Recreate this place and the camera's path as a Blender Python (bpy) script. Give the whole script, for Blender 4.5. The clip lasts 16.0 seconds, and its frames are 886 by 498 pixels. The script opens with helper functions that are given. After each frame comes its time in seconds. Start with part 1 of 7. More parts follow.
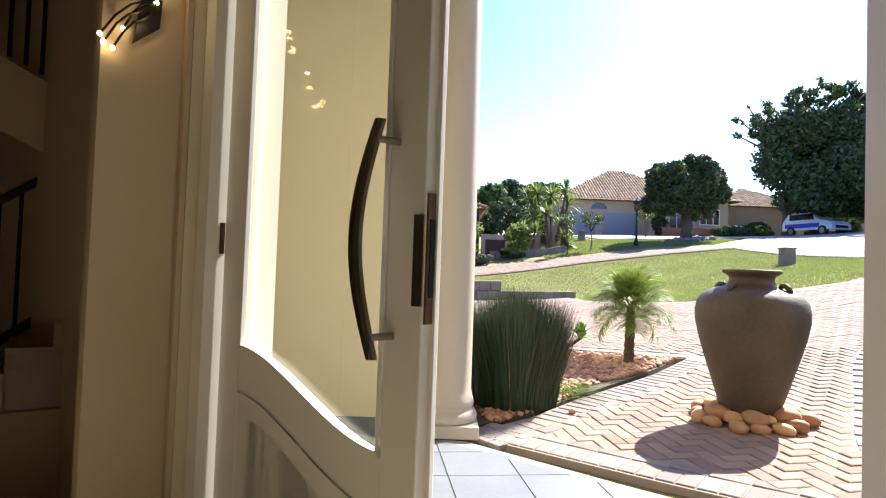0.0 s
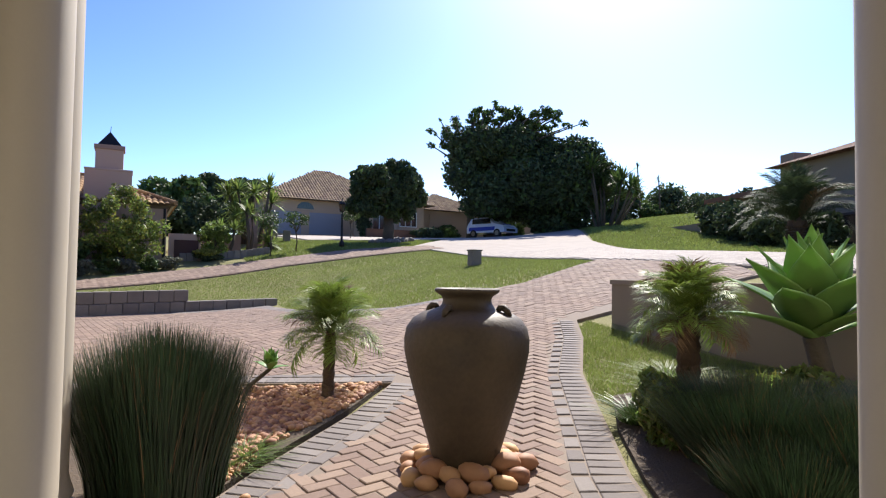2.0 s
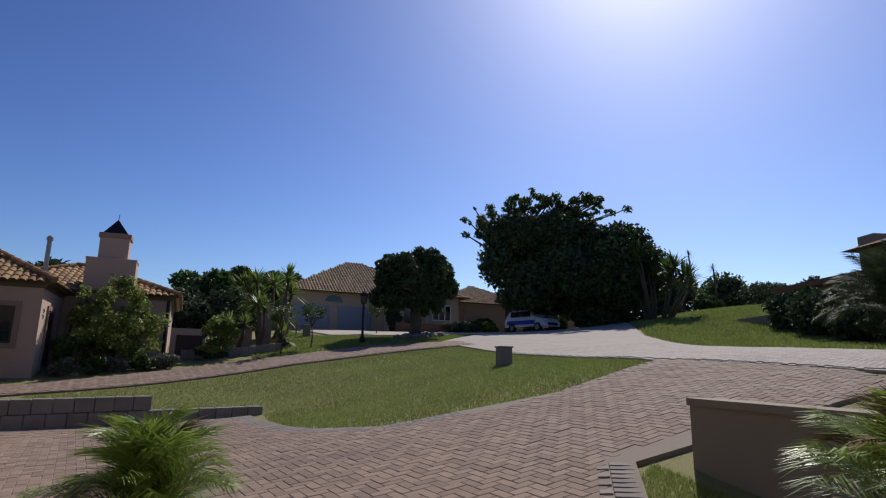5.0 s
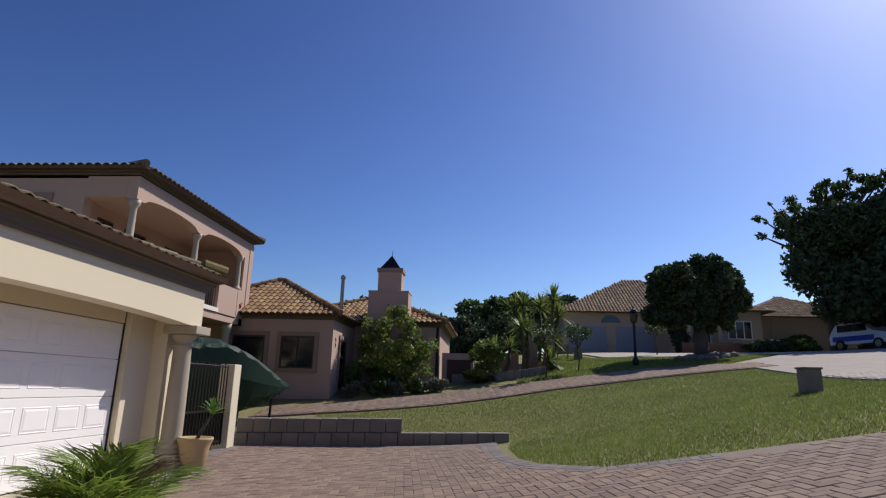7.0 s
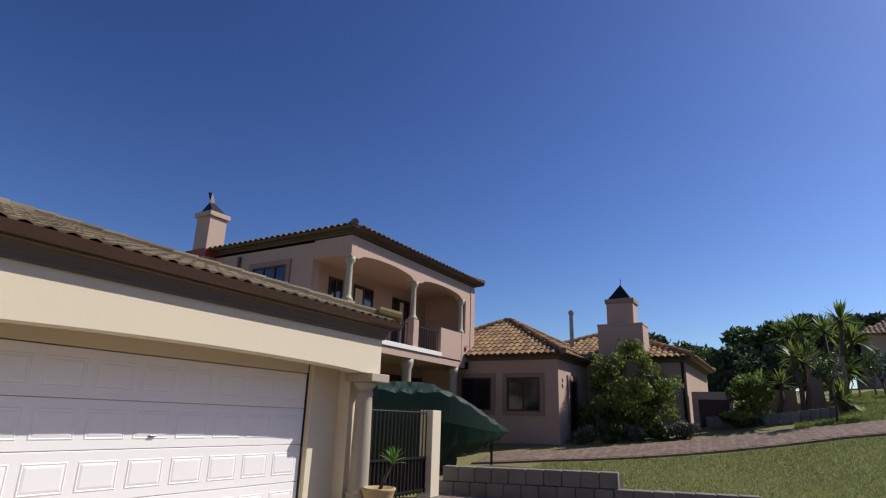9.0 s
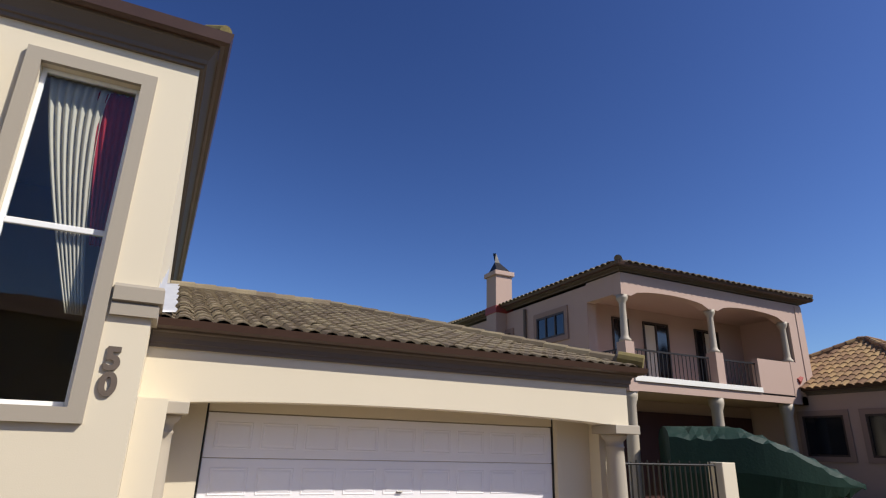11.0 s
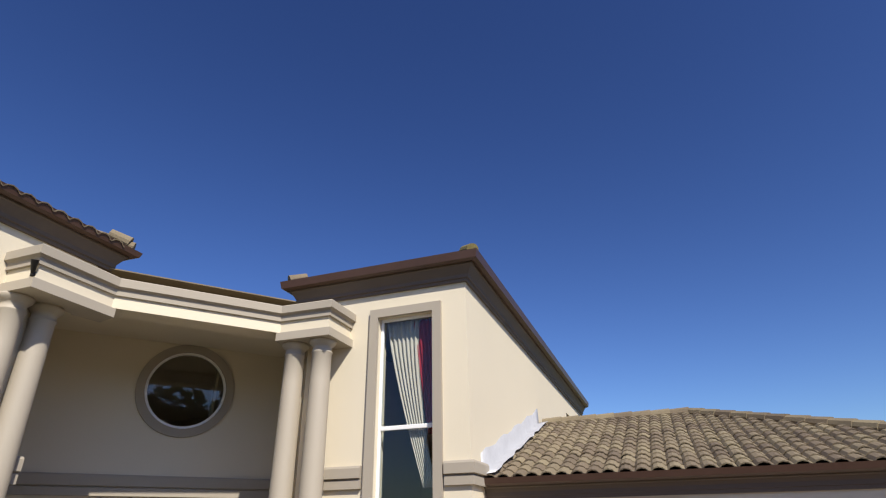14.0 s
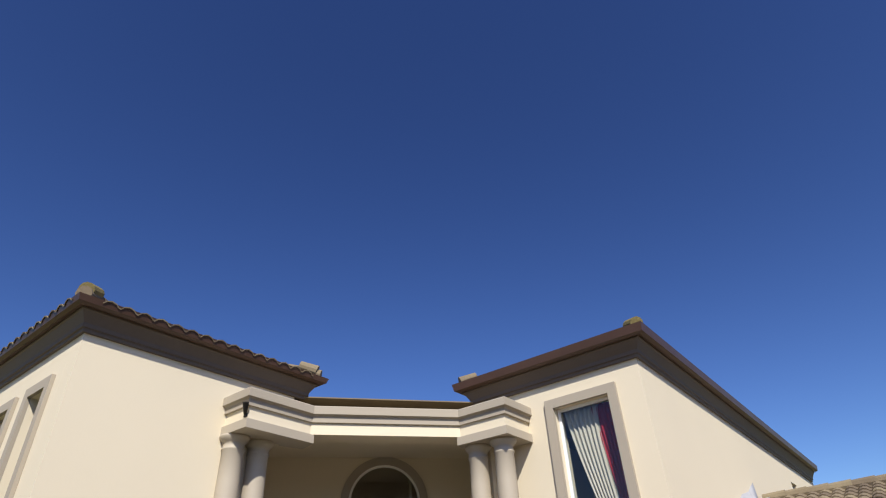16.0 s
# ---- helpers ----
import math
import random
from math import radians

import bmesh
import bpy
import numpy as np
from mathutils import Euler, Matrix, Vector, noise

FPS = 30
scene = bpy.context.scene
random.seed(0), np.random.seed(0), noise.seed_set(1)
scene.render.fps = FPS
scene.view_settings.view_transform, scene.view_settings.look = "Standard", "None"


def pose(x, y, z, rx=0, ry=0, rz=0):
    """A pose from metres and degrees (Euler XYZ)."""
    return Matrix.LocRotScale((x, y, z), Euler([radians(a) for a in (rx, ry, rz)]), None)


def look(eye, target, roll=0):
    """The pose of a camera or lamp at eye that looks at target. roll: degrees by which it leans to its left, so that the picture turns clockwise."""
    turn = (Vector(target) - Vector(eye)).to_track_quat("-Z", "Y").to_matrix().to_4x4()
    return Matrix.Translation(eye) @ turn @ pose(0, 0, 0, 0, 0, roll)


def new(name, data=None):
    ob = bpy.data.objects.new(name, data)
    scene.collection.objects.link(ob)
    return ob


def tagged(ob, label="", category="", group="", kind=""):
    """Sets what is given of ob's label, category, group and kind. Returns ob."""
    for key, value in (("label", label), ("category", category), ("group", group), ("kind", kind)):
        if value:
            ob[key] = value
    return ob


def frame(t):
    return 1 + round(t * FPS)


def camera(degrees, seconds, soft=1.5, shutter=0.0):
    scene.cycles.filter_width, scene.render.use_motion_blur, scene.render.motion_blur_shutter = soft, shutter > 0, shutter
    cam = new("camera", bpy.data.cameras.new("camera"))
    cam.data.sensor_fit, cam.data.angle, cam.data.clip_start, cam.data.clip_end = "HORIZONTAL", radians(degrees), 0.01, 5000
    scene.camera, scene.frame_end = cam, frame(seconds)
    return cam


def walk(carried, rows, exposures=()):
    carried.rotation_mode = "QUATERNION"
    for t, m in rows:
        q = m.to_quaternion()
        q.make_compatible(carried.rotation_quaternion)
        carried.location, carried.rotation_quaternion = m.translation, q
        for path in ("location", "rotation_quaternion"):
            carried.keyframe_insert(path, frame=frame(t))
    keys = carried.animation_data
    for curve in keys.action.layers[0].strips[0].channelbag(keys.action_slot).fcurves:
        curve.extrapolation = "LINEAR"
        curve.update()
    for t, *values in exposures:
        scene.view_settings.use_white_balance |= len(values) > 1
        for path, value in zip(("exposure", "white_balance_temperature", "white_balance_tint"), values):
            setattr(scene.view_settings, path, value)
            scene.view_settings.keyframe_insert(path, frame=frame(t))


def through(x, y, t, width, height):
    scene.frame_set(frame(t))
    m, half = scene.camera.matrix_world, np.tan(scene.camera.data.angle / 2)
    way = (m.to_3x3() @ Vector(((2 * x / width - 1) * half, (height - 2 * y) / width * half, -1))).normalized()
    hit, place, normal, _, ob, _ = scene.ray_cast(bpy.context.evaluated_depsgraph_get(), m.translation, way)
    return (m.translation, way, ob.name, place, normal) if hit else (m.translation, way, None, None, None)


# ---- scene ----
SKY, SUN = 0.055, 5.0
EXPOSE = [(0, 2.05), (0.5, 1.75), (1, 1.38), (1.5, 1.12), (2, .98), (2.5, .8), (3, .52), (5.3, -.25), (6.4, -.15), (8, -.08), (10, .0), (12, .2), (16, .25)]
cam = camera(75.0, 16.0, soft=1.2)
PATH = [
    (0, (0.435, 0.577, 1.131), (0.436, 2.576, 1.195), 2.0),
    (0.5, (0.469, 0.883, 1.143), (0.749, 2.862, 1.217), 1.6),
    (1, (0.583, 1.167, 1.161), (1.111, 3.094, 1.241), 1.3),
    (1.5, (0.752, 1.467, 1.219), (1.521, 3.311, 1.306), 0.9),
    (2, (0.894, 1.775, 1.279), (1.844, 3.533, 1.365), 0.8),
    (2.5, (1.042, 2.082, 1.343), (2.127, 3.761, 1.432), 0.7),
    (3, (1.288, 2.415, 1.406), (2.408, 4.068, 1.51), 0.5),
    (5.5, (2.976, 4.016, 1.436), (3.55, 5.876, 1.896), 1.4),
    (6, (3.314, 4.218, 1.394), (3.61, 6.138, 1.867), 1.6),
    (6.5, (3.641, 4.523, 1.438), (3.668, 6.467, 1.907), 1.5),
    (7, (3.952, 4.815, 1.458), (3.794, 6.753, 1.924), 1.6),
    (7.5, (4.176, 5.092, 1.467), (3.782, 6.997, 1.93), 1.7),
    (8, (4.452, 5.417, 1.525), (3.831, 7.259, 1.994), 1.6),
    (8.5, (4.768, 5.705, 1.594), (3.961, 7.465, 2.095), 1.6),
    (9, (5.015, 6.117, 1.63), (4.036, 7.767, 2.195), 1.8),
    (9.5, (5.313, 6.391, 1.709), (4.122, 7.877, 2.318), 1.4),
    (9.7, (5.454, 6.461, 1.716), (4.161, 7.857, 2.332), 1.4),
    (11.8, (6.673, 8.113, 2.031), (4.842, 8.509, 2.732), 0.8),
    (12, (6.791, 8.281, 2.058), (4.946, 8.555, 2.78), 0.5),
    (12.5, (7.064, 8.645, 2.148), (5.229, 8.646, 2.946), 0.3),
    (13, (7.296, 9.066, 2.264), (5.481, 8.831, 3.072), 0.0),
    (13.5, (7.478, 9.506, 2.371), (5.726, 9.011, 3.198), -0.3),
    (14, (7.731, 9.664, 2.427), (6.046, 9.051, 3.313), -0.8),
    (14.5, (7.838, 9.889, 2.503), (6.24, 9.134, 3.439), -1.2),
    (15, (7.867, 9.987, 2.539), (6.354, 9.127, 3.525), -1.8),
    (15.5, (7.904, 9.933, 2.585), (6.478, 8.995, 3.627), -2.3),
    (16, (7.933, 9.832, 2.579), (6.618, 8.83, 3.705), -3.1),
]


def lens_path():
    return [(t, look(eye, target, roll)) for t, eye, target, roll in PATH]


walk(cam, lens_path(), EXPOSE)

# ---- daylight ----
SUN_AZ, SUN_EL = radians(45.5), radians(44.5)   # azimuth from +y towards +x
world = bpy.data.worlds.new("sky")
scene.world = world
world.use_nodes = True
wt = world.node_tree
sky = wt.nodes.new("ShaderNodeTexSky")
sky.sky_type = "NISHITA"
sky.sun_disc = False
sky.sun_elevation, sky.sun_rotation = SUN_EL, SUN_AZ
sky.altitude, sky.air_density, sky.dust_density, sky.ozone_density = 0, 1.0, 0.7, 4.0
deep = wt.nodes.new("ShaderNodeHueSaturation")
deep.inputs["Saturation"].default_value, deep.inputs["Hue"].default_value = 1.07, 0.510
wt.links.new(sky.outputs[0], deep.inputs["Color"])
clear = wt.nodes.new("ShaderNodeGamma")
clear.inputs["Gamma"].default_value = 1.42
wt.links.new(deep.outputs[0], clear.inputs["Color"])
wt.links.new(clear.outputs[0], wt.nodes["Background"].inputs[0])
wt.nodes["Background"].inputs[1].default_value = SKY
sun = new("sun", bpy.data.lights.new("sun", "SUN"))
sun.data.energy, sun.data.angle, sun.data.color = SUN, radians(0.53), (1.0, 0.94, 0.85)
sun_dir = Vector((math.sin(SUN_AZ) * math.cos(SUN_EL), math.cos(SUN_AZ) * math.cos(SUN_EL), math.sin(SUN_EL)))
sun.matrix_world = look(sun_dir * 60, (0, 0, 0))


# ---- materials ----
def mat(name, base, rough=0.7, vary=0.12, fine=60.0, coarse=1.5, bump=0.15, metal=0.0, spec=0.4, tint=None, per_piece=0.0, stretch=(1, 1, 1), depth=0.004, sheen=0.0, through=0.0):
    m = bpy.data.materials.new(name)
    m.use_nodes = True
    nt, L = m.node_tree, m.node_tree.links
    b = nt.nodes["Principled BSDF"]
    b.inputs["Roughness"].default_value, b.inputs["Metallic"].default_value = rough, metal
    b.inputs["Specular IOR Level"].default_value = spec
    geo = nt.nodes.new("ShaderNodeNewGeometry")
    mp = nt.nodes.new("ShaderNodeMapping")
    mp.inputs["Scale"].default_value = stretch
    L.new(geo.outputs["Position"], mp.inputs[0])
    n1, n2 = nt.nodes.new("ShaderNodeTexNoise"), nt.nodes.new("ShaderNodeTexNoise")
    for n, s, det in ((n1, fine, 4), (n2, coarse, 5)):
        n.inputs["Scale"].default_value, n.inputs["Detail"].default_value = s, det
        L.new(mp.outputs[0], n.inputs["Vector"])
    mix = nt.nodes.new("ShaderNodeMix")
    mix.data_type = "RGBA"
    dark = tint or tuple(c * (1 - 2 * vary) for c in base)
    lite = tuple(min(1, c * (1 + vary)) for c in base)
    mix.inputs[6].default_value, mix.inputs[7].default_value = (*dark, 1), (*lite, 1)
    add = nt.nodes.new("ShaderNodeMath")
    add.operation = "MULTIPLY_ADD"
    add.inputs[1].default_value = 0.4
    L.new(n1.outputs[0], add.inputs[0])
    sc = nt.nodes.new("ShaderNodeMath")
    sc.operation = "MULTIPLY"
    sc.inputs[1].default_value = 0.7
    L.new(n2.outputs[0], sc.inputs[0])
    L.new(sc.outputs[0], add.inputs[2])
    L.new(add.outputs[0], mix.inputs[0])
    col = mix.outputs[2]
    if per_piece:
        info = nt.nodes.new("ShaderNodeObjectInfo")
        s = nt.nodes.new("ShaderNodeMath")
        s.operation = "ADD"
        L.new(info.outputs["Random"], s.inputs[0])
        L.new(geo.outputs["Random Per Island"], s.inputs[1])
        fr = nt.nodes.new("ShaderNodeMath")
        fr.operation = "FRACT"
        L.new(s.outputs[0], fr.inputs[0])
        mr = nt.nodes.new("ShaderNodeMapRange")
        mr.inputs["To Min"].default_value, mr.inputs["To Max"].default_value = 1 - per_piece, 1 + per_piece
        L.new(fr.outputs[0], mr.inputs["Value"])
        hs = nt.nodes.new("ShaderNodeHueSaturation")
        L.new(mr.outputs[0], hs.inputs["Value"])
        mh = nt.nodes.new("ShaderNodeMapRange")
        mh.inputs["To Min"].default_value, mh.inputs["To Max"].default_value = 0.5 - per_piece * 0.03, 0.5 + per_piece * 0.05
        L.new(fr.outputs[0], mh.inputs["Value"])
        L.new(mh.outputs[0], hs.inputs["Hue"])
        L.new(col, hs.inputs["Color"])
        col = hs.outputs[0]
    L.new(col, b.inputs["Base Color"])
    rr = nt.nodes.new("ShaderNodeMapRange")
    rr.inputs["To Min"].default_value, rr.inputs["To Max"].default_value = max(0.02, rough - 0.1), min(1, rough + 0.1)
    L.new(n2.outputs[0], rr.inputs["Value"])
    L.new(rr.outputs[0], b.inputs["Roughness"])
    if bump:
        bp = nt.nodes.new("ShaderNodeBump")
        bp.inputs["Strength"].default_value, bp.inputs["Distance"].default_value = bump, depth
        L.new(n1.outputs[0], bp.inputs["Height"])
        L.new(bp.outputs[0], b.inputs["Normal"])
    if through:
        tr = nt.nodes.new("ShaderNodeBsdfTranslucent")
        L.new(col, tr.inputs["Color"])
        ms = nt.nodes.new("ShaderNodeMixShader")
        ms.inputs[0].default_value = through
        L.new(b.outputs[0], ms.inputs[1])
        L.new(tr.outputs[0], ms.inputs[2])
        L.new(ms.outputs[0], nt.nodes["Material Output"].inputs["Surface"])
    return m


def glass(name, tint=(1, 1, 1), rough=0.0):
    m = bpy.data.materials.new(name)
    m.use_nodes = True
    nt = m.node_tree
    nt.nodes.clear()
    out = nt.nodes.new("ShaderNodeOutputMaterial")
    t, g, mx, f = nt.nodes.new("ShaderNodeBsdfTransparent"), nt.nodes.new("ShaderNodeBsdfGlossy"), nt.nodes.new("ShaderNodeMixShader"), nt.nodes.new("ShaderNodeLayerWeight")
    t.inputs[0].default_value = (*tint, 1)
    g.inputs["Roughness"].default_value = rough
    pw, ma = nt.nodes.new("ShaderNodeMath"), nt.nodes.new("ShaderNodeMath")
    pw.operation, pw.inputs[1].default_value = "POWER", 5.0
    ma.operation, ma.inputs[1].default_value, ma.inputs[2].default_value = "MULTIPLY_ADD", 0.9, 0.04
    f.inputs[0].default_value = 0.5
    nt.links.new(f.outputs["Facing"], pw.inputs[0])
    nt.links.new(pw.outputs[0], ma.inputs[0])
    nt.links.new(ma.outputs[0], mx.inputs[0])
    nt.links.new(t.outputs[0], mx.inputs[1])
    nt.links.new(g.outputs[0], mx.inputs[2])
    nt.links.new(mx.outputs[0], out.inputs[0])
    return m


CREAM = mat("cream plaster", (0.67, 0.595, 0.45), 0.85, 0.03, 90, 0.7, 0.25, depth=0.003)
TAUPE = mat("taupe plaster", (0.36, 0.315, 0.25), 0.85, 0.04, 90, 0.8, 0.25, depth=0.003)
COLUMN = mat("taupe column paint", (0.40, 0.35, 0.275), 0.6, 0.04, 70, 1.2, 0.12, depth=0.002)
INWALL = mat("inside wall paint", (0.52, 0.415, 0.285), 0.8, 0.03, 110, 0.8, 0.1, depth=0.002)
FASCIA = mat("dark brown fascia", (0.128, 0.098, 0.075), 0.6, 0.12, 40, 2, 0.15, stretch=(8, 1, 8), depth=0.002)
GUTTER = mat("brown gutter metal", (0.075, 0.04, 0.028), 0.4, 0.15, 40, 3, 0.05)
ROOFTILE = mat("weathered brown roof tile", (0.20, 0.155, 0.10), 0.9, 0.25, 35, 2.2, 0.5, per_piece=0.28, depth=0.006)
LICHEN = mat("lichen covered tile", (0.20, 0.16, 0.06), 0.95, 0.3, 50, 9, 0.6, depth=0.008)
ROOFTAN = mat("tan roof tile", (0.29, 0.17, 0.085), 0.9, 0.2, 35, 2.0, 0.4, per_piece=0.3, depth=0.006)
ROOFFAR = mat("brown far roof tile", (0.235, 0.15, 0.09), 0.9, 0.2, 35, 2.0, 0.4, per_piece=0.3, depth=0.006)
ROOFRED = mat("terracotta roof tile", (0.17, 0.08, 0.052), 0.9, 0.2, 35, 2.0, 0.4, per_piece=0.25, depth=0.006)
REDSHEET = mat("red painted flashing", (0.30, 0.05, 0.04), 0.6, 0.1, 30, 3, 0.1)
LEAD = mat("silver membrane flashing", (0.47, 0.47, 0.48), 0.55, 0.14, 25, 5, 0.5, metal=0.2, depth=0.01)
PINK = mat("pink beige plaster", (0.46, 0.33, 0.27), 0.88, 0.04, 90, 0.8, 0.25, depth=0.003)
PINKTRIM = mat("brown pink trim plaster", (0.30, 0.205, 0.165), 0.88, 0.05, 90, 0.8, 0.2, depth=0.003)
PEACH = mat("peach plaster", (0.46, 0.34, 0.25), 0.88, 0.04, 60, 0.5, 0.2, depth=0.003)
# beige lowered so that the colour itself carries shade on these walls
SHADEPLASTER = mat("beige plaster darkened for shade", (0.225, 0.185, 0.14), 0.88, 0.05, 60, 0.5, 0.2, depth=0.003)
WHITE = mat("white door paint", (0.80, 0.78, 0.72), 0.35, 0.02, 80, 2, 0.06, depth=0.001)
GARAGE = mat("white garage steel", (0.84, 0.82, 0.83), 0.45, 0.02, 120, 1.5, 0.12, stretch=(1, .3, 1), depth=0.001)
ALU = mat("white aluminium", (0.82, 0.82, 0.80), 0.4, 0.02, 80, 2, 0.02)
STEEL = mat("brushed steel", (0.30, 0.28, 0.25), 0.32, 0.1, 90, 4, 0.1, metal=1.0, stretch=(1, 1, .1), depth=0.0005)
BRONZE = mat("rusty brown lock steel", (0.19, 0.115, 0.075), 0.5, 0.3, 60, 12, 0.2, metal=0.6, depth=0.001)
IRON = mat("black wrought iron", (0.018, 0.016, 0.015), 0.5, 0.2, 60, 5, 0.1, metal=0.3)
BROWNFRAME = mat("dark brown window frame", (0.05, 0.033, 0.026), 0.5, 0.15, 60, 3, 0.05)
CURTAIN = mat("cream curtain cloth", (0.62, 0.56, 0.45), 0.9, 0.05, 200, 3, 0.2, depth=0.001)
REDCLOTH = mat("red curtain cloth", (0.38, 0.015, 0.022), 0.85, 0.1, 200, 3, 0.2, depth=0.001)
SLATE = mat("blue grey porch tile", (0.15, 0.165, 0.19), 0.5, 0.18, 25, 3, 0.2, per_piece=0.10, depth=0.002)
GROUT = mat("pale grout", (0.36, 0.35, 0.33), 0.9, 0.08, 90, 3, 0.2)
FLOORIN = mat("beige floor tile", (0.34, 0.28, 0.2), 0.3, 0.1, 25, 2, 0.05, per_piece=0.06)
BRICK = mat("rosy tan paver", (0.226, 0.157, 0.124), 0.9, 0.22, 45, 1.2, 0.5, per_piece=0.22, depth=0.004)
BRICKGREY = mat("blue grey paver", (0.185, 0.16, 0.15), 0.9, 0.18, 45, 1.5, 0.5, per_piece=0.2, depth=0.004)
SAND = mat("joint sand", (0.22, 0.175, 0.14), 0.95, 0.2, 120, 2, 0.5)
ROADPAVE = mat("pale road paver", (0.40, 0.35, 0.31), 0.9, 0.28, 20, 1.6, 0.5, per_piece=0.15)
CONC = mat("grey concrete block", (0.21, 0.19, 0.17), 0.95, 0.25, 50, 3, 0.7, per_piece=0.12, depth=0.008)
SLAB = mat("cream concrete slab", (0.50, 0.44, 0.33), 0.85, 0.12, 60, 1.3, 0.3)
GRASS = mat("lawn soil and thatch", (0.19, 0.175, 0.065), 0.95, 0.3, 70, 0.6, 0.8, tint=(0.12, 0.12, 0.045), depth=0.02)
BLADE = mat("grass blade", (0.235, 0.285, 0.074), 0.6, 0.3, 8, 0.7, 0.0, per_piece=0.3, through=0.35)
VERGE = mat("far lawn", (0.15, 0.22, 0.045), 0.95, 0.25, 12, 0.35, 0.9, depth=0.03)
EARTH = mat("dark bed soil", (0.09, 0.065, 0.045), 0.95, 0.3, 60, 4, 0.8, depth=0.02)
CLAY = mat("olive brown glazed clay", (0.072, 0.05, 0.028), 0.62, 0.4, 38, 5.5, 0.5, spec=0.4, depth=0.006)
COBBLE = mat("orange tan river stone", (0.42, 0.22, 0.115), 0.65, 0.18, 40, 6, 0.25, per_piece=0.4, depth=0.003)
PEBBLE = mat("pale bed pebble", (0.40, 0.205, 0.12), 0.75, 0.18, 60, 6, 0.2, per_piece=0.45)
PALMLEAF = mat("palm frond", (0.21, 0.285, 0.055), 0.45, 0.25, 10, 3, 0.0, per_piece=0.25, through=0.35)
PALMDRY = mat("dry palm tip", (0.17, 0.10, 0.05), 0.7, 0.2, 10, 3, 0.0, per_piece=0.25)
TRUNK = mat("fibrous brown trunk", (0.085, 0.055, 0.035), 0.95, 0.3, 40, 5, 0.8, depth=0.015)
BARK = mat("grey bark", (0.105, 0.085, 0.065), 0.95, 0.3, 25, 4, 0.8, depth=0.02)
REED = mat("dark green reed", (0.032, 0.054, 0.023), 0.5, 0.3, 12, 3, 0.0, per_piece=0.4, through=0.1)
AGAVE = mat("waxy agave leaf", (0.21, 0.36, 0.095), 0.42, 0.12, 14, 3, 0.05, per_piece=0.12, through=0.38)
AGAVERIM = mat("pale agave leaf", (0.21, 0.31, 0.13), 0.5, 0.12, 14, 3, 0.05, per_piece=0.12, through=0.2)
LEAFDARK = mat("dark tree leaf", (0.058, 0.083, 0.036), 0.7, 0.3, 3, 0.6, 0.0, per_piece=0.45, through=0.18)
LEAFMID = mat("mid green leaf", (0.075, 0.12, 0.03), 0.5, 0.3, 3, 0.6, 0.0, per_piece=0.4, through=0.3)
LEAFLITE = mat("light green leaf", (0.17, 0.23, 0.055), 0.5, 0.3, 3, 0.6, 0.0, per_piece=0.4, through=0.5)
LEAFGOLD = mat("yellow green leaf", (0.24, 0.25, 0.05), 0.5, 0.3, 3, 0.6, 0.0, per_piece=0.4, through=0.35)
LAVENDER = mat("grey green herb", (0.13, 0.14, 0.10), 0.7, 0.25, 3, 1, 0.0, per_piece=0.3, through=0.2)
MAROON = mat("dark maroon door paint", (0.055, 0.018, 0.016), 0.6, 0.15, 40, 2, 0.1)
# blue grey of the shade put into the white doors' colour
SHADEDOOR = mat("white sectional door greyed for shade", (0.26, 0.27, 0.32), 0.5, 0.05, 40, 2, 0.1)
TARP = mat("dark green tarpaulin", (0.006, 0.028, 0.020), 0.6, 0.25, 20, 3, 0.3, spec=0.25, depth=0.01)
POTCLAY = mat("pale sandstone pot", (0.46, 0.34, 0.19), 0.85, 0.12, 60, 6, 0.3)
# white body; the bluish cast of its parking shade is in the colour
CARWHITE = mat("white car paint tinted as in shade", (0.58, 0.64, 0.80), 0.25, 0.02, 5, 1, 0.0, spec=0.6)
CARBLUE = mat("blue vinyl band", (0.03, 0.06, 0.42), 0.3, 0.05, 5, 1, 0.0)
RUBBER = mat("black rubber", (0.02, 0.02, 0.02), 0.8, 0.1, 40, 4, 0.1)
DARKIN = mat("dim room behind glass", (0.06, 0.05, 0.045), 0.9, 0.2, 4, 1, 0.0)
PANE = glass("window glass", (0.82, 0.86, 0.88))
CLEARPANE = glass("door glass", (0.93, 0.94, 0.86))
DARKPANE = mat("dark reflective glass", (0.012, 0.014, 0.018), 0.06, 0.1, 3, 1, 0.0, spec=0.7)
LAMPGLOW = bpy.data.materials.new("lit bulb")
LAMPGLOW.use_nodes = True
LAMPGLOW.node_tree.nodes["Principled BSDF"].inputs["Emission Color"].default_value = (1, 0.72, 0.36, 1)
LAMPGLOW.node_tree.nodes["Principled BSDF"].inputs["Emission Strength"].default_value = 5


# ---- builders ----
def thing(name, label, category, at=(0, 0, 0), group="", kind=""):
    ob = new(name)
    ob.empty_display_size = 0.1
    ob.location = at
    return tagged(ob, label, category, group, kind)


def base_of(ob):
    place = Vector((0, 0, 0))
    while ob is not None:
        place += Vector(ob.location)
        ob = ob.parent
    return place


def finish(ob, smooth):
    if smooth:
        for p in ob.data.polygons:
            p.use_smooth = True
    return ob


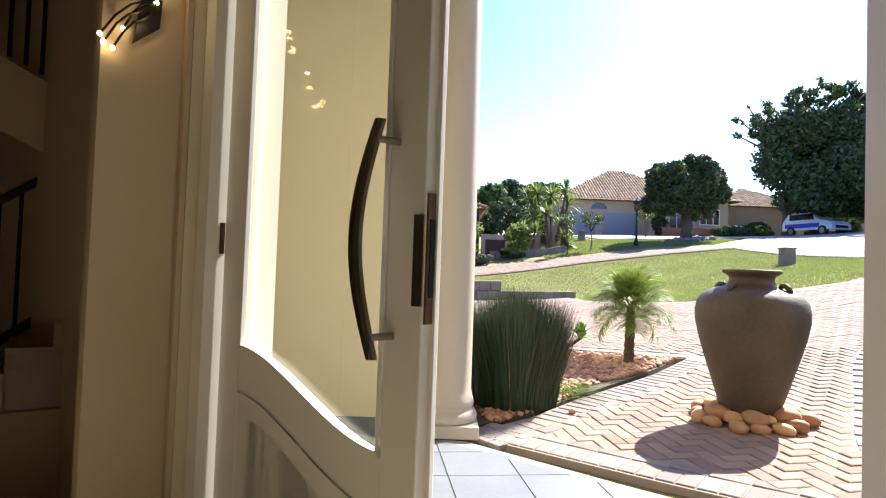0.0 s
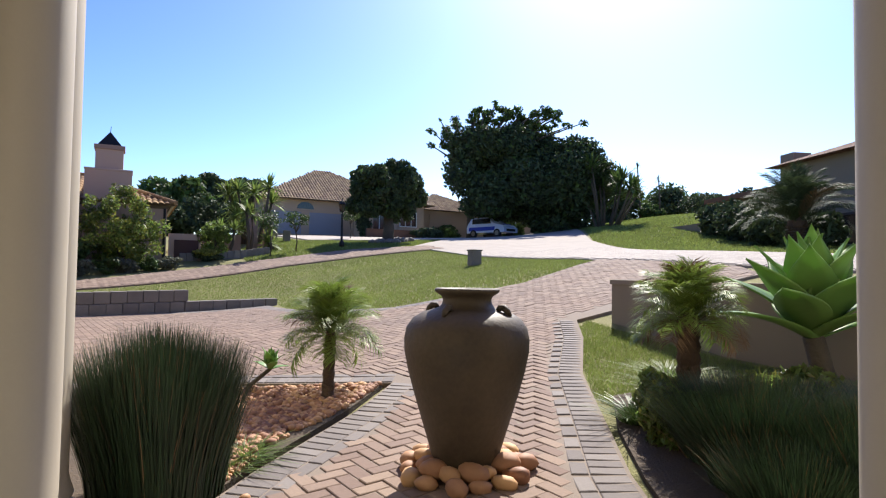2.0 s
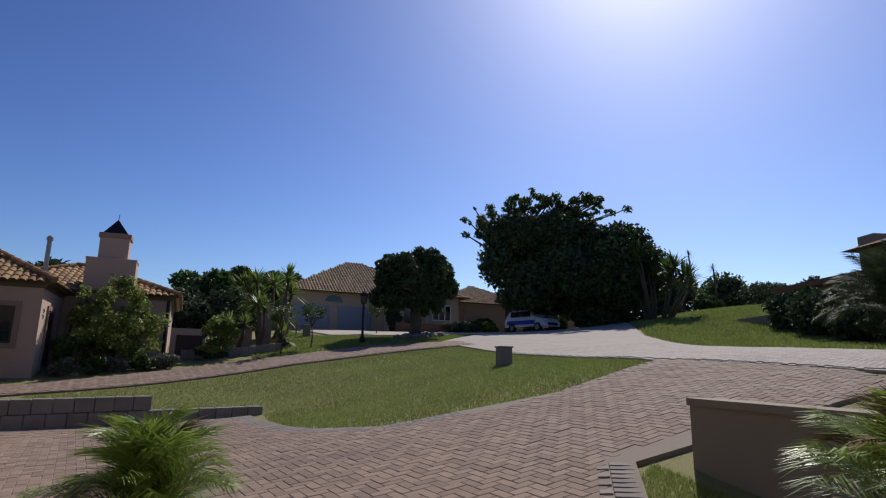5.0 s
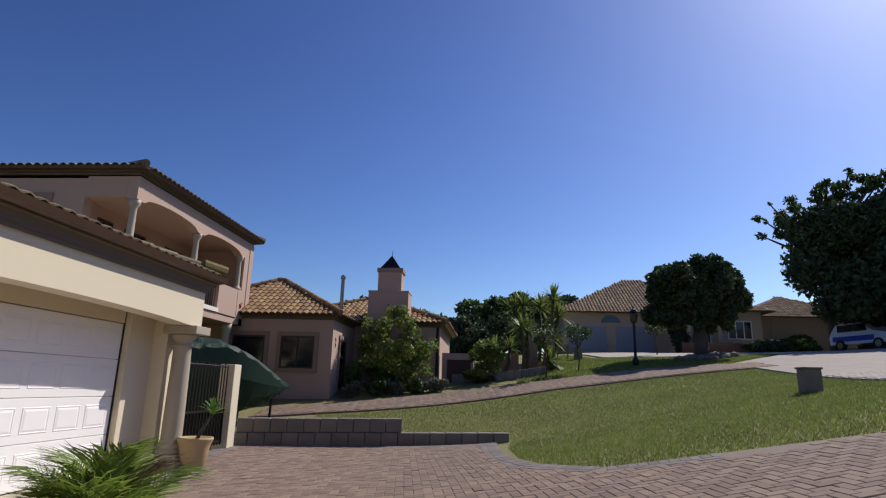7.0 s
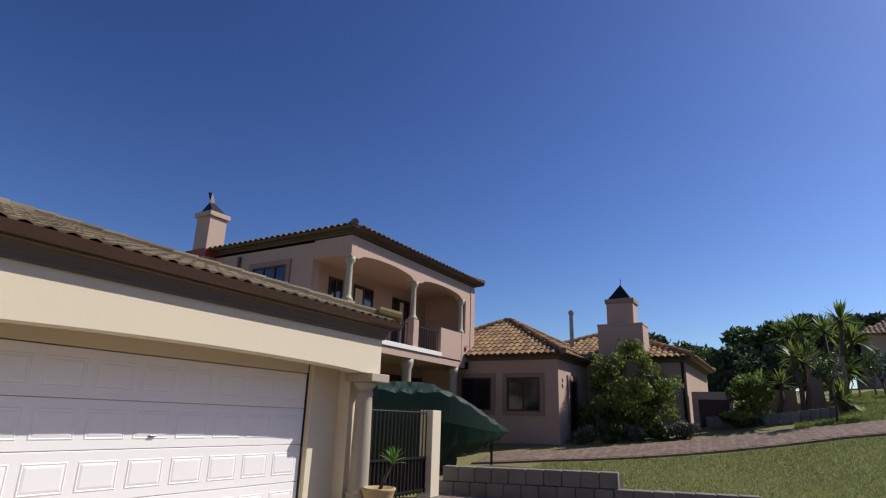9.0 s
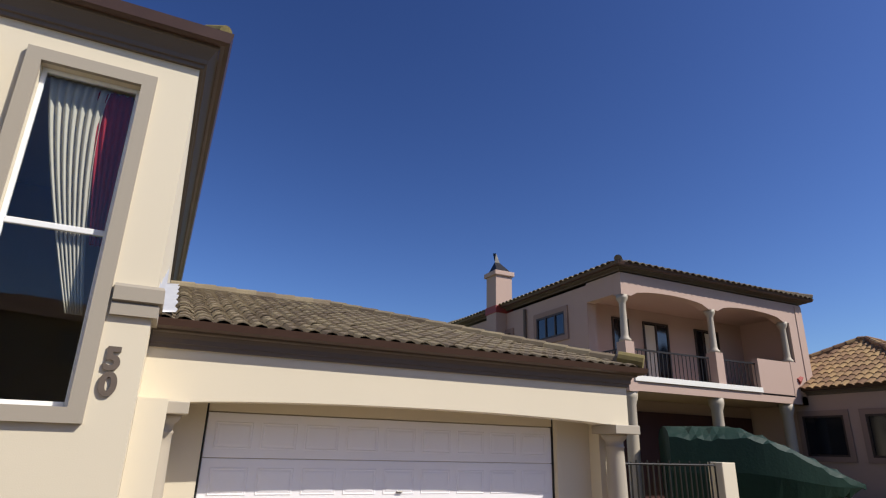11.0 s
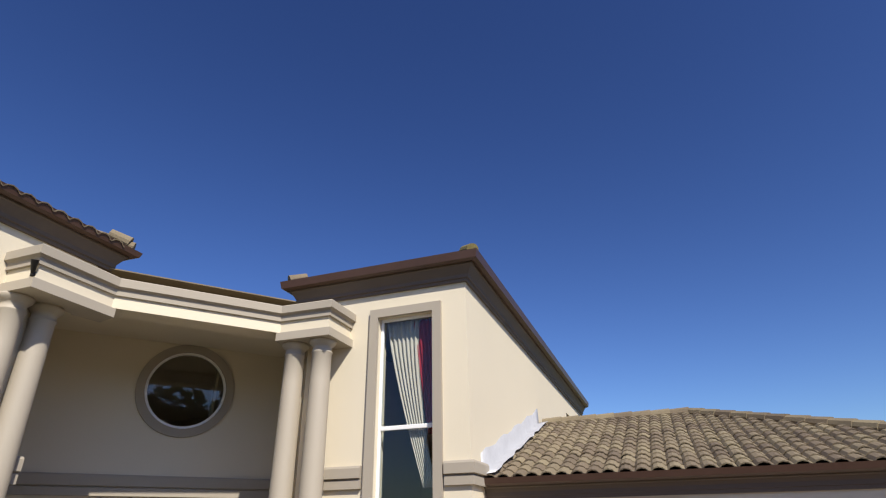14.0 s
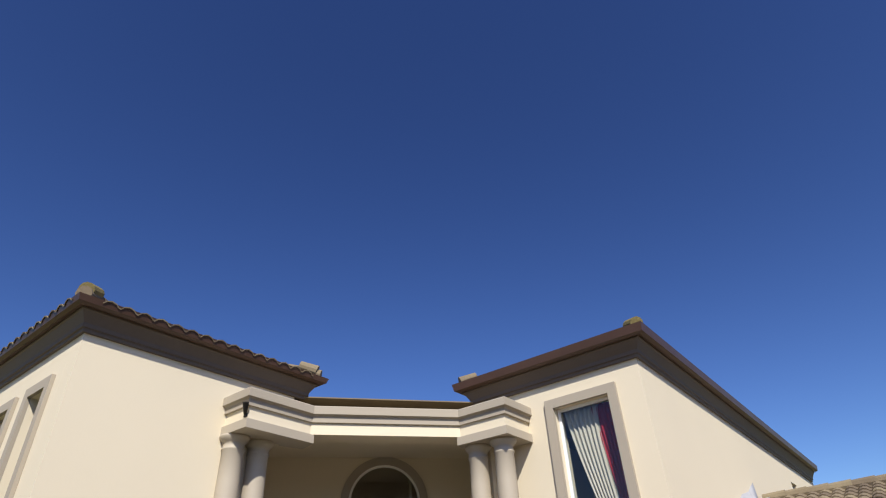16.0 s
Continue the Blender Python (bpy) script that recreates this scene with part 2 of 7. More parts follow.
def part(name, bm, material, parent=None, label="", smooth=False, kind=""):
    """One mesh object from a bmesh in world coordinates, under a thing or a part."""
    me = bpy.data.meshes.new(name)
    if parent is not None:
        bmesh.ops.translate(bm, verts=bm.verts, vec=-base_of(parent))
    bmesh.ops.recalc_face_normals(bm, faces=bm.faces)
    bm.to_mesh(me)
    bm.free()
    me.materials.append(material)
    ob = new(name, me)
    ob.parent = parent
    finish(ob, smooth)
    return tagged(ob, label, "", "", kind)


def data_part(name, verts, faces, material, parent=None, label="", smooth=False, kind="", at=None):
    me = bpy.data.meshes.new(name)
    v = np.asarray(verts, float)
    if parent is not None:
        v = v - np.array(base_of(parent))
    me.from_pydata(v.tolist(), [], faces if isinstance(faces, list) else np.asarray(faces).tolist())
    me.materials.append(material)
    ob = new(name, me)
    ob.parent = parent
    finish(ob, smooth)
    return tagged(ob, label, "", "", kind)


def box(bm, x0, x1, y0, y1, z0, z1, bevel=0.0, turn=0.0, about=None):
    vs = [bm.verts.new((x, y, z)) for x in (x0, x1) for y in (y0, y1) for z in (z0, z1)]
    fs = [bm.faces.new([vs[i] for i in f]) for f in ((0, 1, 3, 2), (4, 6, 7, 5), (0, 4, 5, 1), (2, 3, 7, 6), (0, 2, 6, 4), (1, 5, 7, 3))]
    if bevel:
        es = list({e for f in fs for e in f.edges})
        r = bmesh.ops.bevel(bm, geom=es, offset=bevel, segments=2, affect="EDGES", profile=0.5)
        vs = list({v for f in r["faces"] for v in f.verts} | {v for v in vs if v.is_valid})
    if turn:
        c = about or ((x0 + x1) / 2, (y0 + y1) / 2, 0)
        bmesh.ops.rotate(bm, verts=[v for v in vs if v.is_valid], cent=c, matrix=Matrix.Rotation(turn, 3, "Z"))
    return vs


def boxm(*a, **k):
    bm = bmesh.new()
    box(bm, *a, **k)
    return bm


def prism(bm, pts, z0, z1):
    lo, hi = [bm.verts.new((x, y, z0)) for x, y in pts], [bm.verts.new((x, y, z1)) for x, y in pts]
    n = len(pts)
    bm.faces.new(lo[::-1]), bm.faces.new(hi)
    for i in range(n):
        bm.faces.new((lo[i], lo[(i + 1) % n], hi[(i + 1) % n], hi[i]))
    return lo + hi


def prismm(pts, z0, z1):
    bm = bmesh.new()
    prism(bm, pts, z0, z1)
    return bm


def lathe(bm, profile, at=(0, 0, 0), n=28, top=True, bottom=True, squash=1.0):
    rings = []
    for r, z in profile:
        rings.append([bm.verts.new((at[0] + r * math.cos(2 * math.pi * i / n), at[1] + r * squash * math.sin(2 * math.pi * i / n), at[2] + z)) for i in range(n)])
    for a, b in zip(rings, rings[1:]):
        for i in range(n):
            bm.faces.new((a[i], a[(i + 1) % n], b[(i + 1) % n], b[i]))
    if bottom:
        bm.faces.new(rings[0][::-1])
    if top:
        bm.faces.new(rings[-1])
    return rings


def lathem(profile, at=(0, 0, 0), n=28, top=True, bottom=True):
    bm = bmesh.new()
    lathe(bm, profile, at, n, top, bottom)
    return bm


def tube(bm, pts, radii, n=8, cap=True):
    pts = [Vector(p) for p in pts]
    if not isinstance(radii, (list, tuple)):
        radii = [radii] * len(pts)
    rings = []
    for i, p in enumerate(pts):
        d = (pts[min(i + 1, len(pts) - 1)] - pts[max(i - 1, 0)]).normalized()
        q = d.to_track_quat("Z", "Y")
        rings.append([bm.verts.new(p + q @ Vector((radii[i] * math.cos(2 * math.pi * k / n), radii[i] * math.sin(2 * math.pi * k / n), 0))) for k in range(n)])
    for a, b in zip(rings, rings[1:]):
        for k in range(n):
            bm.faces.new((a[k], a[(k + 1) % n], b[(k + 1) % n], b[k]))
    if cap:
        bm.faces.new(rings[0][::-1]), bm.faces.new(rings[-1])
    return rings


def tubem(pts, radii, n=8):
    bm = bmesh.new()
    tube(bm, pts, radii, n)
    return bm


def sweep(bm, path, profile, closed=False):
    """A moulding: a profile of (outward, up) carried along a level path of (x, y) with mitred corners; outward is to the right of the path."""
    n = len(path)
    rings = []
    for i in range(n):
        p = Vector(path[i])
        a = (p - Vector(path[i - 1])).normalized() if (i > 0 or closed) else None
        b = (Vector(path[(i + 1) % n]) - p).normalized() if (i < n - 1 or closed) else None
        a, b = a or b, b or a
        na, nb = Vector((a.y, -a.x)), Vector((b.y, -b.x))
        m = (na + nb)
        m = m / max(m.dot(na), 0.2)
        rings.append([bm.verts.new((p.x + m.x * o, p.y + m.y * o, u)) for o, u in profile])
    k = len(profile)
    for i in range(n if closed else n - 1):
        a, b = rings[i], rings[(i + 1) % n]
        for j in range(k):
            bm.faces.new((a[j], b[j], b[(j + 1) % k], a[(j + 1) % k]))
    if not closed:
        bm.faces.new(rings[0]), bm.faces.new(rings[-1][::-1])


def sweepm(path, profile, closed=False):
    bm = bmesh.new()
    sweep(bm, path, profile, closed)
    return bm


def wall_with_holes(bm, axis, at, thick, u0, u1, z0, z1, holes):
    """A wall in the plane axis = at (thickness towards minus), with rectangular holes (u0, u1, z0, z1)."""
    us = sorted({u0, u1, *[h[0] for h in holes], *[h[1] for h in holes]})
    zs = sorted({z0, z1, *[h[2] for h in holes], *[h[3] for h in holes]})
    for a, b in zip(us, us[1:]):
        run = None
        for c, d in zip(zs, zs[1:]):
            mu, mz = (a + b) / 2, (c + d) / 2
            solid = not any(h[0] < mu < h[1] and h[2] < mz < h[3] for h in holes)
            if solid:
                run = (run[0], d) if run else (c, d)
            if run and (not solid or d == zs[-1]):
                if axis == "x":
                    box(bm, at - thick, at, a, b, *run)
                else:
                    box(bm, a, b, at - thick, at, *run)
                run = None
    bmesh.ops.remove_doubles(bm, verts=bm.verts, dist=1e-5)


def inside(poly, x, y):
    x, y = np.asarray(x), np.asarray(y)
    hit = np.zeros(x.shape, bool)
    for (ax, ay), (bx, by) in zip(poly, poly[1:] + poly[:1]):
        if ay != by:
            hit ^= ((ay > y) != (by > y)) & (x < (bx - ax) * (y - ay) / (by - ay) + ax)
    return hit


# the slope: heights of the ground at a few places, joined by a smooth surface
SURVEY = [(-6, 0, 0), (0, 0, 0), (4, -3, .2), (.7, 4.4, 0), (1.45, 5, .05), (2.6, 4.6, .09), (2.4, 6.6, .16), (2.9, 6.7, .19), (3.6, 5, .17),
          (6.1, 7.6, .6), (6.7, 7.5, .72), (10.6, 12.1, 1.64), (10.8, 18.1, 1.66), (9.8, 28.4, 2.55), (4.45, 17.9, .4), (-1.1, 16.7, .23),
          (-.6, 13.3, .19), (-.45, 8, .1), (-1, 24.5, 1.1), (-6, 17, .3), (26, 41, 4.1), (23, 20, 2.85), (25, 10, 2.24), (11, 44, 4),
          (-10, 45, 2.8), (31, 27, 4.7), (39, 32, 6.2), (17, 20, 2.35), (45, 60, 6), (45, 10, 3.5), (14, -6, 1.2), (-20, 25, 1)]
SURVEY = np.array(SURVEY, float)


def spline(d):
    return d * d * np.log(d + 1e-9)


N_S = len(SURVEY)
SYS = np.zeros((N_S + 3, N_S + 3))
SYS[:N_S, :N_S] = spline(np.linalg.norm(SURVEY[:, None, :2] - SURVEY[None, :, :2], axis=2)) + 2.0 * np.eye(N_S)
SYS[:N_S, N_S:] = np.c_[np.ones(N_S), SURVEY[:, :2]]
SYS[N_S:, :N_S] = SYS[:N_S, N_S:].T
COEF = np.linalg.solve(SYS, np.r_[SURVEY[:, 2], 0, 0, 0])


def height_many(x, y):
    x, y = np.clip(np.asarray(x, float), -30, 60), np.clip(np.asarray(y, float), -12, 75)
    d = np.hypot(x[..., None] - SURVEY[:, 0], y[..., None] - SURVEY[:, 1])
    return spline(d) @ COEF[:N_S] + COEF[N_S] + COEF[N_S + 1] * x + COEF[N_S + 2] * y


def height(x, y):
    return float(height_many(np.array([x]), np.array([y]))[0])

# ---- ground: one sheet to the horizon ----
def axis_steps(lo, hi, step, far):
    mid = list(np.arange(lo, hi + 1e-6, step))
    out, s, a, b = [], step, lo, hi
    left, right = [], []
    while b - hi < far:
        s *= 1.35
        a, b = a - s, b + s
        left.append(a), right.append(b)
    return np.array(left[::-1] + mid + right)


def sheet(name, xs, ys, drop, material, **k):
    gx, gy = np.meshgrid(xs, ys)
    gz = height_many(gx, gy) + drop
    nx, ny = len(xs), len(ys)
    faces = [(j * nx + i, j * nx + i + 1, (j + 1) * nx + i + 1, (j + 1) * nx + i) for j in range(ny - 1) for i in range(nx - 1)]
    return data_part(name, np.c_[gx.ravel(), gy.ravel(), gz.ravel()], faces, material, smooth=True, **k)


GROUND_DROP = -0.05
ground = sheet("ground", axis_steps(-12, 40, 0.8, 900), axis_steps(-4, 60, 0.8, 900), GROUND_DROP, GRASS)
tagged(ground, "sloping lawn ground with green thatch and soil", "ground", kind="structure")

DRIVE = [(.62, 4.55), (1.15, 4.95), (1.6, 5.45), (2.55, 6.3), (3.15, 6.95), (2.6, 7.3), (1.9, 7.75), (.9, 8.1), (.3, 8.3), (-.42, 8.3), (-.42, 13.5), (-1.2, 14.0), (-1.2, 16.75), (.6, 17.1), (4.15, 17.45), (4.2, 16.2), (4.3, 14.2),
         (4.6, 12.9), (5.3, 11.9), (6.5, 11.75), (8.0, 11.45), (9.5, 11.9), (11.0, 12.45), (11.3, 9.0), (10.6, 8.0), (6.35, 7.95), (5.75, 7.15), (4.75, 6.05), (3.95, 4.9), (3.45, 4.2), (2.95, 3.35), (2.6, 2.9)]
PATHWAY = [(-2.5, 20.6), (-.8, 21.6), (2.5, 22.9), (6.1, 24.2), (10.0, 24.6), (13.5, 24.8), (13.5, 26.6), (9.5, 26.9), (5.0, 25.8), (1.5, 24.4), (-1.0, 23.0), (-2.5, 22.4)]
STREET = [(11.0, 12.5), (11.4, 9.0), (11.9, 6.5), (12.0, -12), (16, -12), (15.6, 6.5), (15.2, 11.5), (18.2, 18), (21.5, 24), (34, 40), (32, 44), (24, 38), (17, 31), (12.7, 26.6), (12.7, 22.5), (12.4, 18), (11.6, 14)]
COURT = [(9.5, 33.5), (13, 31.5), (17, 31.2), (19.5, 33.0), (21.5, 38), (18, 39.5), (9.0, 40)]


def paved(name, poly, cell, drop, material, label):
    px, py = zip(*poly)
    xs, ys = np.arange(min(px), max(px) + cell, cell), np.arange(min(py), max(py) + cell, cell)
    bm = bmesh.new()
    f = bm.faces.new([bm.verts.new((x, y, 0)) for x, y in poly])
    for v, axis in [(x, (1, 0, 0)) for x in xs[1:-1]] + [(y, (0, 1, 0)) for y in ys[1:-1]]:
        co = (v, 0, 0) if axis[0] else (0, v, 0)
        bmesh.ops.bisect_plane(bm, geom=bm.verts[:] + bm.edges[:] + bm.faces[:], plane_co=co, plane_no=axis)
    for v in bm.verts:
        v.co.z = height(v.co.x, v.co.y) + drop
    rim = [e for e in bm.edges if len(e.link_faces) == 1]
    low = bmesh.ops.extrude_edge_only(bm, edges=rim)
    for v in low["geom"]:
        if isinstance(v, bmesh.types.BMVert):
            v.co.z -= 0.07
    ob = part(name, bm, material, smooth=False)
    return tagged(ob, label, "paving", kind="structure")


drive = paved("pavement", DRIVE, 0.7, -0.003, SAND, "sandy bed under the herringbone driveway pavers")
pathway = paved("pathway", PATHWAY, 0.9, 0.0, BRICK, "rosy brick lane crossing the lawns")
street = paved("road", STREET, 1.2, 0.0, ROADPAVE, "pale sunlit paved street")
court = paved("forecourt", COURT, 1.2, 0.01, ROADPAVE, "pale paved forecourt of the far house")

# ---- the house ----
FX, WY, LY, LX = 0.055, 7.22, 2.55, 5.64          # facade, wing corner, other wing's wall and corner
D, N = Vector((0.766, -0.643)), Vector((0.643, 0.766))
DOOR = Vector((0.39, 1.885))                       # meeting edge of the two door leaves


def on_door(s, off=0.0):
    p = DOOR + D * s + N * off
    return (p.x, p.y)


def door_box(bm, s0, s1, o0, o1, z0, z1):
    return prism(bm, [on_door(s0, o0), on_door(s1, o0), on_door(s1, o1), on_door(s0, o1)], z0, z1)


EAVE, WALLTOP = 6.22, 5.9
# wing with the tall window
WIN = (5.80, 6.70, 2.15, 5.45)
bm = bmesh.new()
wall_with_holes(bm, "x", FX, 0.28, 4.5, WY, -.1, WALLTOP, [(WIN[0], WIN[1], WIN[2], WIN[3])])
w = tagged(part("wall_wing_front", bm, CREAM), "cream plastered wing wall with a tall window", "wall", kind="structure")
bm = bmesh.new()
wall_with_holes(bm, "y", WY, 0.28, -12, FX - .281, -.1, WALLTOP, [(-9.35, -8.75, 4.75, 5.4)])
tagged(part("wall_wing_side", bm, CREAM), "cream plastered side wall above the garage roof", "wall", kind="structure")
bm = boxm(-4.4, FX - .281, 4.5, 4.75, -.1, WALLTOP)
tagged(part("wall_porch_north", bm, CREAM), "cream plastered porch side wall", "wall", kind="structure")
tagged(part("wall_porch_end", boxm(FX + .002, .235, 4.5, 4.68, -.1, 5.1), CREAM), "cream plastered pilaster closing the porch side wall", "wall", kind="structure")
bm = boxm(-2.75, .235, 4.492, 4.4985, 0, .11)
tagged(part("baseboard", bm, SLATE), "dark grey tile skirting", "skirting", kind="structure")
# other wing
bm = bmesh.new()
wall_with_holes(bm, "y", LY, 0.28, 2.45, LX, -.1, WALLTOP, [(2.45, 2.98, -.1, 5.45)])
tagged(part("wall_other_wing", bm, CREAM), "blank cream plastered wing wall", "wall", kind="structure")
bm = bmesh.new()
wall_with_holes(bm, "x", LX, 0.28, -9, LY - .281, .1, WALLTOP, [(1.45, 1.95, 2.6, 5.35), (.35, .85, 2.6, 5.35), (-.8, -.3, 2.6, 5.35)])
tagged(part("wall_other_side", bm, CREAM), "cream plastered side wall with narrow windows", "wall", kind="structure")
bm = boxm(2.98, 3.26, -.6, LY - .281, -.1, WALLTOP)
tagged(part("wall_porch_south", bm, CREAM), "cream plastered porch side wall", "wall", kind="structure")
# door wall with the double door's opening and the round window
bm = bmesh.new()
CZ, CS, CR = 4.66, -.48, .645
for s0, s1, z0, z1 in ((-3.7, -.93, -.1, 3.75), (.91, 3.45, -.1, 3.75), (-.93, .91, 2.5, 3.75)):
    door_box(bm, s0, s1, -.10, .06, z0, z1)
ring = 32
front = []
for i in range(ring):
    a = 2 * math.pi * i / ring
    c, s = math.cos(a), math.sin(a)
    k = 1.0 / max(abs(c), abs(s))
    qs, qz = CS + c * k, CZ + s * k * .91
    front.append((CS + c * CR, CZ + s * CR, qs, qz))
rows = {}
for off in (-.10, .06):
    rows[off] = [(bm.verts.new((*on_door(a, off), b)), bm.verts.new((*on_door(c, off), d))) for a, b, c, d in front]
for i in range(ring):
    j = (i + 1) % ring
    for off in (-.10, .06):
        (a, b), (c, d) = rows[off][i], rows[off][j]
        bm.faces.new((a, c, d, b))
    bm.faces.new((rows[-.10][i][0], rows[-.10][j][0], rows[.06][j][0], rows[.06][i][0]))
door_box(bm, -3.7, CS - 1.0, -.10, .06, 3.75, WALLTOP)
door_box(bm, CS + 1.0, 3.45, -.10, .06, 3.75, WALLTOP)
door_box(bm, CS - 1.0, CS + 1.0, -.10, .06, CZ + .91, WALLTOP)
tagged(part("wall_door", bm, CREAM), "cream plastered porch wall around the double door", "wall", kind="structure")

# trims of wing and porch
BANDP = [(0, 3.0), (.05, 3.0), (.05, 3.11), (.03, 3.125), (.075, 3.14), (.075, 3.27), (.06, 3.3), (0, 3.3)]
for path in ([(FX, 5.05), (FX, 5.62)], [(FX, 6.86), (FX, WY), (-.55, WY)], [(LX, 2.1), (LX, LY), (2.75, LY)], [on_door(3.2, .06), on_door(-3.2, .06)]):
    tagged(part("trim", sweepm(path, BANDP), TAUPE), "taupe moulded plaster band", "moulding", kind="structure")



def window_tall(name, y0, y1, z0, z1, x, label):
    t = thing(name, label, "window", (x, (y0 + y1) / 2, z0), kind="structure")
    f = .135
    for nm, a in (("surround", (y0 - f, y0, z0 - f, z1 + f)), ("surround", (y1, y1 + f, z0 - f, z1 + f)), ("surround", (y0, y1, z1, z1 + f)), ("surround", (y0, y1, z0 - f, z0))):
        part(nm, boxm(x + .002, x + .055, a[0], a[1], a[2], a[3]), TAUPE, t)
    g, xf = .045, x - .08
    mz = 3.80
    for a in ((y0, y0 + g, z0, z1), (y1 - g, y1, z0, z1), (y0 + g, y1 - g, z0, z0 + g), (y0 + g, y1 - g, z1 - g, z1), (y0 + g, y1 - g, mz - .03, mz + .03)):
        part("window_frame", boxm(xf - .05, xf, a[0], a[1], a[2], a[3], bevel=.006), ALU, t)
    for c, d in ((z0 + g, mz - .03), (mz + .03, z1 - g)):
        p = part("pane", boxm(xf - .028, xf - .022, y0 + g, y1 - g, c, d), PANE, t)
        p.visible_shadow = False
    return t


window_tall("window_1", *WIN, FX, "tall white framed window in a taupe surround")


def pleats(x, y_of, z0, z1, folds, amp, material, name, label, cols=60, rowsn=20):
    """Hanging cloth whose edges are given by y_of(u, v)."""
    v, f = [], []
    for j in range(rowsn + 1):
        q = j / rowsn
        for i in range(cols + 1):
            u = i / cols
            v.append((x + amp * math.sin(u * folds * 6.283) * (.6 + .4 * q), y_of(u, q), z1 + (z0 - z1) * q))
    for j in range(rowsn):
        for i in range(cols):
            a = j * (cols + 1) + i
            f.append((a, a + 1, a + cols + 2, a + cols + 1))
    ob = data_part(name, v, f, material, smooth=True)
    m = ob.modifiers.new("thick", "SOLIDIFY")
    m.thickness = .004
    return tagged(ob, label, "curtain")


pleats(FX - .19, lambda u, q: 5.86 + .62 * q ** 1.25 + u * (.56 - .41 * q ** .8), 3.0, 5.42, 7, .035, CURTAIN, "curtain", "cream curtain gathered to one side behind the tall window")
pleats(FX - .22, lambda u, q: 6.28 + .26 * q + u * (.38 - .26 * q), 3.7, 5.42, 5, .03, REDCLOTH, "curtain", "deep red curtain hanging behind the cream one")
# rooms behind the windows
bm = boxm(-4.2, FX - .29, 4.76, WY - .29, -.05, -.01)
tagged(part("floor_wing", bm, FLOORIN), "dim room floor of the wing", "floor", kind="structure")
tagged(part("ceiling_wing", boxm(-4.2, FX - .29, 4.76, WY - .29, WALLTOP - .2, WALLTOP - .1), WHITE), "white room ceiling of the wing", "ceiling", kind="structure")
tagged(part("wall_wing_back", boxm(-4.4, -4.2, 4.76, WY - .29, -.1, WALLTOP), INWALL), "plain back wall of the wing room", "wall", kind="structure")

# house number, upright digits one above the other
def digit(ch, z):
    cu = bpy.data.curves.new("digit", "FONT")
    cu.body, cu.size, cu.extrude, cu.offset = ch, 0.285, 0.012, 0.012
    ob = bpy.data.objects.new("digit", cu)
    me = bpy.data.meshes.new_from_object(ob)
    bpy.data.objects.remove(ob)
    me.transform(pose(FX + .014, 6.895, z, 90, 0, 90))
    return me


num = thing("house_number", "dark grey house number 50 on the cream wall", "house number", (FX, 6.98, 2.25))
for ch, z in (("5", 2.50), ("0", 2.27)):
    me = digit(ch, z)
    me.transform(Matrix.Translation(-Vector(num.location)))
    me.materials.append(FASCIA)
    o = new("digit", me)
    o.parent = num

# ---- columns and entablature of the porch ----

def column(x, y, top, label, r=.166, base=0.0):
    t = thing("column", label, "column", (x, y, base), group="porch columns")
    h = top - base
    part("plinth", boxm(x - .215, x + .215, y - .215, y + .215, base, base + .085, bevel=.008), COLUMN, t)
    prof = [(.205, .085), (.21, .10), (.212, .125), (.2, .155), (.18, .165), (.176, .18), (.185, .195), (.19, .21), (.183, .235), (r + .012, .25), (r + .004, .28)]
    for i in range(13):
        q = i / 12
        prof.append((r * (1 - .14 * q ** 1.6), .3 + q * (h - .5)))
    r1 = r * .86
    prof += [(r1 + .012, h - .185), (r1 + .012, h - .17), (r1, h - .16), (r1, h - .1), (r1 + .015, h - .085), (r1 + .05, h - .05), (r1 + .062, h - .02), (r1 + .06, h)]
    part("shaft", lathem(prof, (x, y, base), 36), COLUMN, t, smooth=True)
    return t


CAPZ = 5.04
for x, y in ((.50, 4.63), (.50, 5.10)):
    column(x, y, CAPZ, "taupe painted round porch column beside the clipped reed bush")
for x, y in ((3.04, 2.64), (3.44, 2.64)):
    column(x, y, CAPZ, "taupe painted round porch column beside the dark shrub")

RJ, LJ = (.75, 4.50), (2.50, 3.08)
ENT = [(FX, 5.31), (.72, 5.31), RJ, LJ, (3.57, 3.08), (3.57, LY)]
ent = thing("entablature", "cream and taupe porch beam stepping out over paired columns", "porch beam", (1.6, 3.8, CAPZ), kind="structure")
part("beam", prismm([(p[0], p[1]) for p in ENT] + [(3.2, LY), (3.1, 2.7), (2.35, 2.72), (.38, 4.28), (.38, 4.9), (FX, 4.95)], CAPZ + .13, 5.36), CREAM, ent)
for seg in ([(FX, 5.31), (.72, 5.31), RJ, (.42, 4.42)], [(2.43, 2.78), LJ, (3.57, 3.08), (3.57, LY)]):
    part("cap_slab", sweepm(seg[::-1], [(-.33, CAPZ), (.045, CAPZ), (.045, CAPZ + .12), (-.33, CAPZ + .12)]), COLUMN, ent)
part("cornice", sweepm(ENT[::-1], [(-.3, 5.34), (.035, 5.34), (.035, 5.42), (.05, 5.435), (.085, 5.45), (.085, 5.56), (.07, 5.575), (-.3, 5.575)]), TAUPE, ent)
tagged(part("ceiling_porch", prismm([(FX - .2, 4.52), (.6, 4.6), (2.5, 3.0), (3.0, 2.3), (3.0, -.3), (-2.7, 4.45)], 5.42, 5.48), CREAM), "smooth plaster porch ceiling", "ceiling", kind="structure")
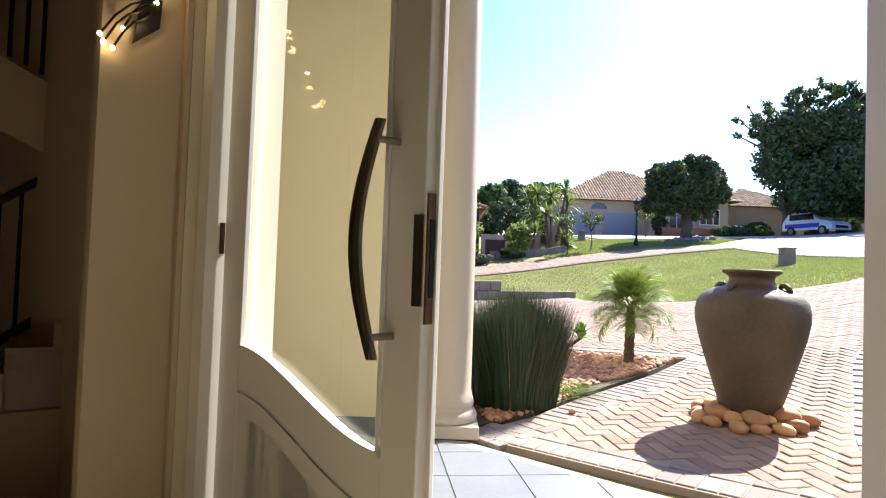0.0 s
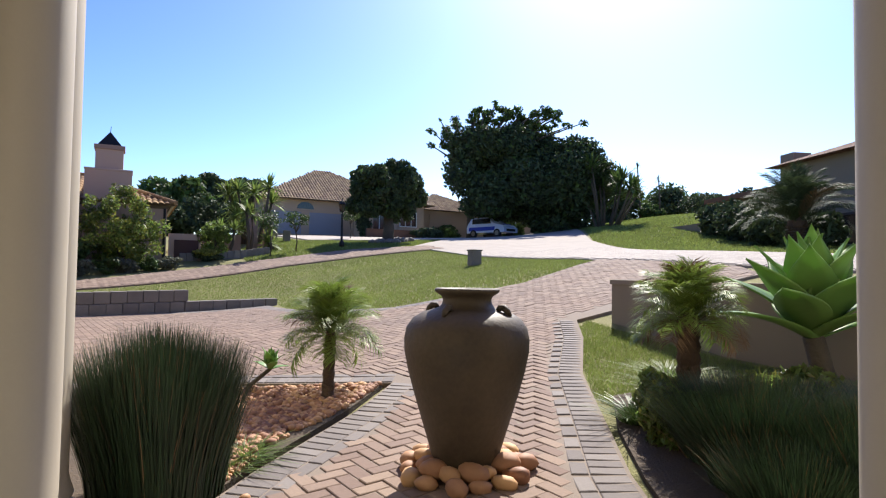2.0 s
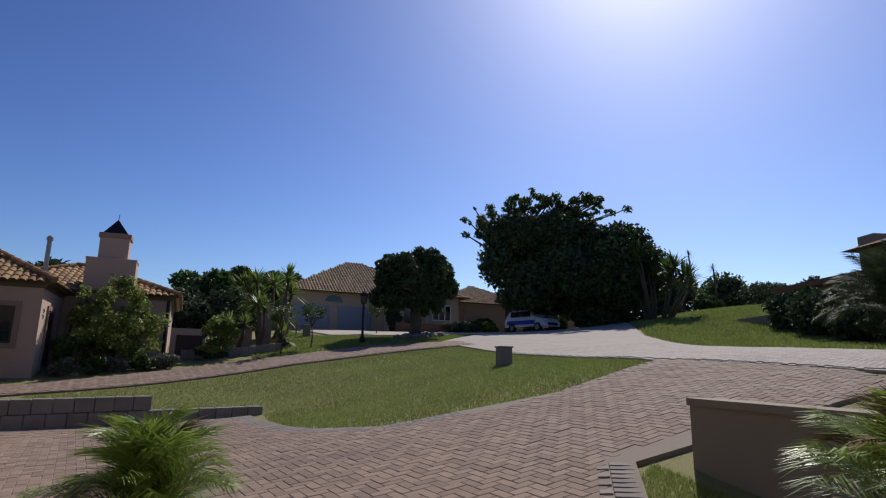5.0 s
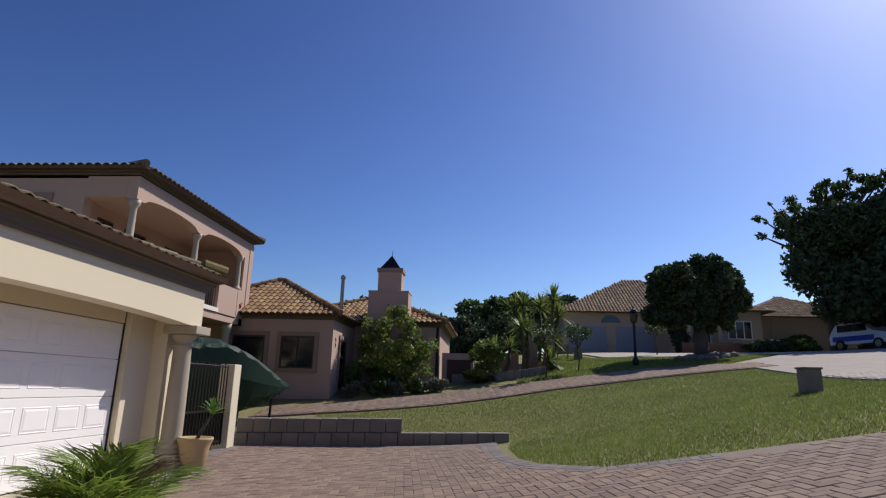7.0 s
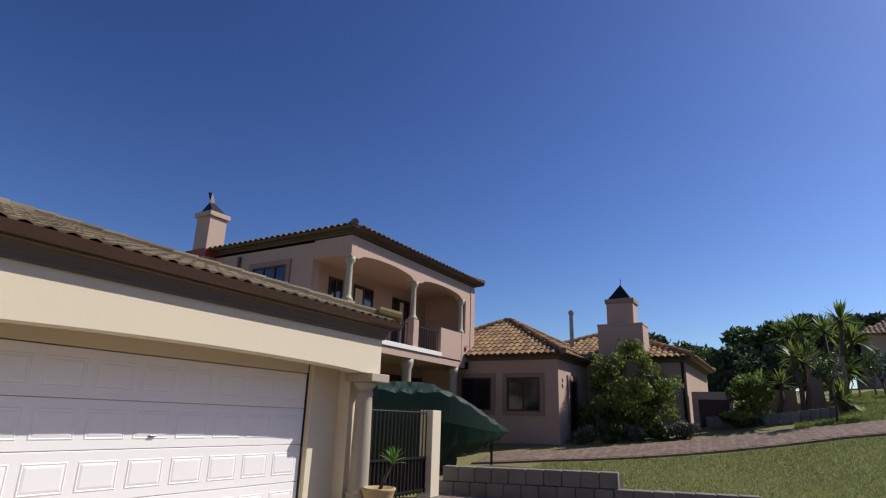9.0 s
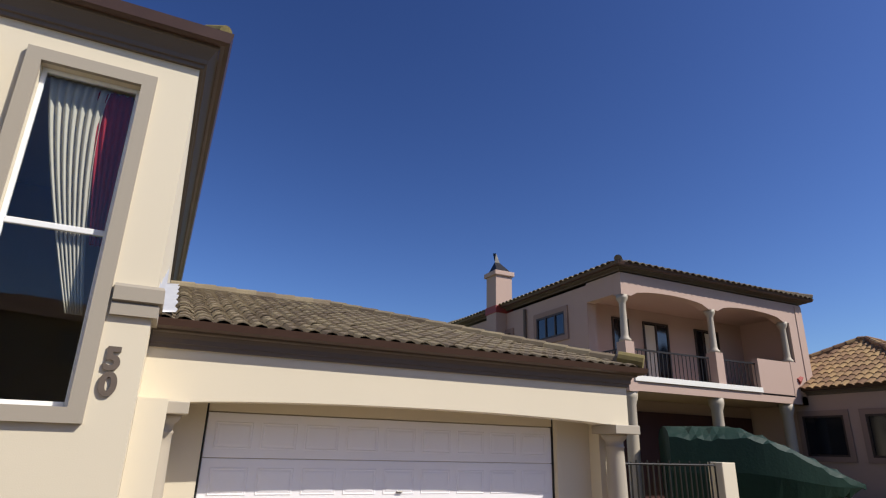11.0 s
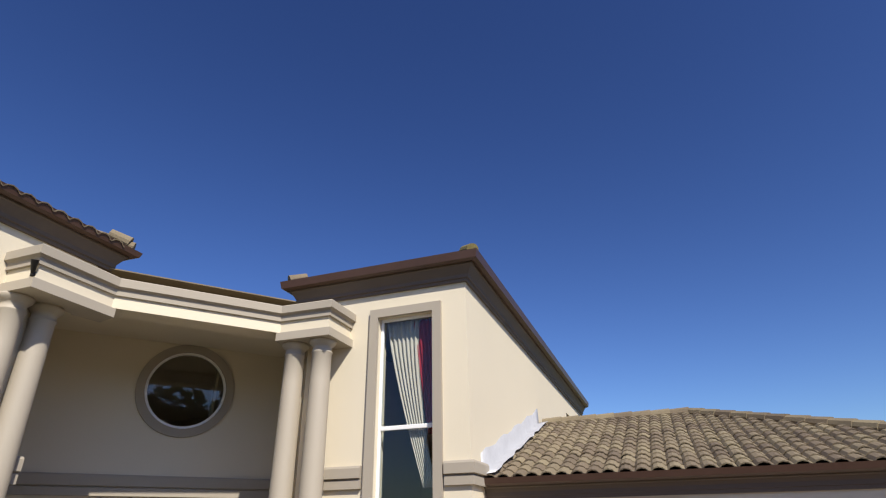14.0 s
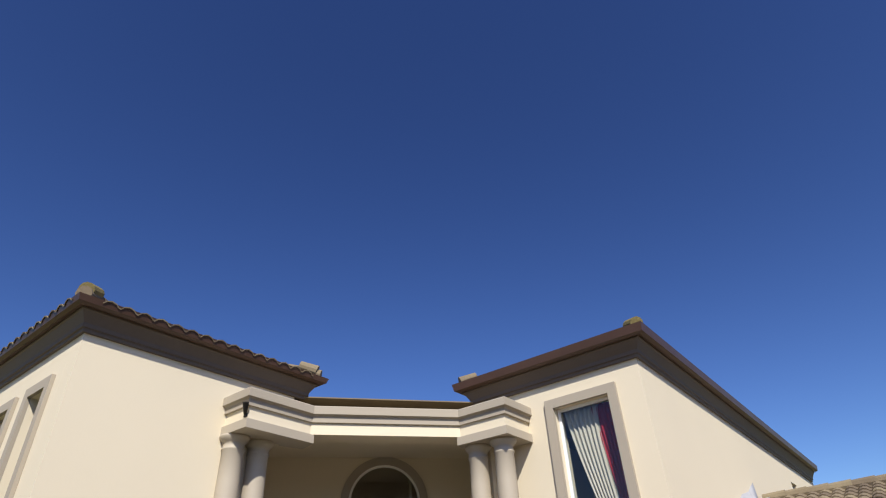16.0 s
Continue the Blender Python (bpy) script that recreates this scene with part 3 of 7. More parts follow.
tagged(part("roof_porch", prismm([(FX, 5.2), (.6, 5.2), (.6, 4.5), (2.5, 2.95), (3.4, 2.9), (3.4, 2.3), (-2, 2.3), (-2.6, 5)], 5.52, 5.54), ROOFTILE), "flat porch roof deck", "roof", kind="structure")

# small spotlight on the porch beam
sl = thing("spotlight", "small dark spotlight clamped to the porch beam", "spotlight", (3.56, 3.06, 5.2))
part("bracket", boxm(3.572, 3.605, 3.02, 3.07, 5.19, 5.25, bevel=.006), IRON, sl)
part("lamp_head", tubem([(3.6, 3.05, 5.23), (3.64, 3.10, 5.30), (3.66, 3.12, 5.36)], [.02, .035, .045], 12), IRON, sl)

# round window
rw = thing("window_2", "round dark window in a wide taupe ring", "window", (*on_door(CS, .06), CZ - CR), kind="structure")


def ring_mesh(r0, r1, o0, o1, n=48):
    bm = bmesh.new()
    rs = []
    for i in range(n):
        a = 2 * math.pi * i / n
        c, s = math.cos(a), math.sin(a)
        rs.append([bm.verts.new((*on_door(CS + c * r, o), CZ + s * r)) for r, o in ((r0, o0), (r1, o0), (r1, o1), (r0, o1))])
    for i in range(n):
        a, b = rs[i], rs[(i + 1) % n]
        for k in range(4):
            bm.faces.new((a[k], b[k], b[(k + 1) % 4], a[(k + 1) % 4]))
    return bm


part("surround", ring_mesh(CR - .01, CR + .125, .06, .10), TAUPE, rw, smooth=False)
part("window_frame", ring_mesh(CR - .05, CR - .012, .03, .075), ALU, rw)
bm = bmesh.new()
bm.faces.new([bm.verts.new((*on_door(CS + math.cos(6.2832 * i / 40) * (CR - .04), .045), CZ + math.sin(6.2832 * i / 40) * (CR - .04))) for i in range(40)])
ex = bmesh.ops.extrude_face_region(bm, geom=bm.faces[:])
bmesh.ops.translate(bm, verts=[v for v in ex["geom"] if isinstance(v, bmesh.types.BMVert)], vec=(N.x * .006, N.y * .006, 0))
part("pane", bm, PANE, rw).visible_shadow = False
# door surround
ds = thing("door_surround", "taupe plaster surround of the double front door", "door surround", (*on_door(-.3, .06), 0), kind="structure")
for s0, s1, z0, z1 in ((-1.12, -.93, 0, 2.7), (.91, 1.1, 0, 2.7), (-.93, .91, 2.5, 2.7)):
    bm = bmesh.new()
    door_box(bm, s0, s1, .062, .11, z0, z1)
    part("moulding", bm, TAUPE, ds)
# porch wall lantern
lp = thing("wall_lantern", "small dark carriage lantern on the porch wall", "lantern", (*on_door(-1.85, .06), 2.05))
x, y = on_door(-1.85, .2)
part("lantern_body", lathem([(.03, 2.12), (.06, 2.15), (.085, 2.36), (.06, 2.40), (.1, 2.41), (.05, 2.47), (.02, 2.5), (.012, 2.54)], (x, y, 0), 6), IRON, lp)
part("bracket", tubem([(*on_door(-1.85, .062), 2.2), (*on_door(-1.85, .13), 2.12), (x, y, 2.13)], .014), IRON, lp)

# ---- roofs ----
def tile_mesh(w=.22, ln=.40, th=.016):
    """One roman tile: a wide roll, running along +v (uphill), origin at its lower left."""
    us = [0, .05, .13, .215, .26, .30]
    hs = [.0, .045, .064, .045, .008, 0]
    v, f = [], []
    k = w / .30
    for a, lift in ((0, .028), (ln, 0)):
        for u, hh in zip(us, hs):
            v.append((u * k, a, hh * k ** .5 + lift))
    for u, hh in zip(us, hs):
        v.append((u * k, 0, hh * k ** .5 + .028 - th))
    n = len(us)
    for i in range(n - 1):
        f.append((i, i + 1, n + i + 1, n + i))
        f.append((2 * n + i, 2 * n + i + 1, i + 1, i))
    return np.array(v), f


def roof_plane(origin, along, up, width, rows_n, clip=None, gauge=.34, w=.22):
    """Places of tiles on a slope: matrices, clipped by clip(u, v)."""
    a, b = Vector(along).normalized(), Vector(up).normalized()
    c = a.cross(b)
    m3 = Matrix((a, b, c)).transposed()
    out = []
    for r in range(rows_n):
        for k in range(int(width / w)):
            u, v = k * w, r * gauge
            if clip is None or clip(u + w / 2, v + gauge / 2):
                out.append((Matrix.Translation(Vector(origin) + a * u + b * v) @ m3.to_4x4()))
    return out


def join_tiles(name, places, material, parent, label="", w=.22, kind="stuff"):
    tv, tf = tile_mesh(w)
    vs, fs = [], []
    hom = np.c_[tv, np.ones(len(tv))]
    for i, m in enumerate(places):
        vs.append((hom @ np.array(m).T)[:, :3])
        fs += [tuple(q + i * len(tv) for q in f) for f in tf]
    if vs:
        return data_part(name, np.concatenate(vs), fs, material, parent, label, kind=kind)


def ridge(name, a, b, material, parent, step=.36, r=.115, label=""):
    """Ridge caps: a row of overlapping half-round tiles from a to b, each its own part."""
    a, b = Vector(a), Vector(b)
    d = b - a
    n = max(1, round(d.length / step))
    for i in range(n):
        p, q = a + d * (i / n), a + d * ((i + 1.12) / n)
        bm = bmesh.new()
        rings = tube(bm, [p, q], [r * 1.08, r * .9], 10)
        part(name, bm, material, parent, label, smooth=False)


def eave_box(path, zt, name="fascia_gutter", label="dark brown boxed eave with a metal gutter", deep=.34, over=.2, lip=.005):
    """Fascia board, soffit and gutter along a level wall path; outward is to the right."""
    t = thing(name, label, "eave", (*path[0], zt - deep), kind="structure")
    part("fascia", sweepm(path, [(-.02, zt - deep), (over * .2, zt - deep), (over * .22, zt - deep + .045), (over * .34, zt - deep + .05), (over * .36, zt - deep + .1), (over * .5, zt - deep + .15), (over * .72, zt - .12), (over * .8, zt - .11), (over * .8, zt), (-.02, zt)]), FASCIA, t)
    part("gutter", sweepm(path, [(over * .8 + .002, zt - .085), (over * .8 + .05, zt - .095), (over * .8 + .10, zt - .07), (over * .8 + .125, zt + lip), (over * .8 + .11, zt + lip), (over * .8 + .09, zt - .05), (over * .8 + .05, zt - .07), (over * .8 + .002, zt - .065)]), GUTTER, t)
    return t


eave_box([(-2.4, 4.36), (FX, 4.36), (FX, WY), (-12, WY)], EAVE - .035, lip=.05)
eave_box([(LX, -9), (LX, LY), (2.3, LY), (2.3, 0)], EAVE)


def hip(x0, x1, y0, y1, z, pitch, name, label, material, mat_tile, tile_sides, parent_label_kind="roof", hipcaps=True, over_tiles=True):
    """A hipped roof: a solid under-deck and tile fields on the named sides (x0, x1, y0, y1)."""
    t = thing(name, label, "roof", ((x0 + x1) / 2, (y0 + y1) / 2, z), kind="structure")
    half = min(x1 - x0, y1 - y0) / 2
    top = z + half * math.tan(pitch)
    if x1 - x0 >= y1 - y0:
        ra, rb = (x0 + half, (y0 + y1) / 2, top), (x1 - half, (y0 + y1) / 2, top)
    else:
        ra, rb = ((x0 + x1) / 2, y0 + half, top), ((x0 + x1) / 2, y1 - half, top)
    bm = bmesh.new()
    c = [bm.verts.new(p) for p in ((x0, y0, z), (x1, y0, z), (x1, y1, z), (x0, y1, z))]
    ta = bm.verts.new(ra)
    same = (Vector(ra) - Vector(rb)).length < 1e-4
    tb = ta if same else bm.verts.new(rb)
    bm.faces.new(c[::-1])
    if x1 - x0 >= y1 - y0:
        quads = ((c[0], c[1], tb, ta), (c[2], c[3], ta, tb), (c[1], c[2], tb), (c[3], c[0], ta))
    else:
        quads = ((c[1], c[2], tb, ta), (c[3], c[0], ta, tb), (c[0], c[1], ta), (c[2], c[3], tb))
    for q in quads:
        q = list(dict.fromkeys(q))
        bm.faces.new(q)
    part("deck", bm, mat_tile if not tile_sides else material, t)
    for side in tile_sides:
        if side in ("x0", "x1"):
            ln = y1 - y0
            o, al, upv = ((x1, y0, z), (0, 1, 0), (-1, 0, math.tan(pitch))) if side == "x1" else ((x0, y1, z), (0, -1, 0), (1, 0, math.tan(pitch)))
        else:
            ln = x1 - x0
            o, al, upv = ((x1, y1, z), (-1, 0, 0), (0, -1, math.tan(pitch))) if side == "y1" else ((x0, y0, z), (1, 0, 0), (0, 1, math.tan(pitch)))
        sl = half / math.cos(pitch)
        places = roof_plane(Vector(o) + Vector((0, 0, -.012)) - Vector(upv).normalized() * .06, al, upv, ln, int(sl / .34) + 1,
                            lambda u, v, ln=ln: u > v * math.cos(pitch) - .02 and ln - u > v * math.cos(pitch) - .02 and v < sl)
        join_tiles("tile_field", places, mat_tile, t, "")
    if hipcaps:
        ends = [((x0, y0, z), ra), ((x1, y0, z), ra if x1 - x0 < y1 - y0 else rb), ((x1, y1, z), rb), ((x0, y1, z), rb if x1 - x0 < y1 - y0 else ra)]
        for p, q in ends + ([(ra, rb)] if not same else []):
            if (Vector(p) - Vector(q)).length > .1:
                ridge("ridge_cap", Vector(p) + Vector((0, 0, .06)), Vector(q) + Vector((0, 0, .05)), mat_tile, t, r=.092)
    return t


hip(-12.2, FX + .1, 4.28, WY + .1, EAVE - .11, radians(17.5), "roof_wing", "weathered brown tiled hip roof of the wing", FASCIA, ROOFTILE, ("x1", "y1"))
hip(2.14, LX + .22, -9, LY + .22, EAVE - .025, radians(17.5), "roof_other_wing", "weathered brown tiled hip roof of the other wing", FASCIA, ROOFTILE, ("x1", "y1", "x0"))
tagged(part("roof_entrance", prismm([(-3.2, 4.0), (-.2, 4.6), (2.3, 2.6), (2.2, -2), (-4, -2)], 5.902, 5.92), ROOFTILE), "brown roof behind the porch", "roof", kind="structure")
ridge_t = thing("tile_row", "row of brown roof tiles above the porch beam", "roof tiles", (1.2, 3.2, 6.0), kind="structure")
join_tiles("tile_field", roof_plane((*on_door(2.6, .1), 5.88), (-D.x, -D.y, 0), (-N.x, -N.y, .3), 6.0, 2), ROOFTILE, ridge_t)
for p in ((FX + .2, WY + .2, EAVE + .04), (FX + .2, 4.2, EAVE + .04), (LX + .2, LY + .2, EAVE + .1), (2.2, LY + .2, EAVE + .1)):
    t = thing("hip_end_cap", "yellow lichen covered hip end tile", "roof tile", (p[0], p[1], p[2] - .06), group="hip end caps")
    dx, dy = (-1 if p[0] != 2.2 else 1), (-1 if p[1] != 4.2 else 1)
    part("cap", tubem([Vector(p), Vector(p) + Vector((dx * .2, dy * .2, .10))], [.10, .085], 12), LICHEN if p[0] > 5 or p[1] > 7 else ROOFTILE, t)

# ---- garage ----
GX, GD, GY0, GY1 = -.605, -1.33, 7.221, 13.74
DY0, DY1 = 7.97, 12.86
bm = bmesh.new()
n = 24
face = []
ZB, ZT = 2.285, 2.84
for i in range(n + 1):
    q = i / n
    yy = 7.69 + (13.30 - 7.69) * q
    face.append((yy, ZB + .075 * (1 - (2 * q - 1) ** 2) ** .8))
low = [(GY0, ZB)] + [(a, b) for a, b in face] + [(GY1, ZB)]
for xx in (GX,):
    fr = [bm.verts.new((GX, a, b)) for a, b in low] + [bm.verts.new((GX, GY1, ZT)), bm.verts.new((GX, GY0, ZT))]
    bk = [bm.verts.new((GX - .3, v.co.y, v.co.z)) for v in fr]
    bm.faces.new(fr), bm.faces.new(bk[::-1])
    for i in range(len(fr)):
        j = (i + 1) % len(fr)
        bm.faces.new((fr[i], bk[i], bk[j], fr[j]))
tagged(part("garage_beam", bm, CREAM), "cream plastered garage beam with a shallow arch", "beam", kind="structure")
tagged(part("ceiling_garage_reveal", boxm(GD + .02, GX - .302, GY0, GY1, 2.44, 2.5), CREAM), "plaster soffit over the garage door", "ceiling", kind="structure")
for y in (8.3, 10.3, 12.2):
    d = thing("downlight", "small round recessed downlight in the garage soffit", "downlight", (-.95, y, 2.42), group="garage downlights")
    part("rim", lathem([(.03, 2.425), (.05, 2.425), (.055, 2.44), (.03, 2.44)], (-.95, y, 0), 20), STEEL, d)
tagged(part("wall_garage_north", boxm(-7, -1.0, 13.5, 13.7, -.1, 2.9), CREAM), "cream plastered garage end wall", "wall", kind="structure")
tagged(part("garage_pier", boxm(GD - .12, GD + .1, DY1 + .03, 13.499, -.1, 2.44), CREAM), "cream plastered garage pier", "pier", kind="structure")
tagged(part("garage_pier", boxm(GD - .12, GD + .1, 7.5, DY0 - .03, -.1, 2.44), CREAM), "cream plastered garage pier", "pier", kind="structure")
tagged(part("wall_garage_south", boxm(GD + .1, FX - .3, 7.222, 7.5, -.1, ZB), CREAM), "cream plastered return beside the garage", "wall", kind="structure")
for y in (7.47, 13.62):
    t = column(-.8, y, ZB - .13, "taupe painted round garage column", r=.15, base=.12 if y < 10 else .3)
    x = -.8
    part("block", boxm(x - .24, x + .3, y - .22, y + .24, ZB - .129, ZB - .004, bevel=.01), COLUMN, t)
tagged(part("column_base_step", boxm(-1.07, -.53, 13.35, 13.9, 0, .3, bevel=.02), TAUPE), "taupe plinth step under the garage column", "plinth", kind="structure")
tagged(part("garage_slab", prismm([(GD - .1, 7.5), (-.42, 7.5), (-.42, 13.27), (GD - .1, 13.27)], -.1, .175), SLAB), "cream concrete garage apron slab", "slab", kind="structure")
# sectional door: four sections with pressed panels
gd = thing("garage_door", "white sectional garage door with raised rectangular panels", "garage door", (GD, (DY0 + DY1) / 2, .18))
SEC = 4
sh = (2.235 - .19) / SEC
for k in range(SEC):
    z0, z1 = .19 + k * sh, .19 + (k + 1) * sh - .006
    sec = part("door_section", boxm(GD - .05, GD, DY0, DY1, z0, z1, bevel=.006), GARAGE, gd)
    cols = 9
    cw = (DY1 - DY0 - .1) / cols
    for c in range(cols):
        a, b = DY0 + .05 + c * cw + .05, DY0 + .05 + (c + 1) * cw - .05
        bm = bmesh.new()
        o = [(a, z0 + .1), (b, z0 + .1), (b, z1 - .1), (a, z1 - .1)]
        lev = [(0, .001), (.012, .007), (.024, .002), (.05, .008)]
        rings = [[bm.verts.new((GD + dx, yy + (ins if i in (0, 3) else -ins), zz + (ins if i < 2 else -ins))) for i, (yy, zz) in enumerate(o)] for ins, dx in lev]
        for r0, r1 in zip(rings, rings[1:]):
            for i in range(4):
                bm.faces.new((r0[i], r0[(i + 1) % 4], r1[(i + 1) % 4], r1[i]))
        bm.faces.new(rings[-1])
        part("raised_panel", bm, GARAGE, sec)
tagged(part("garage_lintel", boxm(GD - .06, GD + .015, DY0, DY1, 2.24, 2.438), CREAM), "cream plastered lintel over the garage door", "lintel", kind="structure")
part("lock_handle", boxm(GD + .002, GD + .03, 10.39, 10.47, 1.335, 1.355, bevel=.005), STEEL, gd, "small steel lock handle")
tagged(part("door_seal", boxm(GD - .06, GD + .01, DY1 + .003, DY1 + .03, .18, 2.44), RUBBER), "black rubber seal beside the garage door", "seal", kind="structure")
tagged(part("door_seal", boxm(GD - .06, GD + .01, DY0 - .03, DY0 - .003, .18, 2.44), RUBBER), "black rubber seal beside the garage door", "seal", kind="structure")
tagged(part("garage_core", boxm(-7, GD - .2, 7.5, 13.27, -.1, 2.6), INWALL), "plain garage interior block behind the door", "wall", kind="structure")
# garage eave and roof
GZ = 3.10
eave_box([(GX, GY0 + .005), (GX, GY1), (-7, GY1)], GZ, deep=.27, over=.16)
GP = math.atan2(4.48 - 3.12, -.47 + 4.81)
groof = thing("roof_garage", "weathered brown tiled garage roof with hip caps", "roof", (-2.5, 10.5, GZ), kind="structure")
bm = bmesh.new()
e0, e1 = GX + .14, GY1 + .16
hy = 10.2
ry, rz = -4.9, GZ + (e0 + 4.9) * math.tan(GP)
v = [bm.verts.new(p) for p in ((e0, WY + .003, GZ), (e0, e1, GZ), (ry, hy, rz), (ry, WY + .003, rz), (ry * 2 - e0, e1, GZ), (ry * 2 - e0, WY + .003, GZ))]
for f in ((v[0], v[1], v[2], v[3]), (v[1], v[4], v[2]), (v[4], v[5], v[3], v[2]), (v[0], v[3], v[5]), (v[5], v[4], v[1], v[0])):
    bm.faces.new(f)
part("deck", bm, FASCIA, groof)
SLOPE = (e0 - ry) / math.cos(GP)
TW = .20
WID = e1 - WY
near = roof_plane((e0 + .05, WY + .01, GZ - .018), (0, 1, 0), (-1, 0, math.tan(GP)), WID, int(SLOPE / .29) + 1,
                  lambda u, vv: vv < SLOPE and u < WID - (e1 - hy) * vv / SLOPE + .05, gauge=.29, w=TW)
tv, tf = tile_mesh(TW)
tme = bpy.data.meshes.new("tile")
tme.from_pydata(tv.tolist(), [], tf)
tme.materials.append(ROOFTILE)
for m in near[:300]:
    o = new("tile", tme)
    o.parent = groof
    o.matrix_local = Matrix.Translation(-Vector(groof.location)) @ m @ pose(random.uniform(-.006, .006), random.uniform(-.008, .008), random.uniform(-.003, .004), random.uniform(-.7, .7), 0, random.uniform(-.6, .6))
join_tiles("tile_field", near[300:], ROOFTILE, groof, w=TW)
ridge("ridge_cap", Vector((e0, e1, GZ + .05)), Vector((ry, hy, rz + .03)), ROOFTILE, groof, .38, .105)
ridge("ridge_cap", Vector((ry, hy, rz + .03)), Vector((ry, WY + .1, rz + .03)), ROOFTILE, groof, .38, .105)
t = thing("hip_end_cap", "yellow lichen covered hip end tile", "roof tile", (e0, e1, GZ + .03), group="hip end caps")
part("cap", tubem([Vector((e0 + .05, e1 + .05, GZ + .085)), Vector((e0 - .22, e1 - .2, GZ + .17))], [.13, .12], 12), LICHEN, t)
# silver flashing against the wing wall
bm = bmesh.new()
for i in range(17):
    q = i / 16
    xx, zz = FX - .45 - q * 4.3, GZ + .05 + (e0 - (FX - .45 - q * 4.3)) * math.tan(GP)
    w1 = .20 + .02 * math.sin(i * 2.1)
    for a, b in ((0.004, .30 + .03 * math.sin(i * 1.7)), (.012, .03), (w1, .055 + .012 * math.sin(i * 3))):
        bm.verts.new((xx, WY + a, zz + b))
bm.verts.ensure_lookup_table()
for i in range(16):
    for k in range(2):
        a = i * 3 + k
        bm.faces.new((bm.verts[a], bm.verts[a + 1], bm.verts[a + 4], bm.verts[a + 3]))
fl = part("roof_flashing", bm, LEAD, smooth=True)
fl.modifiers.new("thick", "SOLIDIFY").thickness = .006
tagged(fl, "wrinkled silver membrane flashing along the wall", "flashing", kind="structure")
tagged(part("window_3", boxm(-9.35, -8.75, WY - .1, WY - .09, 4.75, 5.4), DARKPANE), "small dark side window", "window", kind="structure")
for k, (a, b) in enumerate(((1.45, 1.95), (.35, .85), (-.8, -.3))):
    t = thing("window_%d" % (4 + k), "narrow side window in a taupe surround", "window", (LX, a, 2.6), kind="structure")
    part("pane", boxm(LX - .12, LX - .11, a, b, 2.6, 5.35), DARKPANE, t)
    for q in ((a - .13, a, 2.47, 5.48), (b, b + .13, 2.47, 5.48), (a, b, 5.35, 5.48), (a, b, 2.47, 2.6)):
        part("surround", boxm(LX + .002, LX + .05, *q), TAUPE, t)
# back of the house, closing it
for nm, a in (("wall_back", (-12.2, -12, -9, WY)), ("wall_south", (-12, LX, -9.2, -9))):
    tagged(part(nm, boxm(*a, -.1, WALLTOP), CREAM), "plain cream outer wall", "wall", kind="structure")

# ---- entrance hall ----
tagged(part("floor_hall", prismm([on_door(-3.7, -.02), on_door(2.7, -.02), (2.4, -3), (-5, -3), (-5, 4.4)], -.06, -.012), GROUT), "pale grout bed of the hall floor", "floor", kind="structure")
hf = thing("floor_tiles", "beige glazed hall floor tiles", "floor", (0, .5, -.012), kind="structure")
ang = math.atan2(D.y, D.x)
for i in range(-7, 6):
    for j in range(-8, 0):
        s, o = i * .42, j * .42 - .02
        if on_door(s, o)[0] > 2.3 or on_door(s, o)[0] < -4.8:
            continue
        bm = bmesh.new()
        door_box(bm, s + .004, s + .416, o + .004 - .42 + .42, o + .416, -.011, 0)
        part("tile", bm, FLOORIN, hf)
tagged(part("ceiling_hall", prismm([on_door(-3.7, -.23), on_door(2.7, -.23), (2.4, -3), (-5, -3), (-5, 4.4)], 5.3, 5.4), INWALL), "painted hall ceiling high above the stairs", "ceiling", kind="structure")
tagged(part("wall_hall_south", boxm(-5, 2.45, -3.2, -3, -.1, 5.4), INWALL), "plain hall wall", "wall", kind="structure")
tagged(part("wall_hall_west", boxm(-5.2, -5, -3, 4.6, -.1, 5.4), INWALL), "plain hall wall", "wall", kind="structure")
tagged(part("wall_hall_east", boxm(2.2, 2.44, -3, .4, -.1, 5.4), INWALL), "plain hall wall", "wall", kind="structure")
# inside skin of the door wall and the nib beside the door
bm = bmesh.new()
for s0, s1, z0, z1 in ((-3.6, -.93, 0, 3.7), (.91, 2.4, 0, 3.7), (-.93, .91, 2.5, 3.7)):
    door_box(bm, s0, s1, -.12, -.102, z0, z1)
tagged(part("wall_door_inside", bm, INWALL), "inner plaster face of the entrance wall", "wall", kind="structure")
bm = bmesh.new()
door_box(bm, -.99, -.95, -.36, -.121, 0, 5.3)
tagged(part("wall_nib", bm, INWALL), "short plastered wall nib beside the front door", "wall", kind="structure")

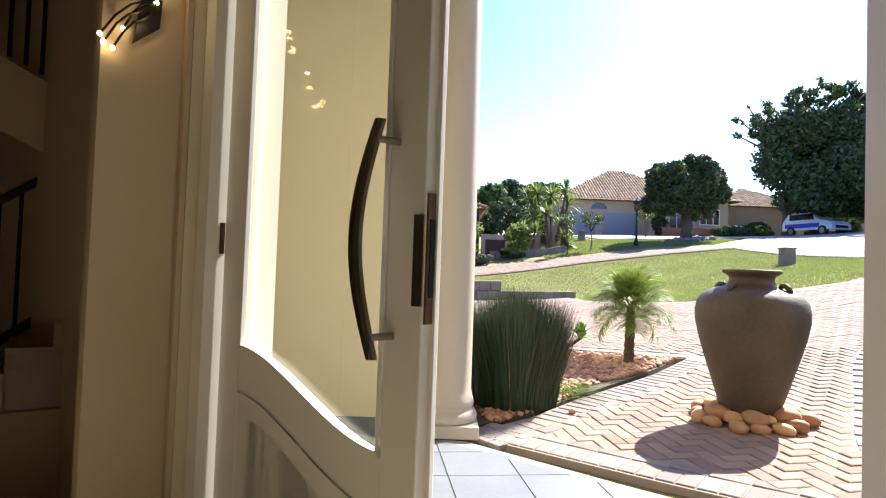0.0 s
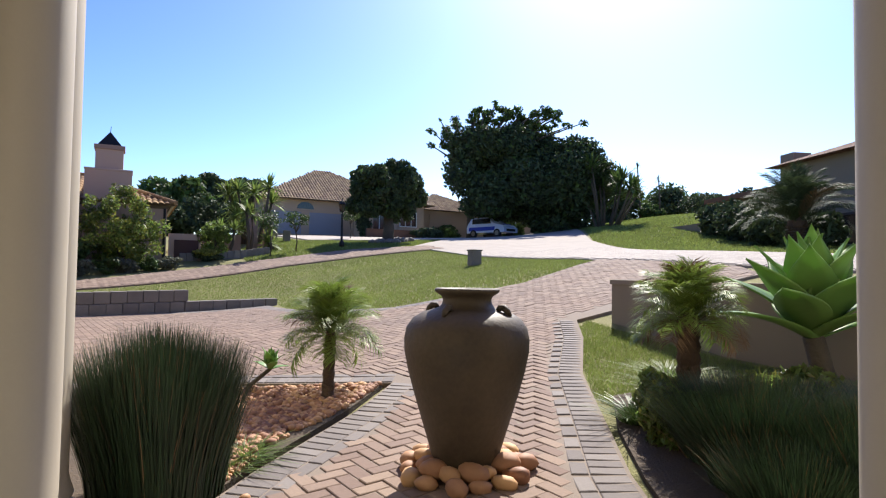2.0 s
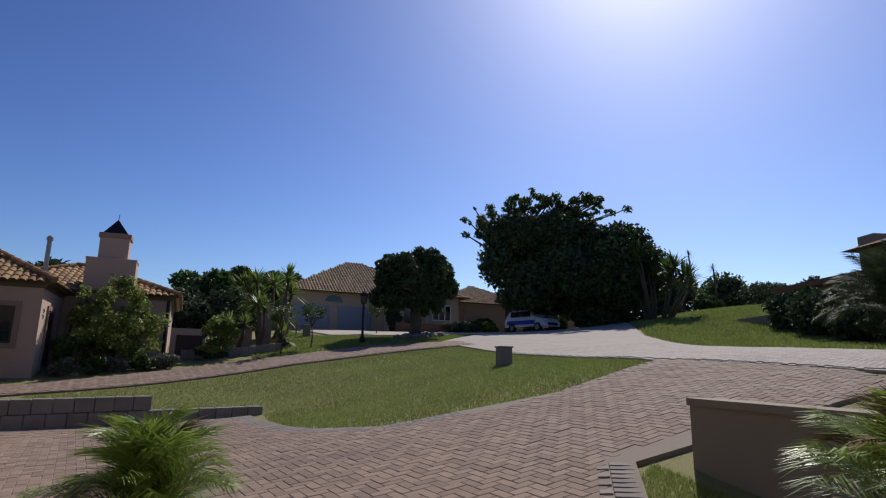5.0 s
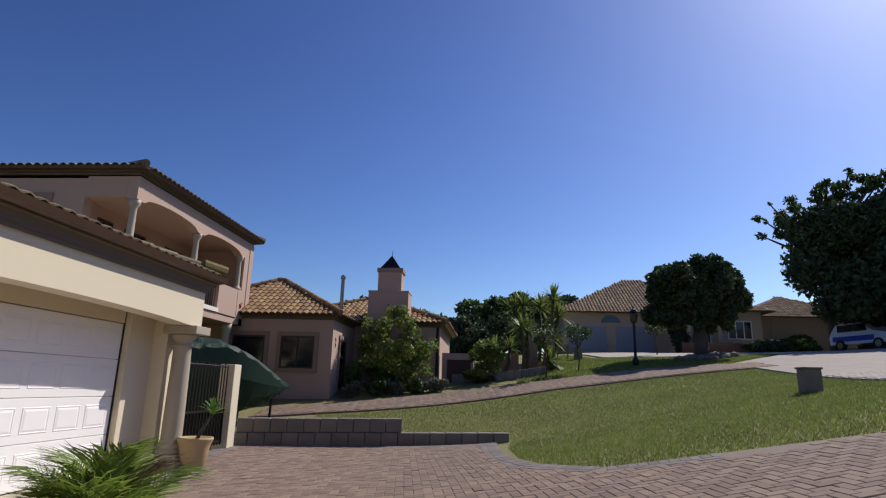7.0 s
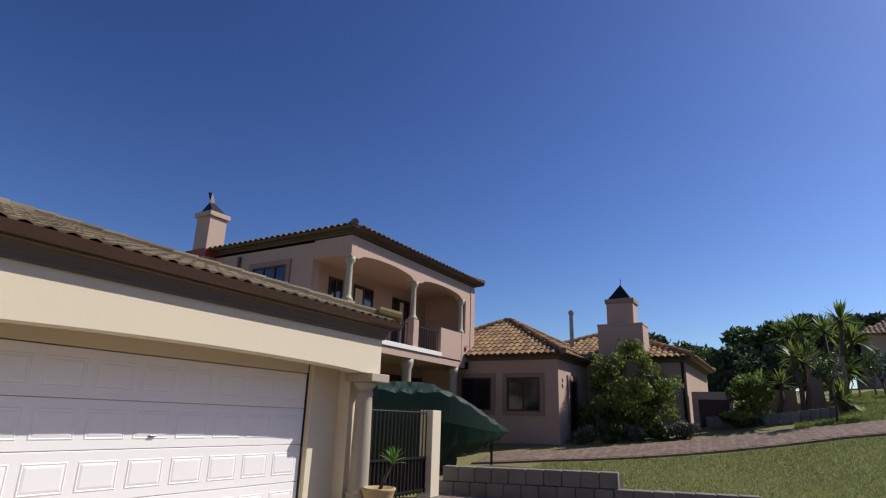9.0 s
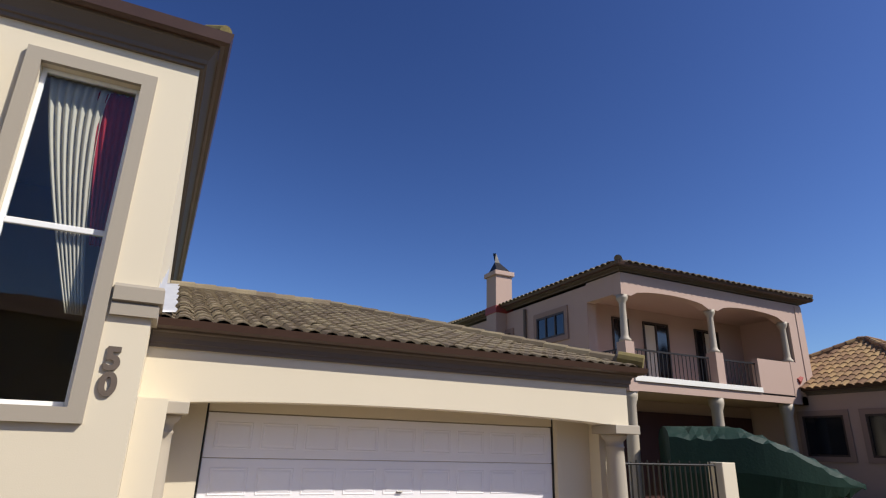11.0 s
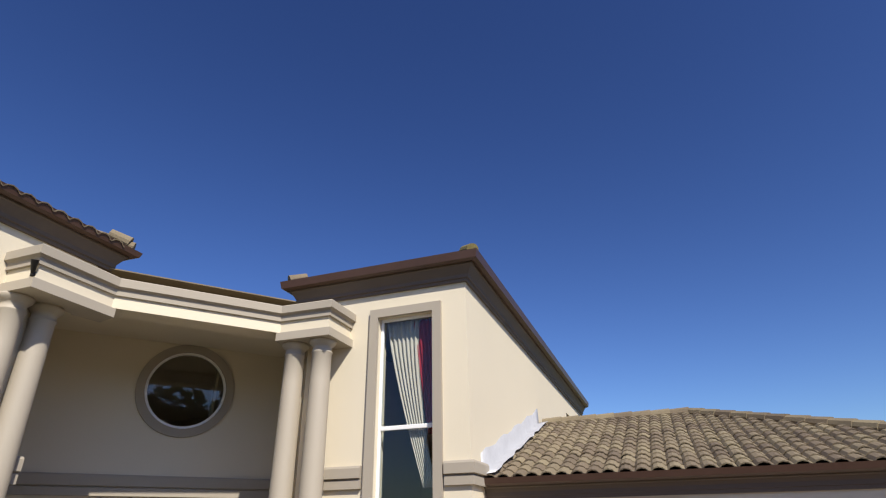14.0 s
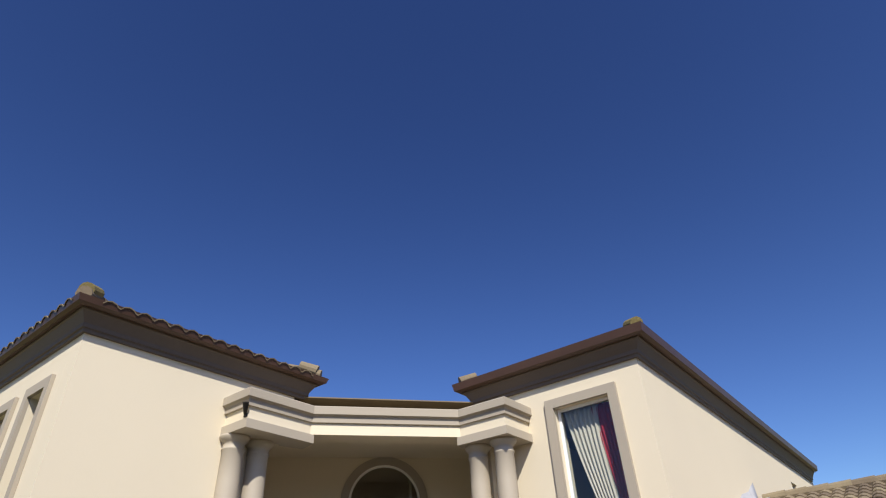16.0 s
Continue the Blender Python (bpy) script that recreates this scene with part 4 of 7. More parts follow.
# ---- double front door ----
def leaf(name, label, hinge, angle, lock_side, with_lock, W):
    """A glazed leaf W wide standing at hinge; u runs from the hinge to the lock edge, w is its thickness (to the outside)."""
    du = Vector((math.cos(angle), math.sin(angle)))
    dw = Vector((-du.y, du.x)) * lock_side
    H = Vector(hinge)
    t = thing(name, label, "door", (H.x, H.y, .008), kind="structure")

    def P(u, w, z):
        q = H + du * u + dw * w
        return (q.x, q.y, z)

    def slab(u0, u1, w0, w1, z0, z1, nm, m, lab="", bevel=.004):
        bm = bmesh.new()
        vs = [bm.verts.new(P(u, w_, z)) for u in (u0, u1) for w_ in (w0, w1) for z in (z0, z1)]
        for f in ((0, 1, 3, 2), (4, 6, 7, 5), (0, 4, 5, 1), (2, 3, 7, 6), (0, 2, 6, 4), (1, 5, 7, 3)):
            bm.faces.new([vs[i] for i in f])
        if bevel:
            bmesh.ops.bevel(bm, geom=bm.edges[:], offset=bevel, segments=2, affect="EDGES", profile=.5)
        return part(nm, bm, m, t, lab)

    TH, ST, HT = .044, .115, 2.48

    def wave(u):
        q = (u - ST) / (W - 2 * ST)
        return .858 - .185 * (3 * q * q - 2 * q * q * q)

    slab(0, ST, 0, TH, .008, HT, "stile", WHITE)
    slab(W - ST, W, 0, TH, .008, HT, "stile", WHITE)
    slab(ST, W - ST, 0, TH, HT - .13, HT, "rail", WHITE)
    slab(ST, W - ST, .004, TH - .004, .008, .2, "rail", WHITE)
    n = 20
    us = [ST + (W - 2 * ST) * i / n for i in range(n + 1)]
    for nm, lo, hi, w0, w1 in (("rail", -.13, 0, .002, TH - .002), ("glazing_bead", 0, .016, -.006, .014), ("panel_bead", -.148, -.13, -.004, .012)):
        bm = bmesh.new()
        rings = [[bm.verts.new(P(u, w_, wave(u) + z)) for w_, z in ((w0, lo), (w1, lo), (w1, hi), (w0, hi))] for u in us]
        for a, b in zip(rings, rings[1:]):
            for k in range(4):
                bm.faces.new((a[k], a[(k + 1) % 4], b[(k + 1) % 4], b[k]))
        bm.faces.new(rings[0]), bm.faces.new(rings[-1][::-1])
        part(nm, bm, WHITE, t)
    for u0, u1 in ((ST, ST + .014), (W - ST - .014, W - ST)):
        slab(u0, u1, -.006, .012, wave(u0), HT - .13, "glazing_bead", WHITE, "", .002)
    bm = bmesh.new()
    lo = [bm.verts.new(P(u, .02, .2)) for u in us]
    hi = [bm.verts.new(P(u, .02, wave(u) - .13)) for u in us]
    for i in range(n):
        bm.faces.new((lo[i], lo[i + 1], hi[i + 1], hi[i]))
    b = part("lower_panel", bm, WHITE, t)
    b.modifiers.new("thick", "SOLIDIFY").thickness = .018
    for w_ in (.008, .034):
        bm = bmesh.new()
        ins = .05
        ui = [ST + ins + (W - 2 * ST - 2 * ins) * i / n for i in range(n + 1)]
        lo = [bm.verts.new(P(u, w_, .25)) for u in ui]
        hi = [bm.verts.new(P(u, w_, wave(u) - .19)) for u in ui]
        for i in range(n):
            bm.faces.new((lo[i], lo[i + 1], hi[i + 1], hi[i]))
        q = part("fielded_panel", bm, WHITE, t)
        sm = q.modifiers.new("thick", "SOLIDIFY")
        sm.thickness, sm.offset = .012, 0
        bv = q.modifiers.new("soft", "BEVEL")
        bv.width, bv.segments = .006, 2
    bm = bmesh.new()
    gl = [bm.verts.new(P(u, .02, wave(u) - .005)) for u in us] + [bm.verts.new(P(W - ST, .02, HT - .125)), bm.verts.new(P(ST, .02, HT - .125))]
    bm.faces.new(gl)
    ex = bmesh.ops.extrude_face_region(bm, geom=bm.faces[:])
    bmesh.ops.translate(bm, verts=[v for v in ex["geom"] if isinstance(v, bmesh.types.BMVert)], vec=(dw.x * .006, dw.y * .006, 0))
    part("pane", bm, CLEARPANE, t).visible_shadow = False
    # bow handles inside and outside
    for sgn, w0 in ((-1, 0.0), (1, TH)):
        bm = bmesh.new()
        rings = []
        for i in range(19):
            q = i / 18
            z = .915 + .555 * q
            off = .052 + .016 * math.sin(math.pi * q)
            bow = .055 * math.sin(math.pi * q)
            hw = .017 * (1 - .35 * abs(2 * q - 1) ** 3)
            uc = W - ST + .018 - bow
            rings.append([bm.verts.new(P(uc + a * hw, w0 + sgn * (off + b), z)) for a, b in ((-1, .008), (-.5, .017), (.5, .017), (1, .008), (1, -.004), (-1, -.004))])
        for a, b in zip(rings, rings[1:]):
            for k in range(6):
                bm.faces.new((a[k], a[(k + 1) % 6], b[(k + 1) % 6], b[k]))
        bm.faces.new(rings[0]), bm.faces.new(rings[-1][::-1])
        h = part("handle", bm, STEEL, t, "curved brushed steel pull handle", smooth=False)
        for z in (.965, 1.425):
            part("handle_post", tubem([P(W - ST + .028, w0, z), P(W - ST + .012, w0 + sgn * .058, z)], .0085, 12), STEEL, h)
    if with_lock:
        slab(W - .001, W + .006, .008, TH - .006, 1.0, 1.30, "lock_plate", BRONZE, "dark rusty lock faceplate", .001)
        slab(W + .0055, W + .009, .014, TH - .014, 1.06, 1.24, "bolt_slot", IRON, "", .001)
        slab(W - .03, W + .002, -.003, .002, 1.04, 1.25, "keep_plate", STEEL, "", .001)
        slab(W - .002, W + .013, TH - .012, TH + .004, .008, HT, "rebate", WHITE, "", .002)
    for z in (.12, 1.2, 2.3):
        part("hinge", tubem([P(-.004, -.006, z - .05), P(-.004, -.006, z + .05)], .008, 10), BRONZE, t)
    return t


HNG = DOOR - D * .86
leaf("door_1", "white glazed front door leaf with a curved steel handle", (HNG.x, HNG.y), math.atan2(D.y, D.x) + .002, 1, True, .86)
HN2 = DOOR + D * .85
leaf("door_2", "white glazed front door leaf standing open inside", (HN2.x - .02 * N.x, HN2.y - .02 * N.y), math.atan2(D.y, D.x) - radians(62), -1, False, .80)
fr = thing("door_frame", "white painted timber door frame", "door frame", (*on_door(0, 0), 0), kind="structure")
for s0, s1, z0, z1, o1 in ((-.928, -.866, 0, 2.5, .2), (.858, .908, 0, 2.5, .055), (-.866, .858, 2.485, 2.5, .055)):
    bm = bmesh.new()
    door_box(bm, s0, s1, -.06, o1, z0, z1)
    part("jamb", bm, WHITE, fr)

# wall sconce with a sprig of tiny bulbs
e0_, w0_ = Vector((.435, .577, 1.131)), Vector((-.448, .818, .333))
sx, sy = on_door(-.95, -.3)
k_ = ((Vector((sx, sy)) - Vector((e0_.x, e0_.y))).dot(D)) / (Vector((w0_.x, w0_.y)).dot(D))
SC = e0_ + w0_ * k_
sc = thing("wall_sconce", "dark metal wall sconce with a sprig of tiny warm bulbs", "wall lamp", SC)
off = Vector((D.x, D.y, 0)) * .012
side = Vector((N.x, N.y, 0))
bm = bmesh.new()
vs = [bm.verts.new(SC + off + side * a + Vector((0, 0, b))) for a, b in ((-.02, -.07), (.055, .0), (.06, .09), (.0, .07))]
bm.faces.new(vs)
q = part("back_plate", bm, IRON, sc)
q.modifiers.new("thick", "SOLIDIFY").thickness = .01
for i, (a, b, c, d) in enumerate(((-.10, -.09, .03, .10), (-.075, -.1, .04, .08), (-.05, -.035, .05, .13), (-.11, -.07, .06, .15))):
    pts = [SC + off * 2 + side * (a + (c - a) * t_) + Vector((0, 0, b + (d - b) * t_ + .02 * math.sin(t_ * 6))) + Vector((D.x, D.y, 0)) * (.03 * math.sin(t_ * 3.1)) for t_ in (0, .2, .4, .6, .8, 1)]
    st = part("stem", tubem(pts, .0035, 6), IRON, sc)
    for p in (pts[0], pts[-1]):
        part("bulb", lathem([(.001, -.008), (.006, -.004), (.007, 0), (.005, .006), (.001, .008)], p, 10), LAMPGLOW, st)
lampd = bpy.data.lights.new("sconce_light", "POINT")
lampd.energy, lampd.color, lampd.shadow_soft_size = .03, (1, .68, .33), .004
lo = new("sconce_light", lampd)
lo.location = SC + Vector((D.x, D.y, 0)) * .07

# ---- stairs with iron balustrade behind the nib ----
st = thing("staircase", "tiled staircase with a dark iron balustrade", "staircase", (-1.4, 2.7, 0), kind="structure")
SE, SH, SR = Vector((.435, .577)), Vector((-.5696, .8219)), Vector((.8219, .5696))


def stair_at(u, w):
    q = SE + SH * w + SR * u
    return (q.x, q.y)


def stair_box(u0, u1, w0, w1, z0, z1):
    return prismm([stair_at(u0, w0), stair_at(u1, w0), stair_at(u1, w1), stair_at(u0, w1)], z0, z1)


GOING, RISE = .158, .0985
for i in range(-4, 2):
    u = -.102 + GOING * i
    part("step", stair_box(u, u + GOING + .012, 2.9, 3.32, 0, .745 + RISE * i), FLOORIN, st)
part("riser_face", stair_box(-.9, .45, 2.88, 2.899, 0, .49), INWALL, st)
# raking rails: the lower one climbs, the upper one falls away
bm = stair_box(-.4, .5, 3.34, 3.42, .75, .80)
for v in bm.verts:
    v.co.z += .735 * ((Vector((v.co.x, v.co.y)) - SE).dot(SR) + .07)
part("stringer", bm, IRON, st)
part("handrail", tubem([(*stair_at(-.35, 3.38), 1.233), (*stair_at(.45, 3.38), 1.85)], .02, 8), IRON, st)
for i in range(-3, 7):
    u = -.09 + .081 * i
    part("baluster", tubem([(*stair_at(u, 3.38), .792 + .735 * (u + .07)), (*stair_at(u, 3.38), 1.371 + .772 * (u + .171))], .0095, 6), IRON, st)
for i in range(-5, 6):
    u = -.04 + .0625 * i
    part("baluster", tubem([(*stair_at(u, 3.3), 1.97 - .47 * (u + .04)), (*stair_at(u, 3.3), 2.95 - .47 * (u + .04))], .0105, 6), IRON, st)
bm = stair_box(-.6, .4, 3.3, 3.36, 1.62, 1.95)
for v in bm.verts:
    v.co.z -= .47 * ((Vector((v.co.x, v.co.y)) - SE).dot(SR) + .04)
part("upper_flight", bm, INWALL, st)

# ---- porch floor of slate tiles ----
EDGE0, EDGE1 = Vector((.60, 4.42)), Vector((2.55, 2.80))
tagged(part("floor_porch", prismm([(-2.6, 4.49), (.3, 4.49), (.62, 4.42), (2.6, 2.78), (2.97, 2.5), (2.97, -.2), on_door(3.2, -.1), on_door(-3.4, -.1)], -.12, -.008), GROUT), "pale grout bed of the porch tiles", "floor", kind="structure")
pf = thing("porch_tiles", "blue grey slate porch floor tiles with pale joints", "floor", (.9, 3.2, -.008), kind="structure")
PORCH = [(-2.6, 4.49), (.3, 4.49), (.62, 4.42), (2.6, 2.78), (2.97, 2.5), (2.97, -.2), on_door(3.2, -.1), on_door(-3.4, -.1)]
for i in range(-9, 8):
    for j in range(-8, 8):
        T = .40
        cx, cy = .9 + i * T + .1, 3.0 + j * T
        ca, sa = math.cos(.12), math.sin(.12)
        q = [(.9 + (x_ - .9) * ca - (y_ - 3) * sa, 3 + (x_ - .9) * sa + (y_ - 3) * ca) for x_, y_ in ((cx + .004, cy + .004), (cx + T - .004, cy + .004), (cx + T - .004, cy + T - .004), (cx + .004, cy + T - .004))]
        ok = inside(PORCH, np.array([p[0] for p in q]), np.array([p[1] for p in q]))
        if not ok.any():
            continue
        bm = prismm(q, -.009, 0.0)
        if not ok.all():
            for (ax, ay), (bx, by) in zip(PORCH, PORCH[1:] + PORCH[:1]):
                if math.hypot(bx - ax, by - ay) < .35:
                    continue
                nrm = Vector((by - ay, -(bx - ax), 0)).normalized()
                cen = Vector((.5, 3.2, 0)) - Vector((ax, ay, 0))
                if nrm.dot(cen) > 0:
                    nrm = -nrm
                r = bmesh.ops.bisect_plane(bm, geom=bm.verts[:] + bm.edges[:] + bm.faces[:], plane_co=(ax, ay, 0), plane_no=nrm, clear_outer=True)
                ed = [e for e in bm.edges if len(e.link_faces) == 1]
                if ed:
                    bmesh.ops.holes_fill(bm, edges=ed)
        if len(bm.faces) > 3:
            part("tile", bm, SLATE, pf)

# ---- neighbouring two-storey house with a balcony ----
def dark_window(name, axis, at, u0, u1, z0, z1, facing, parent, frame=BROWNFRAME, trim=None, tw=.14, bars=1):
    """A window or glass door set in a wall plane; facing is +1 or -1 along the axis."""
    w = thing(name, "", "", (at, (u0 + u1) / 2, z0) if axis == "x" else ((u0 + u1) / 2, at, z0))
    w.location = Vector(w.location) - base_of(parent)
    w.parent = parent

    def b(u_0, u_1, d0, d1, z_0, z_1):
        lo, hi = sorted((at + facing * d0, at + facing * d1))
        return boxm(lo, hi, u_0, u_1, z_0, z_1) if axis == "x" else boxm(u_0, u_1, lo, hi, z_0, z_1)

    if trim:
        for q in ((u0 - tw, u0, z0 - tw, z1 + tw), (u1, u1 + tw, z0 - tw, z1 + tw), (u0, u1, z1, z1 + tw), (u0, u1, z0 - tw, z0)):
            part("surround", b(q[0], q[1], .002, .05, q[2], q[3]), trim, w)
    part("pane", b(u0, u1, .003, .012, z0, z1), DARKPANE, w)
    f = .055
    for q in [(u0, u0 + f, z0, z1), (u1 - f, u1, z0, z1), (u0 + f, u1 - f, z0, z0 + f), (u0 + f, u1 - f, z1 - f, z1)] + [(u0 + (u1 - u0) * k / (bars + 1) - .025, u0 + (u1 - u0) * k / (bars + 1) + .025, z0 + f, z1 - f) for k in range(1, bars + 1)]:
        part("frame", b(q[0], q[1], .013, .04, q[2], q[3]), frame, w)
    return w


nb = thing("neighbour_house", "two storey pink beige house with an arched balcony", "house", (-8, 21, .3))
NX, NS, NE = -4.5, 17.45, 24.5
for nm, a, m in (("wall", (-14, -6.4, NS, NE, -.2, 6.2), PINK), ("wall", (-6.4, NX + .02, NS + .01, NS + .3, 3.3, 4.2), PINK), ("wall", (-6.4, NX + .02, NE - .3, NE - .01, 3.3, 6.2), PINK),
                 ("balcony_floor", (-6.4, NX, NS, NE, 3.32, 3.55), PINK), ("wall", (-6.4, NX + .02, NE - .3, NE - .01, -.2, 3.3), PINK)):
    part(nm, boxm(*a), m, nb)
# arched front beam of the balcony
bm = bmesh.new()
pts = [(NS, 5.68)]
for a0, a1 in ((17.75, 20.52), (20.88, 23.6)):
    for i in range(13):
        q = i / 12
        pts.append((a0 + (a1 - a0) * q, 5.66 + .2 * math.sqrt(max(0, 1 - (2 * q - 1) ** 2)) ** 1.0))
pts += [(23.85, 5.66), (23.85, 3.32), (NE, 3.32), (NE, 6.25), (NS, 6.25)]
fr_, bk_ = [bm.verts.new((NX, a, b)) for a, b in pts], [bm.verts.new((NX - .28, a, b)) for a, b in pts]
bm.faces.new(fr_), bm.faces.new(bk_[::-1])
for i in range(len(pts)):
    j = (i + 1) % len(pts)
    bm.faces.new((fr_[i], bk_[i], bk_[j], fr_[j]))
part("arched_beam", bm, PINK, nb)
part("wall", boxm(-6.4, -5.83, NS + .002, NS + .3, 4.2, 6.2), PINK, nb)
part("balcony_ceiling", boxm(-6.4, NX - .285, NS + .305, NE - .305, 5.93, 6.02), PINK, nb)
part("side_beam", boxm(-5.825, NX - .285, NS, NS + .28, 5.72, 6.25), PINK, nb)
for y in (NS + .14, 20.7, 23.72):
    c = part("column", lathem([(.15, 4.5), (.15, 4.56), (.11, 4.6), (.092, 4.66), (.08, 5.45), (.09, 5.5), (.14, 5.58), (.15, 5.68)], (NX - .14, y, 0), 18), COLUMN, nb, smooth=True)
    part("pedestal", boxm(NX - .3, NX + .01, y - .14, y + .14, 3.5, 4.5), PINK, nb)
part("parapet", prismm([(NX - .2, 22.2), (NX, 22.2), (NX, 23.6), (NX - .2, 23.6)], 3.5, 4.48), PINK, nb)
part("kerb", boxm(NX - .22, NX + .05, NS + .2, 22.2, 3.55, 3.68), WHITE, nb)
for y0, y1 in ((17.8, 20.4), (20.8, 22.2)):
    rl = part("railing", boxm(NX - .13, NX - .09, y0, y1, 4.32, 4.36), IRON, nb)
    k = int((y1 - y0) / .13)
    for i in range(k + 1):
        yy = y0 + (y1 - y0) * i / k
        part("baluster", boxm(NX - .118, NX - .102, yy - .008, yy + .008, 3.68, 4.32), IRON, rl)
rl = part("railing", boxm(-6.3, NX - .35, NS + .1, NS + .14, 4.32, 4.36), IRON, nb)
for i in range(13):
    part("baluster", boxm(-6.3 + i * .12, -6.284 + i * .12, NS + .112, NS + .128, 4.2 - .5, 4.32), IRON, rl)
for y in (NS + .2, 20.6, 23.4):
    part("column", lathem([(.22, .2), (.22, .35), (.15, .4), (.14, 3.0), (.19, 3.15), (.2, 3.32)], (NX - .2, y, 0), 18), COLUMN, nb, smooth=True)
dark_window("window", "y", NS, -8.15, -6.78, 5.0, 5.68, -1, nb, trim=PINKTRIM, bars=2)
dark_window("window", "y", NS, -10.1, -9.6, 4.95, 5.5, -1, nb, trim=PINKTRIM, bars=0)
for y0, y1, in ((18.78, 19.4), (19.95, 20.95), (22.05, 23.1)):
    dark_window("window", "x", -6.4, y0, y1, 3.6 if y1 - y0 > .8 else 4.3, 5.6, 1, nb, bars=2 if y1 - y0 > 1 else 1)
part("net_curtain", boxm(-6.386, -6.378, 20.02, 20.4, 3.7, 5.5), CURTAIN, nb)
part("net_curtain", boxm(-6.386, -6.378, 22.5, 22.75, 3.7, 5.5), CURTAIN, nb)
part("garage_recess", boxm(-6.39, -6.3, 18, 24, .2, 3.0), MAROON, nb, "dark red garage door in shade")
part("downpipe", tubem([(-8.75, NS - .06, 3.0), (-8.75, NS - .06, 6.1)], .05, 8), FASCIA, nb)
part("band", boxm(-14, -6.4, NS - .03, NS - .001, 3.3, 3.5), PINKTRIM, nb)
eave_box([(-14, NS), (NX, NS), (NX, NE), (-6, NE)], 6.44, deep=.16, over=.2)
hip(-14.3, NX + .26, NS - .26, NE + .26, 6.43, radians(19), "roof_neighbour", "tiled hip roof of the balcony house", FASCIA, ROOFTILE, ("x1", "y0"))


def chimney_cowl(x, y, z, tall=.75):
    """A dark sheet cowl shaped like a leaning fin on a chimney."""
    bm = bmesh.new()
    p = [bm.verts.new(q) for q in ((x - .28, y - .28, z), (x + .3, y - .28, z), (x + .3, y + .28, z), (x - .28, y + .28, z), (x - .12, y - .1, z + tall * .5), (x - .12, y + .1, z + tall * .5), (x - .42, y, z + tall), (x - .2, y, z + tall * .93))]
    for f in ((3, 2, 1, 0), (0, 1, 4), (1, 2, 5, 4), (2, 3, 5), (3, 0, 4, 5), (4, 5, 7), (5, 6, 7), (4, 7, 6), (4, 6, 5)):
        try:
            bm.faces.new([p[i] for i in f])
        except ValueError:
            pass
    return bm


chm = thing("chimney", "pink plastered chimney with a dark fin cowl", "chimney", (-10.2, 17.3, 6.4))
part("flue_shaft", boxm(-10.55, -9.92, 17.05, 17.68, 5.2, 7.5), PINK, chm)
part("cap", boxm(-10.62, -9.85, 16.98, 17.75, 7.5, 7.66, bevel=.02), PINK, chm)
part("flashing", boxm(-10.58, -9.89, 17.02, 17.71, 6.2, 6.44), REDSHEET, chm)
part("cowl", chimney_cowl(-10.22, 17.36, 7.665, .85), IRON, chm)

# ---- single-storey house beside it ----
h1 = thing("bungalow", "single storey pink plastered house with tan tiled roof", "house", (-3, 26, 1.0))
part("wall", boxm(-7.2, -1.27, 24.12, 30, .6, 3.62), PINK, h1)
part("wall", boxm(-1.26, 2.1, 27.2, 33, .9, 3.75), PINK, h1)
dark_window("window", "y", 24.12, -3.04, -1.88, 1.95, 3.02, -1, h1, trim=PINKTRIM)
dark_window("window", "y", 24.12, -4.74, -3.6, 1.95, 3.02, -1, h1, trim=PINKTRIM, bars=0)
dark_window("window", "x", -1.27, 25.1, 25.9, 1.3, 3.0, 1, h1, trim=PINKTRIM, bars=0)
dark_window("window", "y", 27.2, -.95, -.4, 2.3, 3.0, -1, h1, trim=PINKTRIM, bars=0)
for i, z in ((0, 3.0), (1, 2.82)):
    part("wall_numeral", tubem([(-1.262, 24.45, z), (-1.25, 24.53, z - .06), (-1.25, 24.46, z - .12)], .014, 6), IRON, h1)
part("downpipe", tubem([(2.02, 27.1, 1.0), (2.02, 27.1, 3.7)], .05, 8), IRON, h1)
eave_box([(-7, 24.12), (-1.27, 24.12), (-1.27, 27.0)], 3.78, deep=.2, over=.2)
eave_box([(-1.2, 27.2), (2.1, 27.2), (2.1, 33)], 3.9, deep=.2, over=.2)
hip(-7.6, -.98, 23.84, 30.2, 3.76, radians(27.5), "roof_bungalow", "tan tiled hip roof with terracotta edges", FASCIA, ROOFTAN, ("y0", "x1"))
hip(-4.6, 2.4, 26.9, 33.2, 3.88, radians(22), "roof_bungalow_back", "tan tiled rear hip roof", FASCIA, ROOFTAN, ("y0", "x1"))
part("red_verge", tubem([(-4.55, 23.8, 3.95), (-4.75, 24.6, 4.4)], .12, 8), REDSHEET, h1)
c1 = thing("chimney", "stepped pink plastered chimney with a dark pyramid cowl", "chimney", (-.1, 27.4, 3.7))
part("shoulder", boxm(-.74, .84, 27.0, 27.95, 1.0, 5.02), PINK, c1)
part("shoulder_cap", boxm(-.76, .86, 26.98, 27.98, 5.02, 5.10, bevel=.02), PINK, c1)
part("flue_shaft", boxm(-.42, .52, 27.15, 27.85, 5.10, 5.86), PINK, c1)
part("cap", boxm(-.47, .57, 27.1, 27.9, 5.86, 6.03, bevel=.015), PINKTRIM, c1)
bm = bmesh.new()
b4 = [bm.verts.new((.05 + a * .40, 27.5 + b * .36, 6.032)) for a, b in ((-1, -1), (1, -1), (1, 1), (-1, 1))]
tp = bm.verts.new((.04, 27.5, 6.62))
bm.faces.new(b4[::-1])
for i in range(4):
    bm.faces.new((b4[i], b4[(i + 1) % 4], tp))
